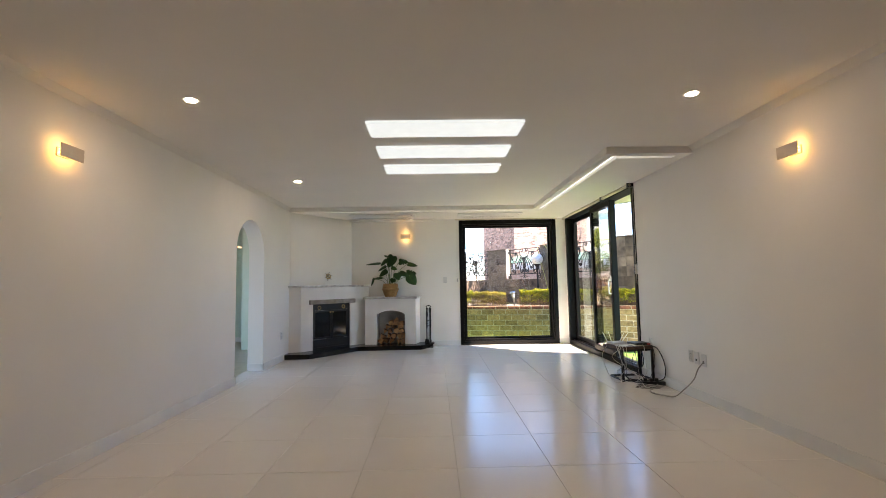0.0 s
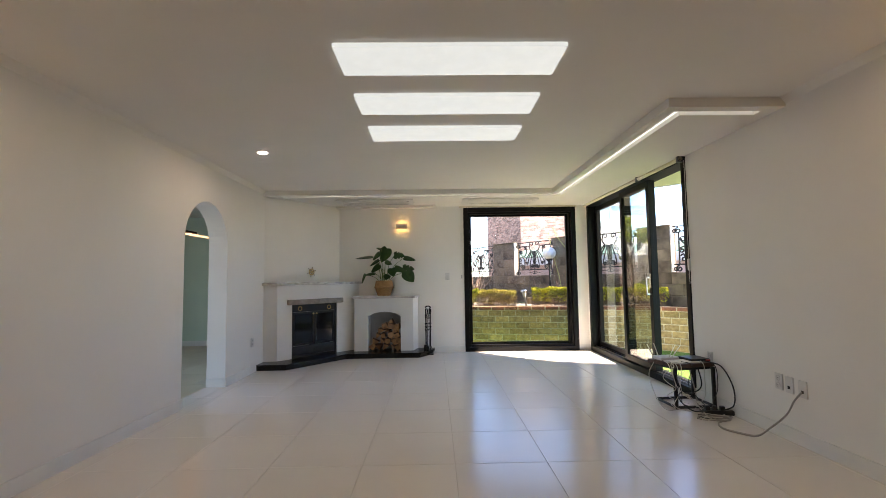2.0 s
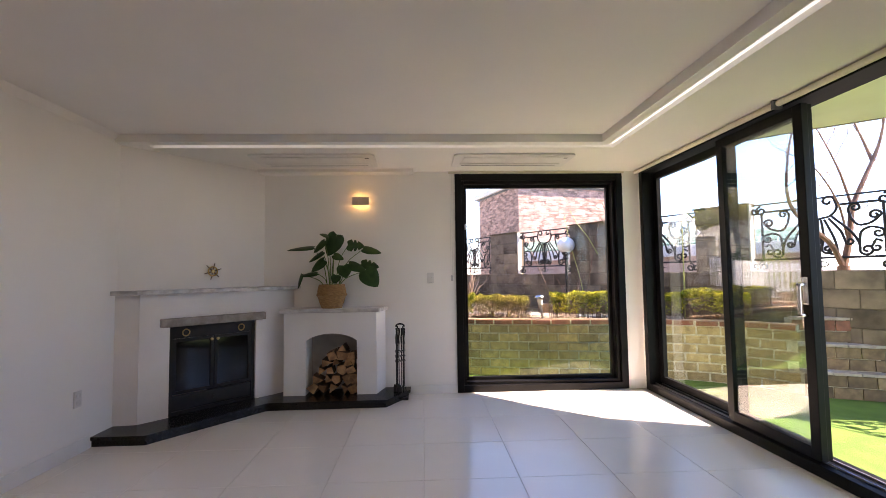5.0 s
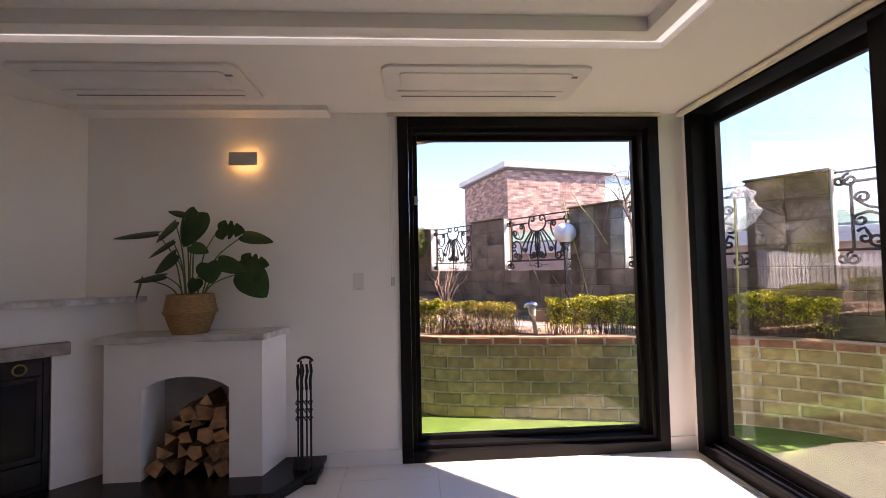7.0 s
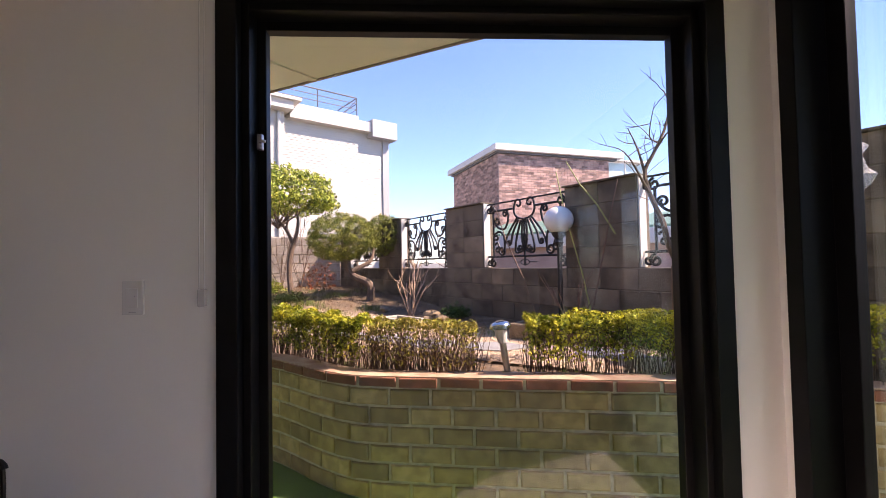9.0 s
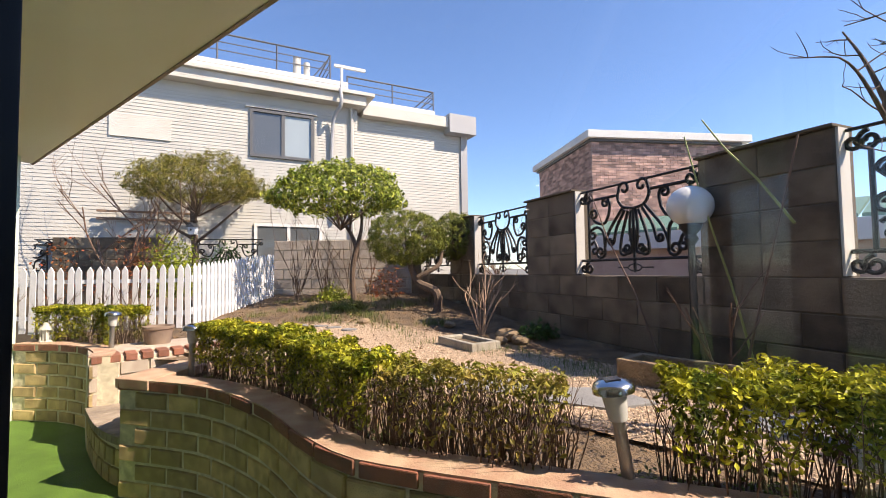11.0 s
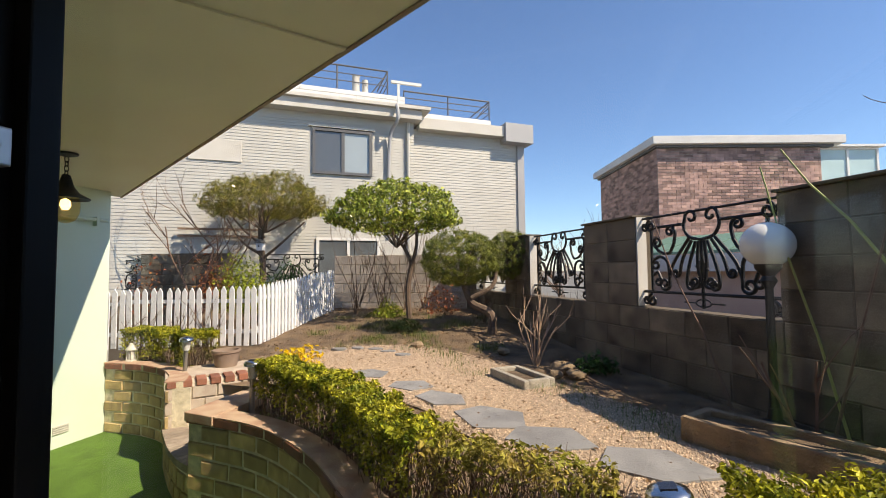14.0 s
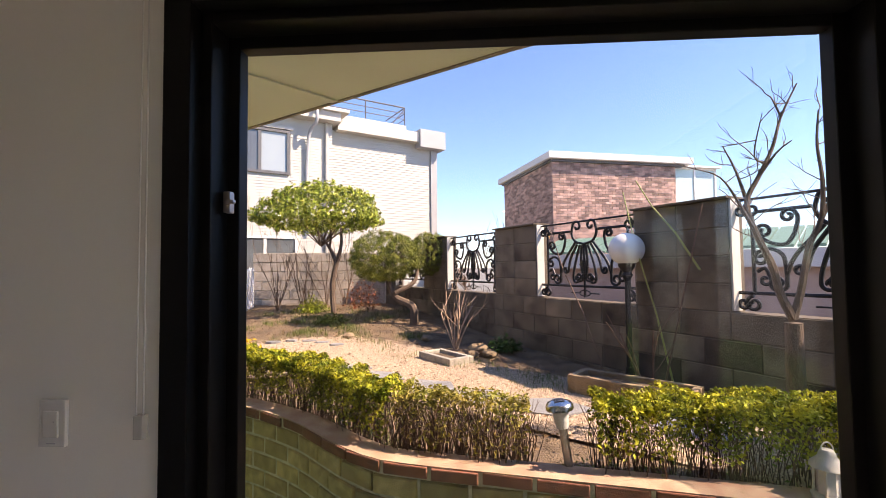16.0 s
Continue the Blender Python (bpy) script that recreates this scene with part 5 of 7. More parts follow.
def brick_wall(name, line, label, seed):
    """Curved garden wall: mortar core, staggered bricks on its face, and a cap of red bricks."""
    rnd = random.Random(seed)
    lens = path_lengths(line)
    L = lens[-1]
    wall = structure(name, strip_wall(line, DECK - 0.4, CAP_Z - 0.066, 0.20, 0.012), MORTAR, label, "garden wall")
    rows, w, j = 6, 0.262, 0.019
    h = (CAP_Z - 0.07 - DECK) / rows
    kinds = []
    for k in range(4):
        e, H, W = 0.007, h / 2 - j / 2, w / 2 - j / 2
        q = [rnd.uniform(-0.003, 0.003) for _ in range(4)]
        v = [(-W, 0.03, -H), (W, 0.03, -H), (W, 0.03, H), (-W, 0.03, H), (-W, e, -H), (W, e, -H), (W, e, H), (-W, e, H),
             (-W + e, q[0], -H + e), (W - e, q[1], -H + e), (W - e, q[2], H - e), (-W + e, q[3], H - e)]
        f = [(8, 9, 10, 11)] + [(4 + a, 4 + (a + 1) % 4, 8 + (a + 1) % 4, 8 + a) for a in range(4)] + [(a, (a + 1) % 4, 4 + (a + 1) % 4, 4 + a) for a in range(4)]
        kinds.append(finish(Geo().add(v, f).mesh("brick"), BRICK))
    for r in range(rows):
        s = w * (0.5 if r % 2 else 0.0) + w / 2
        while s < L - w * 0.3:
            p, d = at_length(line, lens, s)
            ob = new("brick", kinds[rnd.randrange(4)])
            ob.parent = wall
            ob.matrix_basis = mat_frame(p + Vector((0, 0, DECK + (r + 0.5) * h)), d) @ pose(0, rnd.uniform(-0.003, 0.002), 0, rnd.uniform(-0.8, 0.8), 0, rnd.uniform(-0.8, 0.8))
            s += w
    cw = 0.245
    caps = []
    for k in range(3):
        W = cw / 2 - 0.005
        caps.append(finish(Geo().box(-W, W, -0.018, 0.15, 0.0, 0.058).mesh("cap_brick"), RED_BRICK, 0.006))
    n = int(L / cw)
    for i in range(n):
        p, d = at_length(line, lens, (i + 0.5) * L / n)
        ob = new("cap_brick", caps[rnd.randrange(3)])
        ob.parent = wall
        ob.matrix_basis = mat_frame(p + Vector((0, 0, CAP_Z - 0.062)), d) @ pose(0, rnd.uniform(-0.006, 0.006), rnd.uniform(-0.003, 0.003), rnd.uniform(-1, 1), rnd.uniform(-1, 1), rnd.uniform(-1.5, 1.5))
    part("cap_joint", strip_wall(line, CAP_Z - 0.0655, CAP_Z - 0.007, 0.14, -0.008), MORTAR, wall)
    part("cap_mortar", strip_wall(line, CAP_Z - 0.0045, CAP_Z + 0.004, 0.15, -0.012), CAP_TOP, wall, "worn tan top of the cap")
    return wall


CAP_TOP = material("worn_cap_top", (0.50, 0.36, 0.25), 0.9, color2=(0.38, 0.22, 0.15), scale=9, fine=90, bump=0.6, depth=0.006)
brick_wall("wall_retaining", CAP, "curved ochre brick retaining wall with a red brick cap", 21)
brick_wall("wall_retaining_left", LEFT, "curved ochre brick garden wall with a red brick cap", 22)


def garden_steps(name, a, b, up, label, n=3, run=0.3, short=0.0):
    """Brick steps from a to b, the lowest riser; each step above is shorter at the far end."""
    a, b = Vector(a), Vector(b)
    d = (b - a)
    m = mat_frame(Vector((a.x, a.y, 0)), d)
    rise = (up - DECK) / n
    s = thing(name, label, "steps")
    for i in range(n):
        L = d.length - i * short
        z0, z1 = DECK + i * rise, DECK + (i + 1) * rise
        y0 = i * run
        st = part("step", Geo().box(0, L, y0 + 0.02, (i + 1) * run + 0.12, DECK - 0.2, z1 - 0.03, m), MORTAR, s)
        k = max(1, round(L / 0.235))
        for row in range(2):
            zz0 = z0 + row * (rise - 0.03) / 2
            for c in range(k + row):
                x0, x1 = max(0.0, (c - 0.5 * row) * L / k), min(L, (c + 1 - 0.5 * row) * L / k)
                part("brick", Geo().box(x0 + 0.005, x1 - 0.005, y0, y0 + 0.05, zz0 + 0.005, zz0 + (rise - 0.03) / 2 - 0.005, m), RED_BRICK if (row == 1 and i == n - 1) else SHADED_STEP_BRICK, st)
        for c in range(k):
            part("tread_brick", Geo().box(c * L / k + 0.004, (c + 1) * L / k - 0.004, y0 - 0.012, y0 + run - 0.006, z1 - 0.028, z1, m), TREAD, st, bevel=0.004)


# darker stand-in for the ochre brick: the shade on these risers is in the colour
SHADED_STEP_BRICK = material("shade_darkened_step_brick", (0.27, 0.18, 0.10), 0.9, color2=(0.16, 0.105, 0.06), scale=14, fine=110, bump=0.6, depth=0.006, vary=0.3)
TREAD = material("pale_tread", (0.50, 0.42, 0.34), 0.9, color2=(0.38, 0.30, 0.24), scale=10, fine=90, bump=0.5, vary=0.12)
retaining_end = brick_wall("wall_retaining_end", smooth_curve([(-1.12, 11.98, 0), (-1.12, 11.44, 0)], 0.02), "short ochre brick wall end beside the steps", 23)
part("cap_slab", Geo().prism([(-1.135, 11.405), (-0.86, 11.36), (-0.84, 11.99), (-1.135, 11.99)], CAP_Z - 0.055, CAP_Z + 0.009), CAP_TOP, retaining_end, "worn tan top of the cap", 0.006)


def corner_steps():
    """Two steps in the gap between the curved walls: a rounded lower one and a skewed upper riser."""
    s = thing("garden_steps", "two brick garden steps with a rounded lower tread", "steps")
    low = 0.27
    front = smooth_curve([(-2.04, 12.08, 0), (-1.83, 11.91, 0), (-1.62, 11.75, 0), (-1.38, 11.60, 0), (-1.13, 11.49, 0)], 0.03)
    lens = path_lengths(front)
    poly = [(p.x, p.y + 0.02) for p in front] + [(-1.13, 12.75), (-1.5, 12.75), (-2.03, 12.12)]
    lower = part("lower_step", Geo().prism(poly, DECK - 0.2, low - 0.03), MORTAR, s)
    n = 15
    W = lens[-1] / n / 2 - 0.004
    tread = finish(Geo().box(-W, W, -0.015, 0.215, -0.055, 0.0).mesh("tread_brick"), TREAD_SHADED, 0.005)
    face = finish(Geo().box(-W * 2 + 0.004, W * 2 - 0.004, 0.0, 0.03, -0.055, 0.055).mesh("brick"), BRICK, 0.004)
    for i in range(n):
        p, d = at_length(front, lens, (i + 0.5) * lens[-1] / n)
        ob = new("tread_brick", tread)
        ob.parent = lower
        ob.matrix_basis = mat_frame(p + Vector((0, 0, low)), d)
    for r in range(2):
        for i in range(n // 2 + r):
            p, d = at_length(front, lens, (2 * i + 1 - r) * lens[-1] / n)
            ob = new("brick", face)
            ob.parent = lower
            ob.matrix_basis = mat_frame(p + Vector((0, 0, DECK + 0.065 + r * 0.13)), d)
    part("lower_paving", Geo().prism([(-1.90, 12.14), (-1.70, 11.98), (-1.5, 11.84), (-1.14, 11.71), (-1.14, 12.74), (-1.5, 12.74)], low - 0.03, low - 0.004), TREAD_SHADED, s)
    a, b = Vector((-2.03, 12.07, 0)), Vector((-1.30, 12.86, 0))
    m = mat_frame(a, b - a)
    L = (b - a).length
    upper = part("upper_step", Geo().box(0, L, 0.02, 0.75, DECK, CAP_Z - 0.03, m), MORTAR_PALE, s)
    k = 5
    for row, (z0, z1) in enumerate(((low - 0.01, low + 0.10), (low + 0.115, low + 0.225), (low + 0.24, low + 0.345))):
        for c in range(k + 1):
            x0 = max(0.0, (c - 0.5 * (row % 2)) * L / k)
            x1 = min(L, (c + 1 - 0.5 * (row % 2)) * L / k)
            if x1 - x0 > 0.04:
                part("brick", Geo().box(x0 + 0.008, x1 - 0.008, 0.004, 0.05, z0, z1, m), TREAD, upper, bevel=0.004)
    for c in range(9):
        x0 = c * L / 9
        part("nosing_brick", Geo().box(x0 + 0.018, x0 + L / 9 - 0.018, -0.004, 0.20, CAP_Z - 0.062, CAP_Z - 0.003, m), RED_BRICK, upper, "red header brick", 0.005)
    part("landing", Geo().box(0.005, L - 0.005, 0.20, 0.75, CAP_Z - 0.029, CAP_Z - 0.008, m), TREAD, upper, "pale worn paving", 0.004)


# tread brick of the lower step, its shade painted in as a darker colour
TREAD_SHADED = material("shaded_tread_brick", (0.34, 0.28, 0.22), 0.9, color2=(0.24, 0.19, 0.15), scale=12, fine=90, bump=0.5, vary=0.15)
MORTAR_PALE = material("pale_mortar", (0.62, 0.55, 0.44), 0.95, color2=(0.50, 0.43, 0.33), scale=16, fine=120, bump=0.5)
corner_steps()
garden_steps("garden_steps", (4.30, 8.96, 0), (5.20, 8.56, 0), 0.76, "brick garden steps coloured dark brown for shade, with pale edges beside the fence", 3, 0.15, 0.09)



# ---- fence wall blocks and grilles ----
def dress_fence():
    m = fence_m
    block_courses(fence_wall, m @ pose(0, 0.012, 0), fence_len, 0.0, 1.29, (0.42, 0.215), CONCRETE_BLOCK, 0.007, 31, 0.006)
    for i, p in enumerate(fence_poses()):
        b = (fence_end - p).length
        block_courses(fence_wall, m @ pose(b, 0.012, 0), pier_width(i), 1.29, 2.17, (pier_width(i) / 2, 0.22), CONCRETE_BLOCK, 0.006, 40 + i, 0.005, stagger=False)
        part("coping", Geo().box(b - 0.01, b + pier_width(i) + 0.01, -0.03, 0.22, 2.171, 2.19, m), MORTAR_DARK, fence_wall, bevel=0.005)
        q = Geo().box(b - GRILLE, b - GRILLE + 0.016, 0.02, 0.13, 1.300, 2.17, m)
        part("opening_lining", q, CREAM, fence_wall, "white painted opening edge")


def spiral(cx, cz, r0, a0, turns, shrink=0.25):
    """Points of an inward scroll in x and z."""
    n = max(8, int(abs(turns) * 18))
    return [(cx + r0 * (1 - (1 - shrink) * k / n) * math.cos(a0 + 2 * math.pi * turns * k / n), 0, cz + r0 * (1 - (1 - shrink) * k / n) * math.sin(a0 + 2 * math.pi * turns * k / n)) for k in range(n + 1)]


def scroll(start, via, c, r, a0, turns):
    """A bar that runs from start over via into a spiral."""
    s = spiral(c[0], c[1], r, a0, turns)
    return [tuple(p) for p in smooth_curve([(start[0], 0, start[1]), *[(x, 0, z) for x, z in via], s[0]], 0.03)] + s[1:]


def iron_grille():
    g = thing("iron_grille", "black wrought iron scroll grille in the garden wall", "grille", group="fence grilles")
    W, T = GRILLE, 0.85
    r = 0.0145

    def bar(name, pts, rr=r, label=""):
        part(name, Geo().tube(pts, rr, 6), IRON, g, label, smooth=True)
    bar("top_rail", [(0.02, 0, T), (W - 0.02, 0, T)], 0.011)
    bar("bottom_rail", [(0.02, 0, 0.14), (W - 0.02, 0, 0.14)])
    bar("upper_rail", [(0.16, 0, T - 0.10), (W / 2 - 0.20, 0, T - 0.10)])
    bar("upper_rail", [(W / 2 + 0.20, 0, T - 0.10), (W - 0.16, 0, T - 0.10)])
    for s in (1, -1):
        def X(x):
            return W / 2 + s * x
        def mir(pts):
            return [(W / 2 + s * p[0], 0, p[2]) for p in pts]
        bar("stile", [(X(W / 2 - 0.13), 0, 0.14), (X(W / 2 - 0.13), 0, T - 0.10)])
        # half ring with inward curls at the top
        bar("fan_ring", mir(smooth_curve([(0, 0, 0.60), (0.12, 0, 0.63), (0.18, 0, 0.72), (0.16, 0, 0.82)], 0.03)) + mir(spiral(0.10, 0.80, 0.065, 0.3, 0.95)))
        # fan bars ending in curls
        bar("scroll", mir(scroll((0.03, 0.59), [(0.045, 0.40)], (0.075, 0.24), 0.055, math.pi, 1.25)))
        bar("scroll", mir(scroll((0.06, 0.59), [(0.13, 0.40), (0.16, 0.28)], (0.115, 0.22), 0.05, 0.2, -1.1)))
        bar("scroll", mir(scroll((0.10, 0.60), [(0.20, 0.45)], (0.28, 0.32), 0.04, math.pi, 1.2)))
        bar("scroll", mir(scroll((0.13, 0.62), [(0.30, 0.42), (0.36, 0.28)], (0.42, 0.22), 0.065, math.pi, 1.3)))
        # side scrolls
        bar("scroll", mir(scroll((0.36, 0.28), [(0.38, 0.42), (0.46, 0.47)], (0.52, 0.40), 0.055, math.pi / 2, -1.2)))
        bar("scroll", mir(scroll((0.30, 0.58), [(0.36, 0.50), (0.47, 0.52)], (0.50, 0.60), 0.055, 0.0, 1.2)))
        bar("scroll", mir(scroll((0.30, 0.58), [(0.28, 0.68)], (0.34, 0.70), 0.05, 2.6, -1.2)))
        bar("scroll", mir(scroll((0.55, 0.30), [(0.50, 0.33)], (0.50, 0.24), 0.045, 2.2, 1.1)))
        # corner curls
        for z0, up in ((T, -1), (0.14, -1)):
            pts = [(p[0], 0, z0 + (p[2]) * (1 if z0 > 0.5 else 1)) for p in spiral(0.58, -0.08, 0.06, math.pi / 2, -1.3)]
            bar("corner_scroll", mir(pts))
            bar("corner_scroll", mir([(p[0], 0, z0 + p[2]) for p in spiral(0.655, 0.02 - 0.10, 0.045, math.pi * 0.9, 1.2)]))
    bar("centre_bar", [(W / 2, 0, 0.02), (W / 2, 0, 0.60)])
    leaf = [(W / 2 + (0.075 if k % 2 else 0.042) * math.cos(k * math.pi / 8 + 0.2), 0.36 + (0.095 if k % 2 else 0.055) * math.sin(k * math.pi / 8 + 0.2)) for k in range(16)]
    part("leaf_boss", Geo().prism(leaf, -0.008, 0.008, Matrix(((1, 0, 0, 0), (0, 0, 1, 0), (0, 1, 0, 0), (0, 0, 0, 1)))), IRON, g, "cast iron leaf", 0.003)
    bar("bottom_ring", [(W / 2 + 0.075 * math.cos(k * math.pi / 8), 0, 0.065 + 0.032 * math.sin(k * math.pi / 8)) for k in range(17)], 0.007)
    bar("bottom_bar", [(W / 2 - 0.20, 0, 0.065), (W / 2 - 0.07, 0, 0.065)], 0.007)
    bar("bottom_bar", [(W / 2 + 0.07, 0, 0.065), (W / 2 + 0.20, 0, 0.065)], 0.007)
    return g


dress_fence()
first = iron_grille()
for i, p in enumerate(fence_poses()):
    s = (fence_end - p).length - GRILLE
    mm = fence_m @ pose(s, 0.09, 1.30)
    if i == 0:
        first.matrix_basis = mm
    else:
        copy_thing(first, mm)
(back_wall, back_m, back_len), (side_wall, side_m, side_len) = back_walls
block_courses(back_wall, back_m @ pose(0, 0.015, 0), back_len, 0.6, 2.02, (0.40, 0.20), GREY_BLOCK, 0.02, 61, 0.008)
block_courses(side_wall, side_m @ pose(-1.6, 0.015, 0), side_len + 1.6, 0.6, 1.2, (0.40, 0.20), CONCRETE_BLOCK, 0.012, 62, 0.008)
block_courses(side_wall, side_m @ pose(0.25, 0.015, 0), 1.85, 1.2, 2.1, (0.46, 0.225), CONCRETE_BLOCK, 0.012, 63, 0.008)
for x in (-1.16, 2.7):
    copy_thing(first, side_m @ pose(x, 0.09, 1.21))


# ---- picket fence ----
def picket_fence():
    f = thing("picket_fence", "white painted wooden picket fence with pointed slats", "fence")
    A, B, C, D = Vector((-4.5, 13.6, 0)), Vector((-2.62, 14.1, 0)), Vector((-3.07, 17.0, 0)), Vector((-6.6, 13.05, 0))
    prof = [(-0.034, 0.0), (0.034, 0.0), (0.034, 0.76), (0.0, 0.82), (-0.034, 0.76)]
    turn = Matrix(((1, 0, 0, 0), (0, 0, 1, -0.009), (0, 1, 0, 0), (0, 0, 0, 1)))
    me = finish(Geo().prism(prof, 0, 0.018, turn).mesh("slat"), PICKET)
    rnd = random.Random(3)
    for a, b in ((D, A), (A, B), (B, C)):
        m = mat_frame(a, b - a)
        L = (b - a).length
        z = ground_z(a.x, a.y)
        for h in (0.18, 0.60):
            part("rail", Geo().box(0, L, 0.012, 0.045, z + h, z + h + 0.05, m), PICKET, f)
        n = int(L / 0.105)
        for i in range(n):
            ob = new("slat", me)
            ob.parent = f
            x = (i + 0.5) * L / n
            q = m @ Vector((x, 0, 0))
            ob.matrix_basis = m @ pose(x, rnd.uniform(-0.003, 0.003), ground_z(q.x, q.y) - 0.02 + rnd.uniform(-0.012, 0.012), 0, rnd.uniform(-1, 1), 0)


picket_fence()


# ---- plants ----
def leaf_cloud(points, normals, size, seed, spread=0.9, aspect=0.5):
    """Many small folded leaves, one island each, at points with rough facing directions."""
    rng = np.random.default_rng(seed)
    P = np.asarray(points, float)
    N = np.asarray(normals, float) + rng.normal(0, spread, P.shape)
    N /= np.linalg.norm(N, axis=1, keepdims=True) + 1e-9
    R = rng.normal(0, 1, P.shape)
    A = np.cross(N, R)
    A /= np.linalg.norm(A, axis=1, keepdims=True) + 1e-9
    B = np.cross(N, A)
    s = size * rng.uniform(0.6, 1.3, (len(P), 1))
    v = np.stack([P - A * s, P + B * s * aspect + N * s * 0.18, P + A * s, P - B * s * aspect + N * s * 0.18], 1).reshape(-1, 3)
    k = np.arange(len(P))[:, None] * 4
    f = np.concatenate([k + [[0, 1, 2]], k + [[0, 2, 3]]], 1).reshape(-1, 3)
    g = Geo()
    g.v, g.f = v.tolist(), f.tolist()
    return g


def raw_part(name, geo, mat, parent, label=""):
    me = geo.mesh(name)
    me.materials.append(mat)
    ob = new(name, me)
    ob.parent = parent
    tagged(ob, label, kind="stuff")
    return ob


HEDGE_LEAF = foliage_material("hedge_leaf", (0.10, 0.14, 0.013), (0.46, 0.43, 0.04), 0.75, 0.4)
HEDGE_DRY = foliage_material("dry_hedge_leaf", (0.36, 0.27, 0.07), (0.24, 0.25, 0.035), 0.5, 0.4)
TWIG = material("brown_twig", (0.13, 0.075, 0.045), 0.85, color2=(0.08, 0.048, 0.03), scale=30, bump=0, vary=0.3, island=True)
BARK = material("grey_brown_bark", (0.17, 0.115, 0.08), 0.9, color2=(0.09, 0.06, 0.043), scale=18, fine=90, bump=0.8, depth=0.01, stretch=(1, 1, 0.3))
BARE_BRANCH = material("bare_branch", (0.22, 0.13, 0.09), 0.85, color2=(0.13, 0.08, 0.055), scale=20, fine=80, bump=0.3)
TOPIARY_LEAF = foliage_material("topiary_leaf", (0.10, 0.13, 0.024), (0.29, 0.29, 0.06), 0.6)
BRIGHT_LEAF = foliage_material("bright_topiary_leaf", (0.13, 0.185, 0.022), (0.40, 0.41, 0.07), 0.6, 0.35)
PINE_LEAF = foliage_material("olive_pine_leaf", (0.14, 0.148, 0.028), (0.30, 0.245, 0.06), 0.55)
GRASS_LEAF = foliage_material("grass_blade", (0.10, 0.15, 0.03), (0.16, 0.18, 0.05), 0.4)
DRY_LEAF = foliage_material("dry_fallen_leaf", (0.26, 0.16, 0.085), (0.17, 0.10, 0.055), 0.5, 0.8)


def hedge(line, label, leaves, stems, width, height, seed, mat, density_low=0.25, name="hedge", size=0.0138):
    rng = np.random.default_rng(seed)
    c = smooth_curve([(x, y, 0) for x, y in line], 0.03)
    lens = path_lengths(c)
    h = thing(name, label, "hedge")
    P, N = [], []
    for i in range(leaves):
        p, d = at_length(c, lens, rng.uniform(0, lens[-1]))
        n = Vector((-d.y, d.x, 0))
        if rng.uniform() < 0.55:
            zz, ww = height * (1 - abs(rng.normal(0, 0.10))), rng.uniform(-1, 1) * width / 2
            nn = (n.x * 0.3, n.y * 0.3, 1)
        else:
            u = rng.uniform()
            zz = height * (density_low + (1 - density_low) * u ** 0.7)
            sd = 1 if rng.uniform() < 0.35 else -1
            ww = sd * width / 2 * (1 - abs(rng.normal(0, 0.25)))
            nn = (n.x * sd, n.y * sd, 0.5)
        lump = noise.noise(Vector((p.x * 3.1, p.y * 3.1, seed))) * 0.06 + noise.noise(Vector((p.x * 11 + ww * 9, p.y * 11, seed))) * 0.05
        q = p + n * ww * (1 + lump * 3)
        if zz < height * 0.8 and noise.noise(Vector((q.x * 9, q.y * 9, zz * 9 + seed))) < -0.18:
            continue
        P.append((q.x, q.y, ground_z(q.x, q.y) + max(zz + lump * (0.4 + 0.6 * zz / height), 0.05)))
        N.append(nn)
    raw_part("leaves", leaf_cloud(P, N, size, seed), mat, h, "small yellow-green leaves")
    g = Geo()
    for i in range(stems):
        p, d = at_length(c, lens, rng.uniform(0, lens[-1]))
        n = Vector((-d.y, d.x, 0))
        q = p + n * rng.uniform(-0.4, 0.4) * width
        z = ground_z(q.x, q.y) - 0.03
        k = q + Vector((rng.normal(0, 0.03), rng.normal(0, 0.03), 0))
        e = k + Vector((rng.normal(0, 0.05), rng.normal(0, 0.05), 0))
        g.tube([(q.x, q.y, z), (k.x, k.y, z + height * 0.5), (e.x, e.y, z + height * rng.uniform(0.75, 1.04))], rng.uniform(0.0018, 0.0042), 3, 0.001)
    raw_part("stems", g, TWIG, h, "thin brown stems")


hedge([(-0.78, 11.84), (-0.30, 11.54), (0.27, 11.18), (0.71, 10.76), (0.92, 10.60)], "clipped yellow-green boxwood hedge along the wall", 21000, 420, 0.27, 0.39, 71, HEDGE_LEAF, 0.3)
hedge([(0.92, 10.60), (1.12, 10.53), (1.42, 10.46), (1.62, 10.44)], "thin half-bare brown hedge with few leaves", 2700, 330, 0.22, 0.38, 72, HEDGE_DRY, 0.15)
hedge([(1.92, 10.36), (2.35, 10.32), (2.9, 10.25), (3.45, 10.06), (3.92, 9.80), (4.2, 9.58)], "clipped yellow-green boxwood hedge along the wall", 21000, 560, 0.30, 0.41, 73, HEDGE_LEAF, 0.35)
hedge([(-3.45, 12.95), (-3.05, 12.98), (-2.80, 12.95)], "low clipped hedge beside the picket fence", 8500, 120, 0.34, 0.40, 74, HEDGE_LEAF, 0.1)
hedge([(-2.62, 12.92), (-2.30, 12.80)], "low clipped hedge beside the steps", 8000, 90, 0.38, 0.40, 75, HEDGE_LEAF, 0.1)


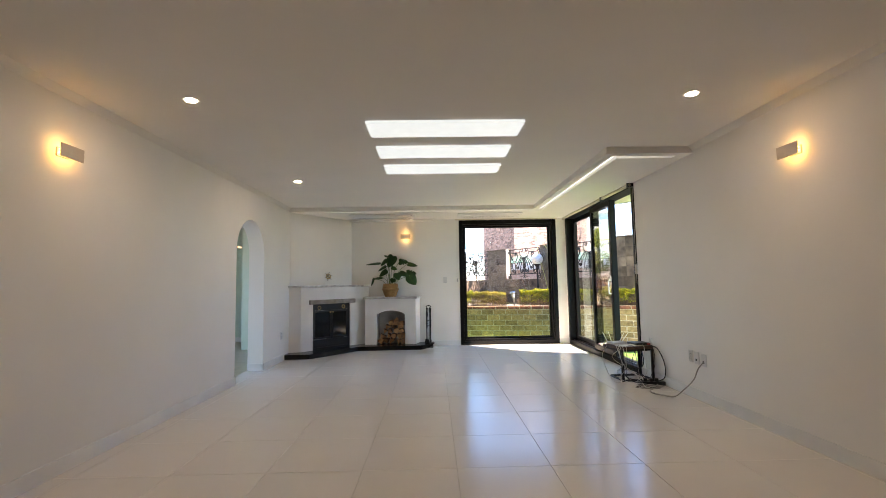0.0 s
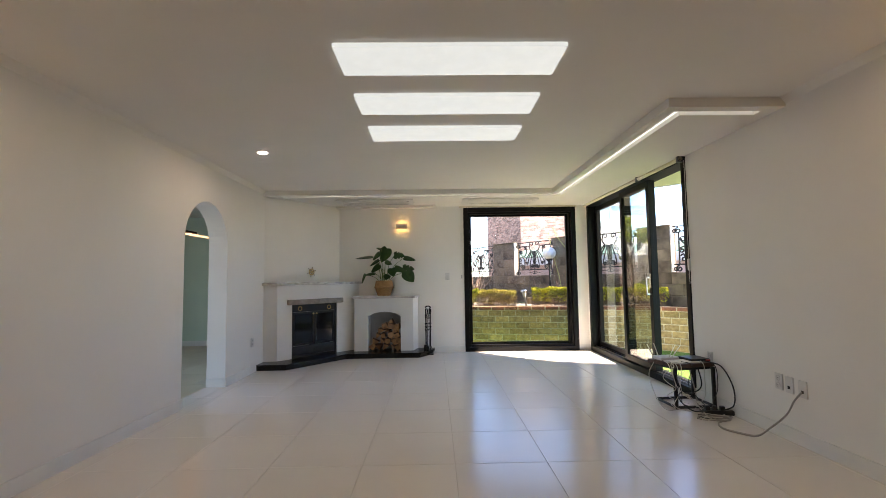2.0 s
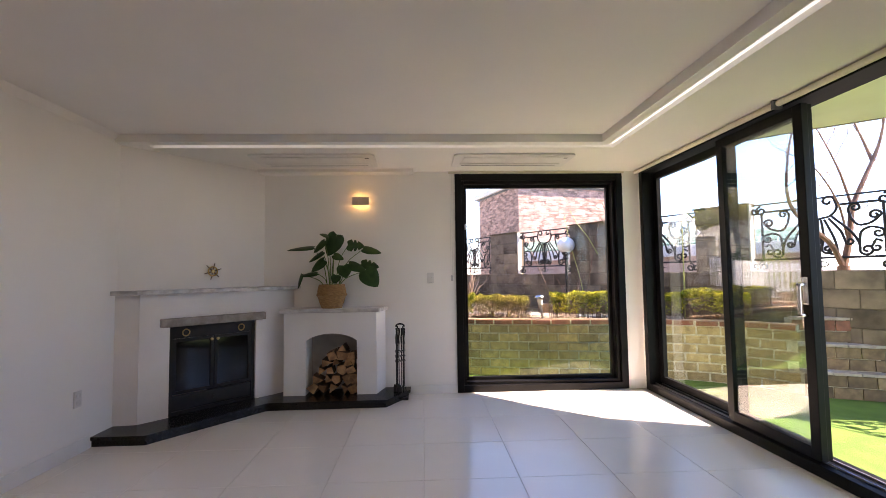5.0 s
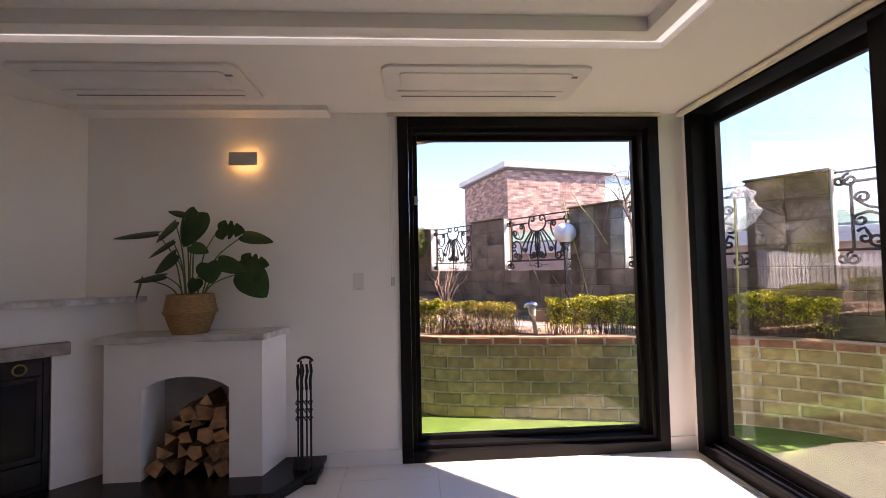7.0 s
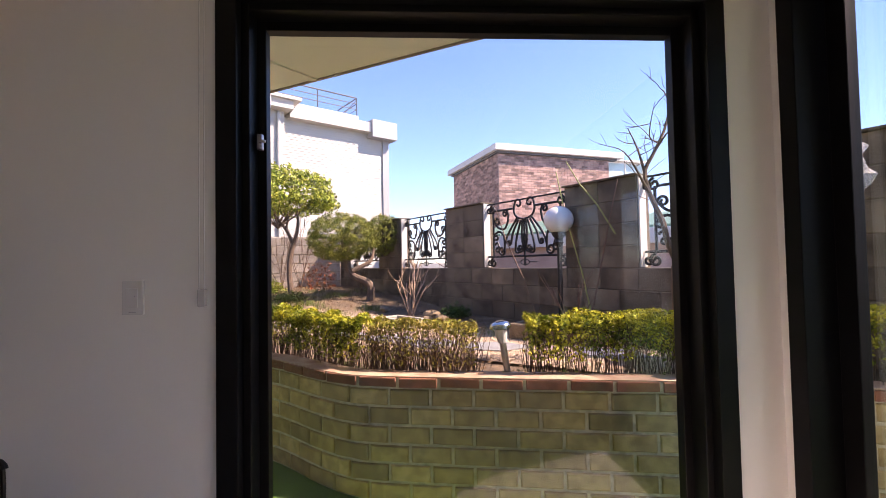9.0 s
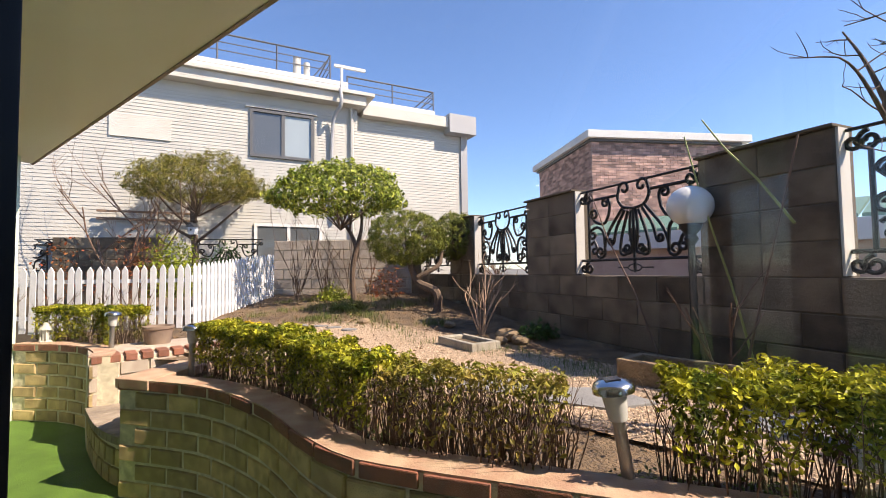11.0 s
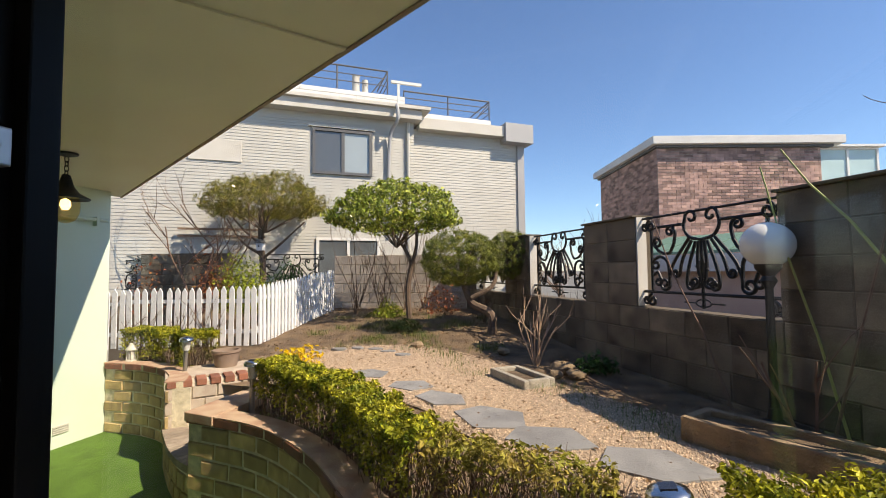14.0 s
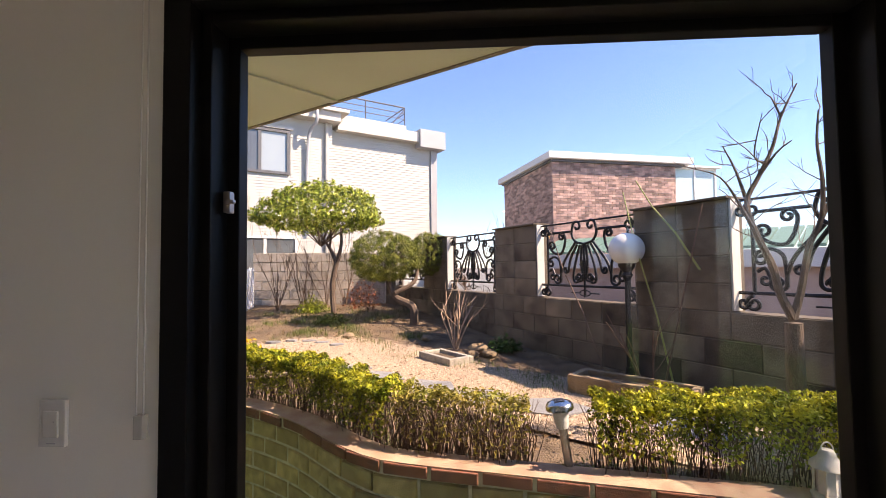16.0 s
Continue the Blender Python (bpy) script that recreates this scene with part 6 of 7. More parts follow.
def grow(g, p, d, length, r, depth, rng, bend=0.35, split=(2, 3), ends=None, lift=0.12, wide=0.42):
    """A limb that bends as it runs and divides into thinner ones."""
    pts, q, v = [p], Vector(p), Vector(d).normalized()
    steps = 5
    for _ in range(steps):
        v = (v + Vector((rng.normal(0, bend), rng.normal(0, bend), rng.normal(0, bend) * 0.6 + lift)) * 0.35).normalized()
        q = q + v * (length / steps)
        pts.append(q.copy())
    g.tube(pts, r, 6 if r > 0.012 else 4, r * 0.62)
    if depth == 0:
        if ends is not None:
            ends.append(q.copy())
        return
    for _ in range(rng.integers(split[0], split[1] + 1)):
        k = rng.integers(2, steps + 1)
        w = (v + Vector((rng.normal(0, wide), rng.normal(0, wide), rng.normal(0, 0.2) + 0.12))).normalized()
        grow(g, pts[k], w, length * rng.uniform(0.55, 0.8), r * 0.55, depth - 1, rng, bend, split, ends, lift, wide)


def bare_tree(name, label, base, lean, height, r, seed, forks=3, depth=3, category="tree", split=(2, 3), mat=None, wide=0.42):
    rng = np.random.default_rng(seed)
    t = thing(name, label, category, tuple(base))
    g = Geo()
    for k in range(forks):
        d = Vector(lean[k % len(lean)])
        grow(g, Vector((0, 0, -0.06)), d, height * 0.45, r, depth, rng, 0.24, split, None, 0.12, wide)
    raw_part("branches", g, mat or BARE_BRANCH, t)
    return t


def topiary(name, label, base, limbs, crowns, leafmat, leaves, r, seed, size=0.02, low=0.5, aspect=0.5, rough=1.0, whorl=1):
    """Trunk limbs to given points, and crowns of leaves: (centre, radius x, radius z)."""
    rng = np.random.default_rng(seed)
    t = thing(name, label, "tree", tuple(base))
    g = Geo()
    for pts, r0, r1 in limbs:
        g.tube(smooth_curve(pts, 0.06), r0, 8, r1)
    part("trunk", g, BARK, t, "rough brown bark", smooth=True)
    g = Geo()
    for c, rx, rz in crowns:
        for _ in range(16):
            a, u = rng.uniform(0, 6.283), rng.uniform(0.35, 0.9)
            e = Vector(c) + Vector((rx * u * math.cos(a), rx * u * math.sin(a), rz * rng.uniform(-0.1, 0.6)))
            s = Vector(c) + Vector((0, 0, -rz * 0.75))
            g.tube([s, s.lerp(e, 0.5) + Vector((0, 0, rng.normal(0, 0.04))), e], r * 0.28, 4, r * 0.08)
    raw_part("branches", g, BARK, t)
    for i, (c, rx, rz) in enumerate(crowns):
        n = leaves if i == 0 else int(leaves * (rx / crowns[0][1]) ** 2)
        P, N = [], []
        while len(P) < n:
            d = rng.normal(0, 1, 3)
            d /= np.linalg.norm(d)
            if low < 0.9 and d[2] < -0.25 and rng.uniform() < 0.75:
                continue
            lump = 1 + 0.22 * rough * noise.noise(Vector(d * 2.6) + Vector((seed, i, 0))) + 0.12 * rough * noise.noise(Vector(d * 7) + Vector((seed, i, 5)))
            gap = noise.noise(Vector(d * 5) + Vector((i, seed, 9)))
            if gap < (-0.34 if whorl == 1 else -0.24):
                continue
            rad = lump * (1 - abs(rng.normal(0, 0.13)))
            q = np.array((c[0] + d[0] * rx * rad, c[1] + d[1] * rx * rad, c[2] + d[2] * rz * rad * (low if d[2] < 0 else 1.0)))
            for _ in range(whorl):
                e = rng.normal(0, 1, 3) if whorl > 1 else np.zeros(3)
                P.append(tuple(q + e * size * 0.75))
                N.append(d + e * 0.35)
        raw_part("crown", leaf_cloud(P, N, size, seed + i, 0.7, aspect), leafmat, t, "dense small clipped leaves")


gz = ground_z(-1.16, 16.2)
topiary("topiary_tree", "clipped green topiary tree with a rounded crown", (-1.16, 16.2, gz), [
    ([(0, 0, -0.1), (-0.03, 0, 0.5), (0.05, 0, 0.95)], 0.055, 0.045), ([(0.05, 0, 0.9), (-0.10, 0.05, 1.2), (-0.35, 0.0, 1.55)], 0.04, 0.02), ([(0.05, 0, 0.9), (0.15, -0.05, 1.25), (0.1, 0.1, 1.6)], 0.04, 0.02),
    ([(-0.1, 0.05, 1.2), (-0.05, 0, 1.45), (-0.12, 0.05, 1.7)], 0.025, 0.012)],
    [((-0.24, 0.0, 1.72), 1.16, 0.66)], BRIGHT_LEAF, 10500, 0.05, 81, 0.036, 0.35, 0.52, 0.8, 6)
gz = ground_z(0.43, 15.2)
topiary("topiary_tree", "low topiary tree with a leaning trunk and two round crowns", (0.43, 15.2, gz), [
    ([(0, 0, -0.1), (0.0, 0.0, 0.25), (-0.30, 0.08, 0.42), (-0.45, 0.15, 0.75)], 0.07, 0.045), ([(-0.30, 0.05, 0.48), (0.0, 0.15, 0.65), (0.05, 0.3, 0.9)], 0.04, 0.025)],
    [((-0.47, 0.17, 1.06), 0.60, 0.43), ((0.22, 0.62, 1.12), 0.37, 0.39)], TOPIARY_LEAF, 21000, 0.05, 82, 0.020, low=0.95, aspect=0.3, rough=0.6, whorl=9)
gz = 0.75
topiary("topiary_tree", "flat-topped olive green pine with bare lower limbs", (-4.8, 17.0, gz), [
    ([(0, 0, -0.1), (0.04, 0, 0.9), (-0.02, 0, 1.7), (0.0, 0, 2.3)], 0.08, 0.05), ([(0.0, 0, 1.2), (0.5, 0, 1.55), (1.0, 0.1, 2.0)], 0.035, 0.015), ([(0.0, 0, 1.3), (-0.5, 0, 1.6), (-1.0, 0.1, 2.15)], 0.035, 0.015),
    ([(0.0, 0, 1.5), (-0.3, -0.3, 1.9), (-0.5, -0.5, 2.3)], 0.03, 0.012), ([(0.0, 0, 1.6), (0.3, -0.3, 1.9), (0.6, -0.4, 2.3)], 0.03, 0.012)],
    [((0.10, 0.0, 2.30), 1.26, 0.70)], PINE_LEAF, 15000, 0.06, 83, 0.042, 0.3, 0.2, 1.2, 5)
h = thing("bird_house", "small white bird house on the pine trunk", "bird house", (-4.75, 16.9, 2.14))
part("box", Geo().box(-0.07, 0.07, -0.06, 0.06, 0.0, 0.16), PICKET, h, bevel=0.004)
part("roof", Geo().prism([(-0.10, 0.15), (0.0, 0.24), (0.10, 0.15)], -0.09, 0.09, Matrix(((1, 0, 0, 0), (0, 0, 1, 0), (0, 1, 0, 0), (0, 0, 0, 1)))), DARK_GREY, h)
part("entrance", Geo().lathe([(0.02, 0.0), (0.02, 0.004), (0, 0.004)], (0, -0.061, 0.09), 12, pose(0, 0, 0, 90)), IRON, h, "dark round entrance hole")

bare_tree("bare_tree", "leafless grey-brown tree behind the picket fence", (-5.7, 16.2, 0.7), [(-0.45, 0, 1), (0.1, 0.1, 1), (0.65, -0.1, 0.8)], 3.5, 0.034, 91, 3, 4, split=(2, 3), wide=0.55)
def forked_tree():
    """A short trunk that divides into two limbs, with bent side branches and fine twigs."""
    rng = np.random.default_rng(96)
    t = thing("bare_tree", "leafless forked garden tree before the fence wall", "tree", (3.17, 10.75, 0))
    zb = ground_z(3.17, 10.75)
    limbs = [
        ([(0, 0, zb - 0.05), (0.0, 0, zb + 0.25)] + [(0.00, 0.00, 1.34)], 0.055, 0.045),
        ([(0.00, 0.00, 1.34), (-0.07, 0.00, 1.50), (-0.09, 0.02, 1.65), (-0.17, 0.04, 1.86), (-0.20, 0.05, 2.03), (-0.12, 0.06, 2.18), (-0.02, 0.08, 2.36), (0.05, 0.10, 2.55), (0.17, 0.12, 2.77)], 0.034, 0.006),
        ([(0.00, 0.00, 1.34), (0.04, -0.02, 1.52), (0.07, -0.05, 1.76), (0.12, -0.08, 1.91), (0.12, -0.10, 2.12), (0.10, -0.10, 2.33), (0.12, -0.10, 2.55)], 0.030, 0.007),
        ([(-0.17, 0.04, 1.86), (-0.37, -0.05, 2.12), (-0.50, -0.10, 2.19)], 0.017, 0.005), ([(-0.20, 0.05, 2.03), (-0.22, 0.12, 2.24), (-0.26, 0.20, 2.44)], 0.016, 0.005), ([(-0.12, 0.06, 2.18), (-0.04, 0.00, 2.32), (0.04, -0.06, 2.39)], 0.014, 0.005),
        ([(0.05, 0.10, 2.55), (0.03, 0.15, 2.69), (0.01, 0.18, 2.73)], 0.010, 0.004), ([(-0.09, 0.06, 2.26), (-0.21, -0.05, 2.29), (-0.19, -0.12, 2.55)], 0.009, 0.003), ([(0.12, -0.08, 1.91), (0.21, -0.10, 2.12), (0.29, -0.10, 2.41)], 0.018, 0.005)]
    part("trunk", Geo().tube(smooth_curve(limbs[0][0], 0.05), 0.055, 10, 0.045), BARK, t, "rough grey-brown bark", smooth=True)
    g = Geo()
    for pts, r0, r1 in limbs[1:]:
        c = smooth_curve(pts, 0.05)
        g.tube(c, r0 * 0.75, 7, r1 * 0.7)
        for k in range(max(len(c) // 3, 2), len(c), 2):
            d = Vector((rng.normal(0, 0.8), rng.normal(0, 0.5), rng.uniform(0.1, 1.0))).normalized()
            grow(g, Vector(c[k]), d, rng.uniform(0.08, 0.2), 0.0035, 1, rng, 0.4, (2, 3), None, 0.05, 0.5)
    raw_part("branches", g, BARK, t)


forked_tree()



def step_tree():
    """A short trunk with a long low limb and an upright one that divides high up."""
    rng = np.random.default_rng(93)
    t = thing("bare_tree", "leafless forked tree with reddish bark by the steps", "tree", (4.93, 9.12, 0.66))
    part("trunk", Geo().tube(smooth_curve([(0, 0, -0.1), (0.02, 0, 0.3), (0.05, 0, 0.68)], 0.06), 0.075, 10, 0.06), RED_BARK, t, "rough reddish bark", smooth=True)
    g = Geo()
    for pts, r0, r1 in (
            ([(0.05, 0, 0.66), (-0.10, 0, 0.95), (-0.38, 0.05, 1.22), (-0.50, 0.08, 1.50), (-0.46, 0.1, 1.95), (-0.36, 0.1, 2.4)], 0.045, 0.012), ([(0.05, 0, 0.66), (0.14, 0, 1.0), (0.20, 0, 1.35), (0.33, 0, 1.62), (0.48, 0, 1.90)], 0.052, 0.03),
            ([(0.48, 0, 1.90), (0.42, 0.05, 2.2), (0.30, 0.1, 2.6)], 0.026, 0.008), ([(0.48, 0, 1.90), (0.56, -0.05, 2.2), (0.62, -0.1, 2.7)], 0.028, 0.008), ([(0.20, 0, 1.35), (0.08, 0, 1.75), (-0.02, 0.05, 2.1), (-0.18, 0.1, 2.5)], 0.022, 0.007),
            ([(0.12, 0, 1.0), (-0.02, -0.05, 1.4), (-0.28, -0.1, 1.75), (-0.6, -0.1, 2.05)], 0.02, 0.006)):
        c = smooth_curve(pts, 0.06)
        g.tube(c, r0 * 0.72, 7, r1 * 0.72)
        for k in range(len(c) // 2, len(c), 3):
            d = Vector((rng.normal(0, 0.8), rng.normal(0, 0.5), rng.uniform(0.2, 1.0))).normalized()
            grow(g, Vector(c[k]), d, rng.uniform(0.15, 0.4), 0.006, 2, rng, 0.35, (2, 3), None, 0.08, 0.5)
    raw_part("branches", g, RED_BARK, t)


RED_BARK = material("reddish_bark", (0.27, 0.15, 0.095), 0.85, color2=(0.16, 0.085, 0.055), scale=18, fine=80, bump=0.6, depth=0.008, stretch=(1, 1, 0.4))
step_tree()

bare_tree("bare_shrub", "bare pale many-stemmed shrub in the flower bed", (1.15, 13.7, ground_z(1.15, 13.7)), [(-0.35, 0, 1), (0.3, 0.1, 1), (0.05, -0.2, 1), (-0.15, 0.2, 1), (0.45, -0.1, 0.9)], 1.15, 0.010, 94, 9, 2, "shrub", (1, 2), material("pale_branch", (0.42, 0.29, 0.20), 0.8, scale=20))
for i, (x, y, hh) in enumerate(((-2.4, 16.6, 0.95), (-1.9, 16.9, 0.9), (-2.9, 14.4, 0.8), (-3.6, 13.75, 0.8), (-4.1, 13.5, 0.75), (0.2, 16.0, 0.7), (-2.7, 17.3, 2.5), (-2.2, 17.35, 2.5), (-1.7, 17.4, 2.5), (-1.3, 17.45, 2.5), (-4.6, 13.35, 0.8), (-3.2, 13.85, 0.9))):
    bare_tree("bare_shrub", "small leafless brown shrub", (x, y, ground_z(x, y)), [(-0.3, 0, 1), (0.3, 0.1, 1), (0.0, -0.2, 1), (0.1, 0.3, 1)], hh, 0.009, 100 + i, 5, 2, "shrub", (2, 2), TWIG)
bare_tree("bare_shrub", "thin bare rose stems before the fence wall", (2.75, 11.75, G0), [(-0.25, 0, 1), (0.25, 0.0, 1)], 1.3, 0.01, 120, 2, 1, "shrub")


def leafy_shrub(label, base, rx, rz, n, mat, seed, size=0.03):
    rng = np.random.default_rng(seed)
    s = thing("shrub", label, "shrub", tuple(base))
    P, N = [], []
    for _ in range(n):
        d = rng.normal(0, 1, 3)
        d /= np.linalg.norm(d)
        d[2] = abs(d[2])
        u = rng.uniform(0.4, 1.05) * (1 + 0.35 * noise.noise(Vector(d * 3) + Vector((seed, 0, 0))))
        P.append((d[0] * rx * u, d[1] * rx * u * 0.7, d[2] * rz * u))
        N.append(d)
    raw_part("leaves", leaf_cloud(P, N, size, seed), mat, s)


RED_LEAF = foliage_material("red_shrub_leaf", (0.30, 0.07, 0.035), (0.20, 0.10, 0.03), 0.4)
LIME_LEAF = foliage_material("lime_shrub_leaf", (0.32, 0.33, 0.03), (0.18, 0.24, 0.03), 0.4)
DEEP_LEAF = foliage_material("deep_green_leaf", (0.03, 0.085, 0.02), (0.06, 0.12, 0.03), 0.4, 0.35)
FLOWER = foliage_material("yellow_flower", (0.75, 0.52, 0.02), (0.7, 0.45, 0.02), 0.2)
for i, (label, x, y, z, rx, rz, n, mat) in enumerate((
        ("lime and yellow leaved shrub behind the picket fence", -3.87, 15.3, 1.0, 0.55, 0.95, 2200, LIME_LEAF), ("red leaved shrub behind the picket fence", -4.4, 15.2, 1.0, 0.45, 1.05, 500, RED_LEAF),
        ("dark green glossy shrub behind the picket fence", -3.5, 16.1, 0.95, 0.5, 1.0, 1800, DEEP_LEAF), ("sparse orange-brown shrub behind the picket fence", -5.1, 14.6, 1.0, 0.5, 1.1, 220, RED_LEAF),
        ("red-brown shrub at the end of the block wall", -0.75, 16.6, 0.9, 0.4, 0.6, 300, RED_LEAF), ("low dry yellow-green shrub by the block wall", -1.6, 16.3, 0.85, 0.3, 0.3, 500, LIME_LEAF),
        ("dark green low plant before the fence wall", 1.75, 13.55, 0.64, 0.22, 0.18, 320, DEEP_LEAF), ("dark green low plant before the fence wall", 3.3, 11.2, 0.62, 0.35, 0.2, 400, DEEP_LEAF),
        ("yellow daffodils flowering at the end of the hedge", -1.5, 13.38, 0.62, 0.34, 0.2, 260, FLOWER), ("low dry yellow-green plant in the bed", -0.9, 15.2, 0.8, 0.3, 0.14, 320, GRASS_LEAF))):
    leafy_shrub(label, (x, y, z), rx, rz, n, mat, 140 + i)


def tufts():
    rng = np.random.default_rng(160)
    t = thing("grass_tufts", "low green and yellowish tufts along the bed", "grass", kind="stuff")
    g = Geo()
    spots = [(0.55, 13.2), (0.35, 13.5), (0.1, 13.9), (1.55, 12.6), (1.75, 12.4), (1.85, 12.1), (2.05, 12.15), (1.4, 12.9), (-0.4, 14.6), (-0.7, 14.9), (-1.1, 15.2), (-1.5, 15.4), (-0.2, 14.3), (-0.3, 15.5), (2.0, 11.9), (-1.9, 15.2), (-0.9, 14.4), (2.2, 11.95), (1.95, 12.25), (1.2, 12.75), (0.85, 13.3), (0.2, 13.75), (-0.1, 13.95), (-0.5, 14.1)] + [(rng.uniform(-2.4, 0.6), rng.uniform(14.0, 16.6)) for _ in range(22)]
    for x, y in spots:
        for _ in range(90):
            px, py = x + rng.normal(0, 0.11), y + rng.normal(0, 0.09)
            z = ground_z(px, py) - 0.02
            h, a = rng.uniform(0.04, 0.11), rng.uniform(0, 6.28)
            dx, dy = math.cos(a) * 0.03, math.sin(a) * 0.03
            g.add([(px - dy * 0.12, py + dx * 0.12, z), (px + dy * 0.12, py - dx * 0.12, z), (px + dx, py + dy, z + h)], [(0, 1, 2)])
    raw_part("blades", g, GRASS_LEAF, t)
    f = thing("fallen_leaves", "dry brown leaves scattered on the soil", "leaves", kind="stuff")
    P, N = [], []
    while len(P) < 5200:
        x, y = rng.uniform(-3.2, 3.6), rng.uniform(10.6, 18)
        if (P1 - Vector((x, y, 0))).dot(N_FENCE) < 0.15 or (y < 11.6 and x < 0.4) or (y < 12.75 and x < -0.95):
            continue
        P.append((x, y, ground_z(x, y) + rng.uniform(0.0, 0.025)))
        N.append((0, 0, 1))
    raw_part("leaves", leaf_cloud(P, N, 0.017, 161, 0.35, 0.6), DRY_LEAF, f)


N_FENCE = N.copy()
tufts()
bare_tree("bare_tree", "distant leafless tree between the houses", (1.9, 25.5, -1.4), [(-0.15, 0, 1), (0.25, 0, 1)], 4.4, 0.07, 97, 2, 4, split=(2, 4), wide=0.6)


# ---- path, stones, troughs ----
PATHLINE = smooth_curve([(3.9, 10.35, 0), (3.0, 10.95, 0), (2.1, 11.55, 0), (1.4, 12.05, 0), (0.75, 12.65, 0), (0.1, 13.15, 0), (-0.6, 13.35, 0), (-1.2, 13.0, 0), (-1.45, 12.5, 0)], 0.05)


def build_path():
    g = Geo()
    rows = []
    for i, p in enumerate(PATHLINE):
        d = (PATHLINE[min(i + 1, len(PATHLINE) - 1)] - PATHLINE[max(i - 1, 0)]).normalized()
        n = Vector((-d.y, d.x, 0))
        w = 0.66 + 0.30 * max(0.0, min(1.0, (0.9 - p.x) / 1.6)) + 0.05 * noise.noise(Vector((p.x * 2, p.y * 2, 1)))
        rows.append([p + n * (w * k / 4) for k in range(-4, 5)])
    v = [(q.x, q.y, ground_z(q.x, q.y) + 0.014 - (0.02 if k in (0, 8) else 0)) for r in rows for k, q in enumerate(r)]
    f = [(i * 9 + k, (i + 1) * 9 + k, (i + 1) * 9 + k + 1, i * 9 + k + 1) for i in range(len(rows) - 1) for k in range(8)]
    path = structure("path_gravel", g.add(v, f), GRAVEL, "pinkish beige gravel path through the garden", "path", smooth=True)
    rng = np.random.default_rng(170)
    lens = path_lengths(PATHLINE)
    g = Geo()
    oct_f = [(0, 2, 4), (2, 1, 4), (1, 3, 4), (3, 0, 4), (2, 0, 5), (1, 2, 5), (3, 1, 5), (0, 3, 5)]
    for _ in range(27000):
        p, d = at_length(PATHLINE, lens, rng.uniform(0, lens[-1]))
        n = Vector((-d.y, d.x, 0))
        q = p + n * (rng.uniform(-1, 1) * (0.67 + 0.30 * max(0.0, min(1.0, (0.9 - p.x) / 1.6))))
        r = rng.uniform(0.005, 0.011)
        a = rng.uniform(0, 3.14)
        ca, sa = math.cos(a) * r, math.sin(a) * r
        z = ground_z(q.x, q.y) + 0.016
        g.add([(q.x - ca, q.y - sa, z), (q.x + ca, q.y + sa, z + 0.003), (q.x + sa * 0.8, q.y - ca * 0.8, z), (q.x - sa * 0.8, q.y + ca * 0.8, z), (q.x, q.y, z + r * 0.7), (q.x, q.y, z - r * 0.5)], oct_f)
    raw_part("pebbles", g, PEBBLE, path)
    rnd = random.Random(9)
    for i, (x, y, r) in enumerate(((-0.44, 13.00, 0.20), (0.10, 12.64, 0.21), (0.49, 12.30, 0.23), (0.93, 11.96, 0.27), (1.33, 11.63, 0.27), (1.86, 11.39, 0.28), (2.75, 10.98, 0.26), (3.3, 10.62, 0.25))):
        n = 5
        poly = [(r * (1 + rnd.uniform(-0.18, 0.12)) * 1.15 * math.cos(2 * math.pi * k / n), r * (1 + rnd.uniform(-0.18, 0.12)) * 0.85 * math.sin(2 * math.pi * k / n)) for k in range(n)]
        s = tagged(part("stepping_stone", Geo().prism(poly, -0.02, 0.012, pose(0, 0, 0, 0, 0, rnd.uniform(-40, 10))), SLATE, None, "", 0.003), "flat grey slate stepping stone in the gravel", "stepping stone", "stepping stones")
        s.location = (x, y, ground_z(x, y) + 0.012 + 0.002 * (i % 3))
    for i in range(6):
        u = i / 5
        x, y = -1.5 + 1.1 * u, 13.75 + 0.25 * math.sin(u * 3)
        poly = [(0.10 * (1 + rnd.uniform(-0.3, 0.2)) * math.cos(2 * math.pi * k / 8), 0.06 * (1 + rnd.uniform(-0.3, 0.2)) * math.sin(2 * math.pi * k / 8)) for k in range(8)]
        s = tagged(part("edging_stone", Geo().prism(poly, -0.03, rnd.uniform(0.02, 0.04), pose(0, 0, 0, 0, 0, rnd.uniform(-30, 30))), SLATE, None, "", 0.012), "rough grey edging stone beside the path", "stone", "edging stones")
        s.location = (x, y, ground_z(x, y))


build_path()


def trough(label, at, along, length, width, height, mat):
    t = thing("stone_trough", label, "trough", at, rz=math.degrees(math.atan2(along[1], along[0])))
    w = 0.055
    g = Geo()
    g.box(-length / 2, length / 2, -width / 2, -width / 2 + w, -0.05, height).box(-length / 2, length / 2, width / 2 - w, width / 2, -0.05, height)
    g.box(-length / 2, -length / 2 + w, -width / 2 + w, width / 2 - w, -0.05, height).box(length / 2 - w, length / 2, -width / 2 + w, width / 2 - w, -0.05, height)
    part("basin", g, mat, t, bevel=0.012)
    part("soil", Geo().box(-length / 2 + w, length / 2 - w, -width / 2 + w, width / 2 - w, -0.05, height - 0.04), SOIL, t)


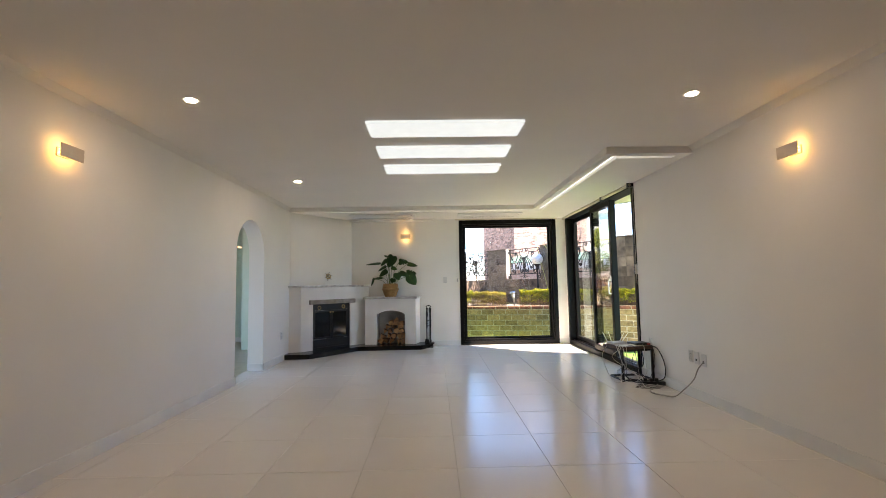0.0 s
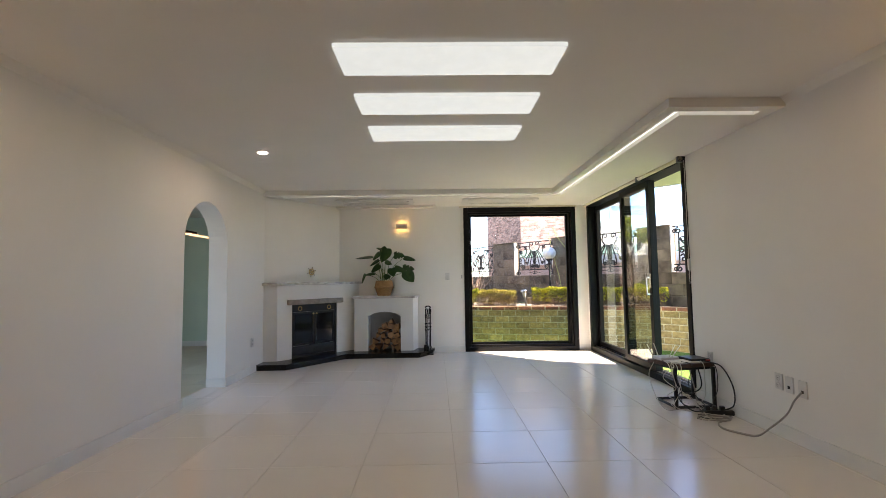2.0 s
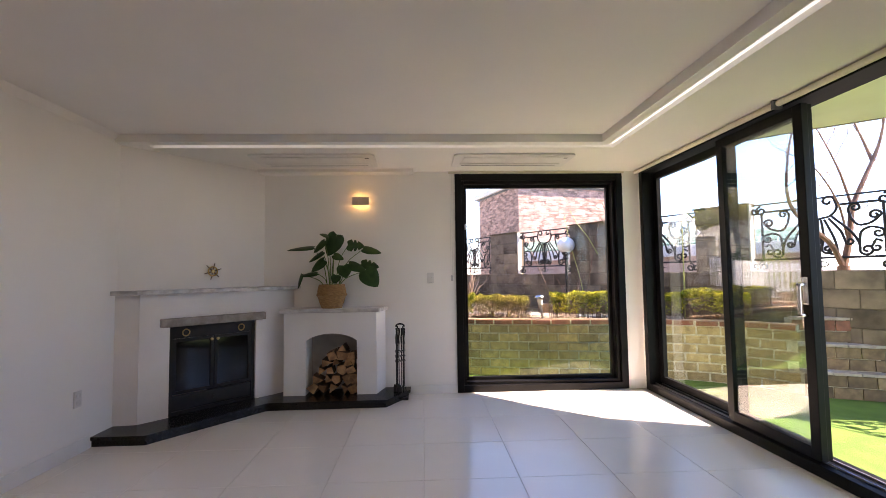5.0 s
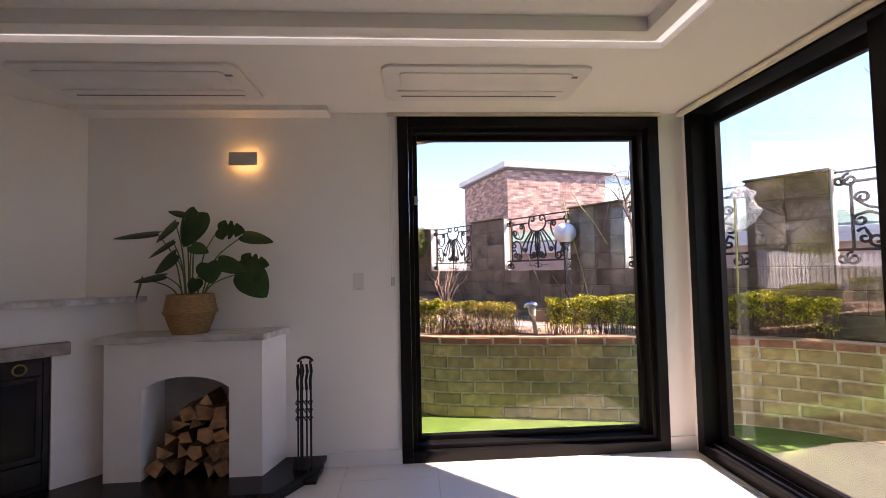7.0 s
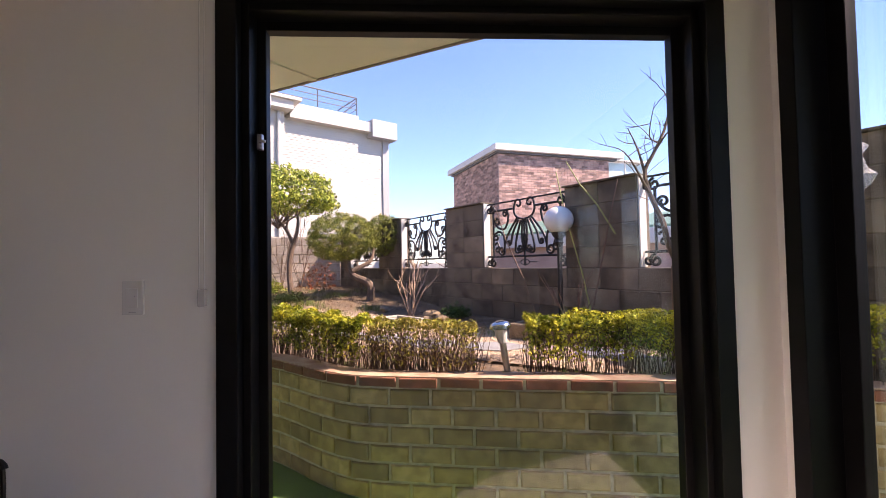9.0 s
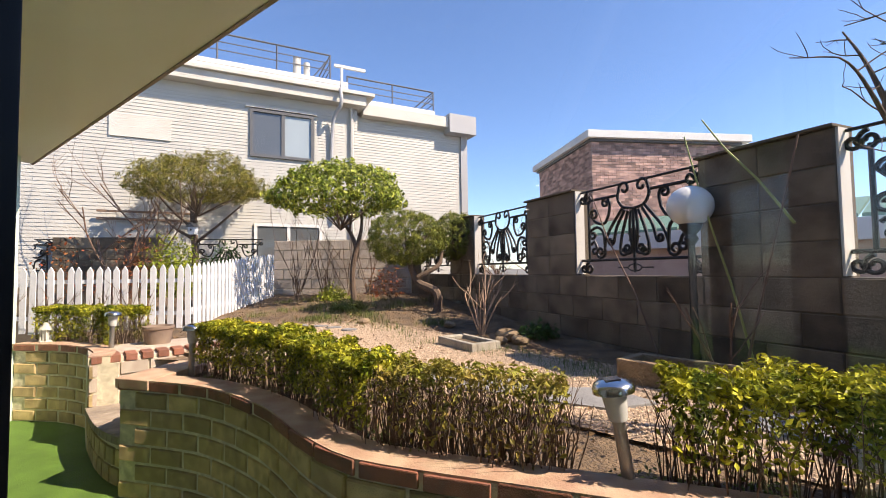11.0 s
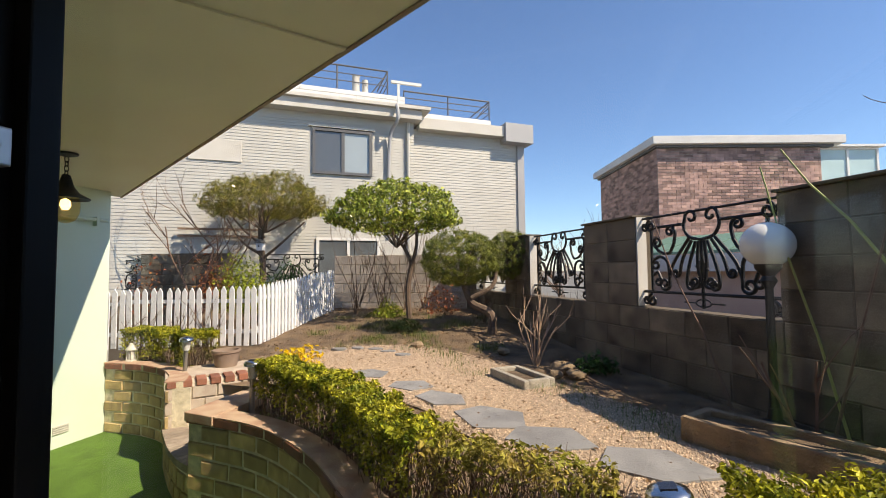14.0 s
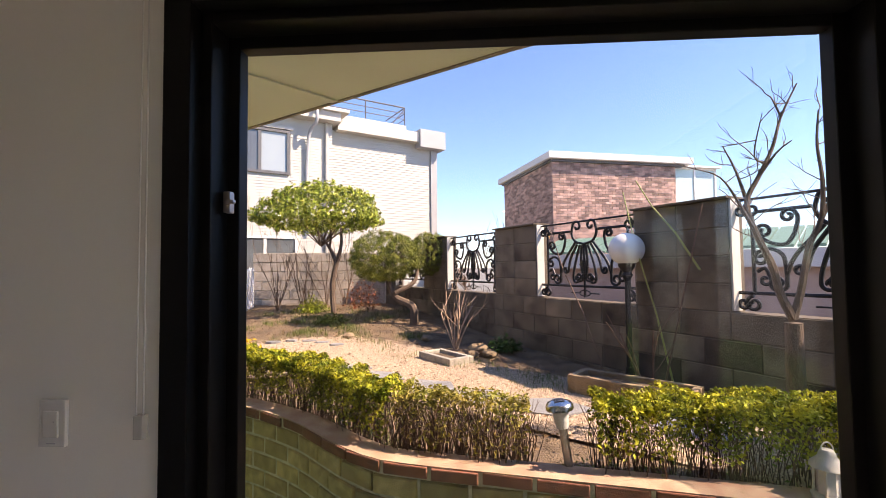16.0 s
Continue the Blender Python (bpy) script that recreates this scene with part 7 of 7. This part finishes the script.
GRANITE = material("rough_granite", (0.42, 0.38, 0.31), 0.9, color2=(0.30, 0.27, 0.22), scale=16, fine=90, bump=0.8, depth=0.012)
SANDSTONE = material("ochre_stone", (0.33, 0.23, 0.135), 0.9, color2=(0.20, 0.14, 0.085), scale=9, fine=70, bump=0.8, depth=0.015)
trough("small grey granite trough filled with soil", (1.05, 13.05, ground_z(1.05, 13.05)), (0.62, -0.78), 0.60, 0.32, 0.09, GRANITE)
trough("long rough ochre stone trough beside the path", (2.56, 11.62, G0), (0.72, -0.62), 0.92, 0.32, 0.16, SANDSTONE)


# ---- garden lamps and small things ----
def globe_lamp():
    t = thing("garden_lamp", "black garden lamp post with a white glass globe", "lamp post", (2.77, 12.25, G0))
    part("base", Geo().lathe([(0.0, 0.0), (0.10, 0.0), (0.10, 0.02), (0.045, 0.05), (0.035, 0.12), (0.0, 0.12)], n=20), IRON, t, smooth=True)
    part("pole", Geo().lathe([(0.03, 0.1), (0.026, 0.5), (0.032, 0.52), (0.026, 0.55), (0.024, 0.92)], n=14), IRON, t, smooth=True)
    part("collar", Geo().lathe([(0.024, 0.90), (0.05, 0.95), (0.035, 0.98), (0.075, 1.03), (0.08, 1.06), (0.0, 1.06)], n=20), IRON, t, smooth=True)
    part("globe", Geo().lathe([(0.158 * math.sin(math.pi * k / 16) + 0.0005, 1.19 - 0.15 * math.cos(math.pi * k / 16)) for k in range(17)], n=28), OPAL, t, "white opal globe", smooth=True)


OPAL = material("opal_glass", (0.78, 0.77, 0.74), 0.25, color2=(0.70, 0.69, 0.66), scale=4, bump=0)
globe_lamp()


def solar_light(at, lean):
    t = thing("solar_light", "steel solar garden light on a stake in the bed", "garden light", at, group="solar lights")
    t.matrix_basis = pose(*at, lean[0], lean[1], 0)
    part("stake", Geo().tube([(0, 0, -0.08), (0, 0, 0.26)], 0.021, 12), BRUSHED, t, smooth=True)
    part("lens", Geo().lathe([(0.030, 0.25), (0.042, 0.34), (0.042, 0.345), (0.0, 0.345)], n=20), CLEAR_PLASTIC, t, "clear ribbed lens", smooth=True)
    part("cap", Geo().lathe([(0.0, 0.342), (0.068, 0.342), (0.068, 0.358), (0.060, 0.372), (0.034, 0.382), (0.0, 0.383)], n=24), CHROME, t, "domed steel cap", smooth=True)
    part("solar_cell", Geo().box(-0.025, 0.025, -0.025, 0.025, 0.383, 0.386), SOLAR, t, "dark solar cell")


BRUSHED = material("dull_steel", (0.36, 0.34, 0.31), 0.4, 0.8, scale=12)
SOLAR = material("solar_cell", (0.02, 0.022, 0.035), 0.2, bump=0)
solar_light((1.80, 10.33, G0), (0, -8))
solar_light((-0.83, 11.72, G0), (0, 2))
solar_light((-2.24, 12.50, G0 + 0.02), (0, 3))


def lantern(at, label):
    t = thing("candle_lantern", label, "lantern", at)
    part("base", Geo().lathe([(0.0, 0.0), (0.065, 0.0), (0.062, 0.015), (0.055, 0.02), (0.0, 0.02)], n=8), LANTERN, t)
    for k in range(4):
        a = math.pi / 4 + k * math.pi / 2
        part("post", Geo().tube([(0.05 * math.cos(a), 0.05 * math.sin(a), 0.018), (0.045 * math.cos(a), 0.045 * math.sin(a), 0.13)], 0.006, 5), LANTERN, t)
    part("glass", Geo().lathe([(0.040, 0.022), (0.040, 0.128)], n=8), CLEAR_PLASTIC, t, "dull glass")
    part("roof", Geo().lathe([(0.065, 0.128), (0.060, 0.145), (0.034, 0.17), (0.030, 0.185), (0.022, 0.2), (0.0, 0.205)], n=16), LANTERN, t, smooth=True)
    part("handle", Geo().tube([(0.025 * math.cos(k * math.pi / 8), 0, 0.20 + 0.03 * math.sin(k * math.pi / 8)) for k in range(9)], 0.003, 5), LANTERN, t)


LANTERN = material("cream_tin", (0.62, 0.60, 0.52), 0.6, color2=(0.50, 0.48, 0.41), scale=20)
lantern((2.80, 10.06, CAP_Z), "weathered cream tin candle lantern on the wall cap")
lantern((-3.28, 12.80, CAP_Z), "white tin candle lantern on the wall cap")
pot = thing("clay_pot", "weathered brown clay pot beside the steps", "pot", (-2.05, 12.85, G0))
part("pot", Geo().lathe([(0.0, 0.0), (0.10, 0.0), (0.13, 0.19), (0.142, 0.20), (0.142, 0.225), (0.122, 0.225), (0.112, 0.19), (0.0, 0.19)], n=24), material("brown_clay", (0.19, 0.13, 0.10), 0.9, color2=(0.27, 0.20, 0.15), scale=9, fine=70, bump=0.4), pot, smooth=True)


def porch_lamp():
    t = thing("porch_lamp", "black bell-shaped porch lamp with a lit glass shade", "porch lamp", (-2.23, 11.34, 2.60))
    part("ceiling_rose", Geo().lathe([(0.0, 0.0), (0.075, 0.0), (0.07, -0.015), (0.02, -0.03), (0.0, -0.03)], n=20), IRON, t, smooth=True)
    for k in range(4):
        z = -0.05 - k * 0.036
        part("chain_link", Geo().tube([((0.016 * math.cos(a * math.pi / 5)) if k % 2 else 0, 0 if k % 2 else 0.016 * math.cos(a * math.pi / 5), z + 0.024 * math.sin(a * math.pi / 5)) for a in range(11)], 0.004, 5), IRON, t)
    part("hood", Geo().lathe([(0.0, -0.17), (0.025, -0.17), (0.035, -0.20), (0.05, -0.26), (0.085, -0.31), (0.155, -0.35), (0.155, -0.358), (0.08, -0.325), (0.0, -0.32)], n=28), IRON, t, smooth=True)
    part("glass_shade", Geo().lathe([(0.085, -0.345), (0.092, -0.40), (0.09, -0.46), (0.065, -0.52), (0.02, -0.545), (0.0, -0.545)], n=24), AMBER_GLASS, t, "ribbed warm glass shade", smooth=True)
    part("bulb", Geo().lathe([(0.0, -0.35), (0.03, -0.37), (0.035, -0.41), (0.02, -0.44), (0.0, -0.445)], n=14), PORCH_BULB, t, "glowing bulb", smooth=True)


AMBER_GLASS = glass_material("ribbed_glass", (0.95, 0.80, 0.55))
PORCH_BULB = material("porch_bulb", (0.8, 0.8, 0.8), 0.5, emit=(1.0, 0.72, 0.35), strength=3.0, bump=0)
porch_lamp()
pipe = thing("wall_pipe", "pale green painted pipe along the outside wall", "pipe")
part("pipe", Geo().tube([(-3.46, 9.6, 2.22), (-3.46, 12.62, 2.26)], 0.02, 8), GREEN_PAINT, pipe, smooth=True)
for y in (10.4, 11.5, 12.5):
    part("clip", Geo().box(-3.5, -3.435, y - 0.015, y + 0.015, 2.19, 2.29), GREEN_PAINT, pipe)
vent = thing("wall_vent", "small louvred vent low on the green wall", "vent")
for k in range(4):
    part("slat", Geo().box(-3.5, -3.488, 12.15, 12.30, 0.06 + k * 0.022, 0.072 + k * 0.022), CREAM, vent)


def garden_stakes():
    for i, (a, b, mat) in enumerate((((3.0, 11.88, G0), (2.78, 12.33, 2.35), BAMBOO), ((2.94, 11.95, G0), (3.16, 11.66, 2.15), BARE_BRANCH), ((3.14, 11.70, 1.62), (2.85, 12.19, 2.43), BAMBOO), ((2.62, 12.55, G0), (2.25, 13.2, 2.1), BARE_BRANCH))):
        s = thing("garden_stake", "thin leaning bamboo garden stake" if mat is BAMBOO else "thin leaning bare garden cane", "stake", group="garden stakes")
        a, b = Vector(a), Vector(b)
        n = Vector((0.02, 0.03, 0.02))
        part("cane", Geo().tube([a, a.lerp(b, 0.35) + n, a.lerp(b, 0.7) - n, b], 0.009, 6, 0.005), mat, s, smooth=True)


BAMBOO = material("green_bamboo", (0.32, 0.33, 0.10), 0.6, scale=12)
garden_stakes()


# ---- small garden clutter ----
def plastic_bag():
    """A clear bag pulled over a cane that stands in the hedge bed."""
    t = thing("plastic_bag", "crumpled translucent plastic bag tied over a garden cane", "plastic bag", (3.60, 9.98, G0))
    part("cane", Geo().tube([(0, 0, -0.05), (0.01, 0.0, 1.35)], 0.008, 6), BAMBOO, t)
    n, rows = 22, 16
    v = []
    for i in range(rows):
        u = i / (rows - 1)
        r = 0.02 + 0.17 * math.sin(math.pi * min(u * 0.93 + 0.05, 1)) ** 0.7 * (1.05 - 0.35 * u)
        for j in range(n):
            a = 2 * math.pi * j / n
            k = 1 + 0.45 * noise.noise(Vector((math.cos(a) * 1.7, math.sin(a) * 1.7, u * 4))) + 0.25 * noise.noise(Vector((math.cos(a) * 5, math.sin(a) * 5, u * 9 + 3)))
            v.append((r * k * math.cos(a), r * k * math.sin(a), 1.02 + 0.46 * u + 0.04 * noise.noise(Vector((a, u * 5, 2)))))
    f = [(i * n + j, i * n + (j + 1) % n, (i + 1) * n + (j + 1) % n, (i + 1) * n + j) for i in range(rows - 1) for j in range(n)]
    part("bag", Geo().add(v, f), FILM, t, "crumpled clear plastic film")


FILM = bpy.data.materials.new("clear_film")
FILM.use_nodes = True
_n, _l = FILM.node_tree.nodes, FILM.node_tree.links
_n["Principled BSDF"].inputs["Base Color"].default_value = (0.8, 0.82, 0.84, 1)
_n["Principled BSDF"].inputs["Roughness"].default_value = 0.2
_clear, _mix = _n.new("ShaderNodeBsdfTransparent"), _n.new("ShaderNodeMixShader")
_mix.inputs[0].default_value = 0.30
_l.new(_clear.outputs[0], _mix.inputs[1]), _l.new(_n["Principled BSDF"].outputs[0], _mix.inputs[2]), _l.new(_mix.outputs[0], _n["Material Output"].inputs[0])
plastic_bag()


def rocks():
    rnd = random.Random(77)
    for x, y, r in ((1.42, 13.45, 0.10), (1.55, 13.32, 0.07), (1.36, 13.30, 0.06), (-0.35, 14.2, 0.07), (0.75, 14.1, 0.06)):
        g = Geo()
        rows, n = 6, 9
        v = []
        for i in range(rows):
            ph = math.pi * i / (rows - 1)
            for j in range(n):
                a = 2 * math.pi * j / n
                k = r * (1 + 0.4 * noise.noise(Vector((math.cos(a) * 1.5 + x * 7, math.sin(a) * 1.5 + y * 5, ph))))
                v.append((k * math.sin(ph) * math.cos(a) * 1.3, k * math.sin(ph) * math.sin(a), -k * 0.75 * math.cos(ph)))
        g.add(v, [(i * n + j, i * n + (j + 1) % n, (i + 1) * n + (j + 1) % n, (i + 1) * n + j) for i in range(rows - 1) for j in range(n)])
        o = tagged(part("rock", g, SANDSTONE, None, "", 0, True), "small rough brown stone on the soil", "rock", "garden stones")
        o.location = (x, y, ground_z(x, y) + r * 0.3)


rocks()


def wall_weeds():
    rng = np.random.default_rng(210)
    w = thing("wall_weeds", "small green weeds growing behind the wall cap", "weeds", kind="stuff")
    P, N = [], []
    lens = path_lengths(CAP)
    for _ in range(46):
        p, d = at_length(CAP, lens, rng.uniform(0.3, lens[-1] - 0.2))
        nn = Vector((-d.y, d.x, 0))
        c = p + nn * rng.uniform(0.17, 0.30)
        for _ in range(26):
            P.append((c.x + rng.normal(0, 0.035), c.y + rng.normal(0, 0.03), G0 + abs(rng.normal(0.02, 0.03))))
            N.append((0, -0.4, 1))
    raw_part("leaves", leaf_cloud(P, N, 0.012, 211), GRASS_LEAF, w)


wall_weeds()


# ---- floor tiles ----
BROWN_TILE = material("brown_beige_tile", (0.47, 0.40, 0.29), 0.3, color2=(0.42, 0.35, 0.25), scale=2.5, fine=60, bump=0.02, depth=0.001, vary=0.02)


def build_floor():
    fl = structure("floor", Geo().box(XL - WT, XR + 0.0, Y0, YB, -0.3, -0.004), GROUT, "large square beige porcelain floor tiles", "floor")
    P, j = 0.615, 0.003
    cache = {}

    def tile(x0, x1, y0, y1, parent, mat):
        key = (round(x1 - x0, 3), round(y1 - y0, 3), mat.name)
        if key not in cache:
            hx, hy, e = key[0] / 2 - j / 2, key[1] / 2 - j / 2, 0.0015
            v = [(-hx, -hy, -0.006), (hx, -hy, -0.006), (hx, hy, -0.006), (-hx, hy, -0.006), (-hx, -hy, -e), (hx, -hy, -e), (hx, hy, -e), (-hx, hy, -e),
                 (-hx + e, -hy + e, 0), (hx - e, -hy + e, 0), (hx - e, hy - e, 0), (-hx + e, hy - e, 0)]
            f = [(8, 9, 10, 11)] + [(a, (a + 1) % 4, 4 + (a + 1) % 4, 4 + a) for a in range(4)] + [(4 + a, 4 + (a + 1) % 4, 8 + (a + 1) % 4, 8 + a) for a in range(4)]
            cache[key] = finish(Geo().add(v, f).mesh("tile"), mat)
        ob = new("tile", cache[key])
        ob.parent = parent
        ob.location = ((x0 + x1) / 2, (y0 + y1) / 2, 0)

    def lay(xa, xb, ya, yb, parent, mat=TILE):
        xs = sorted({xa, xb} | {0.14 + P * k for k in range(-14, 8) if xa + 0.02 < 0.14 + P * k < xb - 0.02})
        ys = sorted({ya, yb} | {5.90 + P * k for k in range(-14, 12) if ya + 0.02 < 5.90 + P * k < yb - 0.02})
        for x0, x1 in zip(xs, xs[1:]):
            for y0, y1 in zip(ys, ys[1:]):
                tile(x0, x1, y0, y1, parent, mat)
    lay(XL, XR, Y0, YB, fl)
    f2 = structure("floor_next_room", Geo().box(-5.6, XL - WT, 3.5, 10.6, -0.3, -0.004), GROUT, "brownish beige floor tiles of the next room", "floor")
    lay(-5.6, XL - WT, 3.5, 10.6, f2, BROWN_TILE)
    lay(XL - WT, XL, A_Y0, A_Y1, f2)


build_floor()
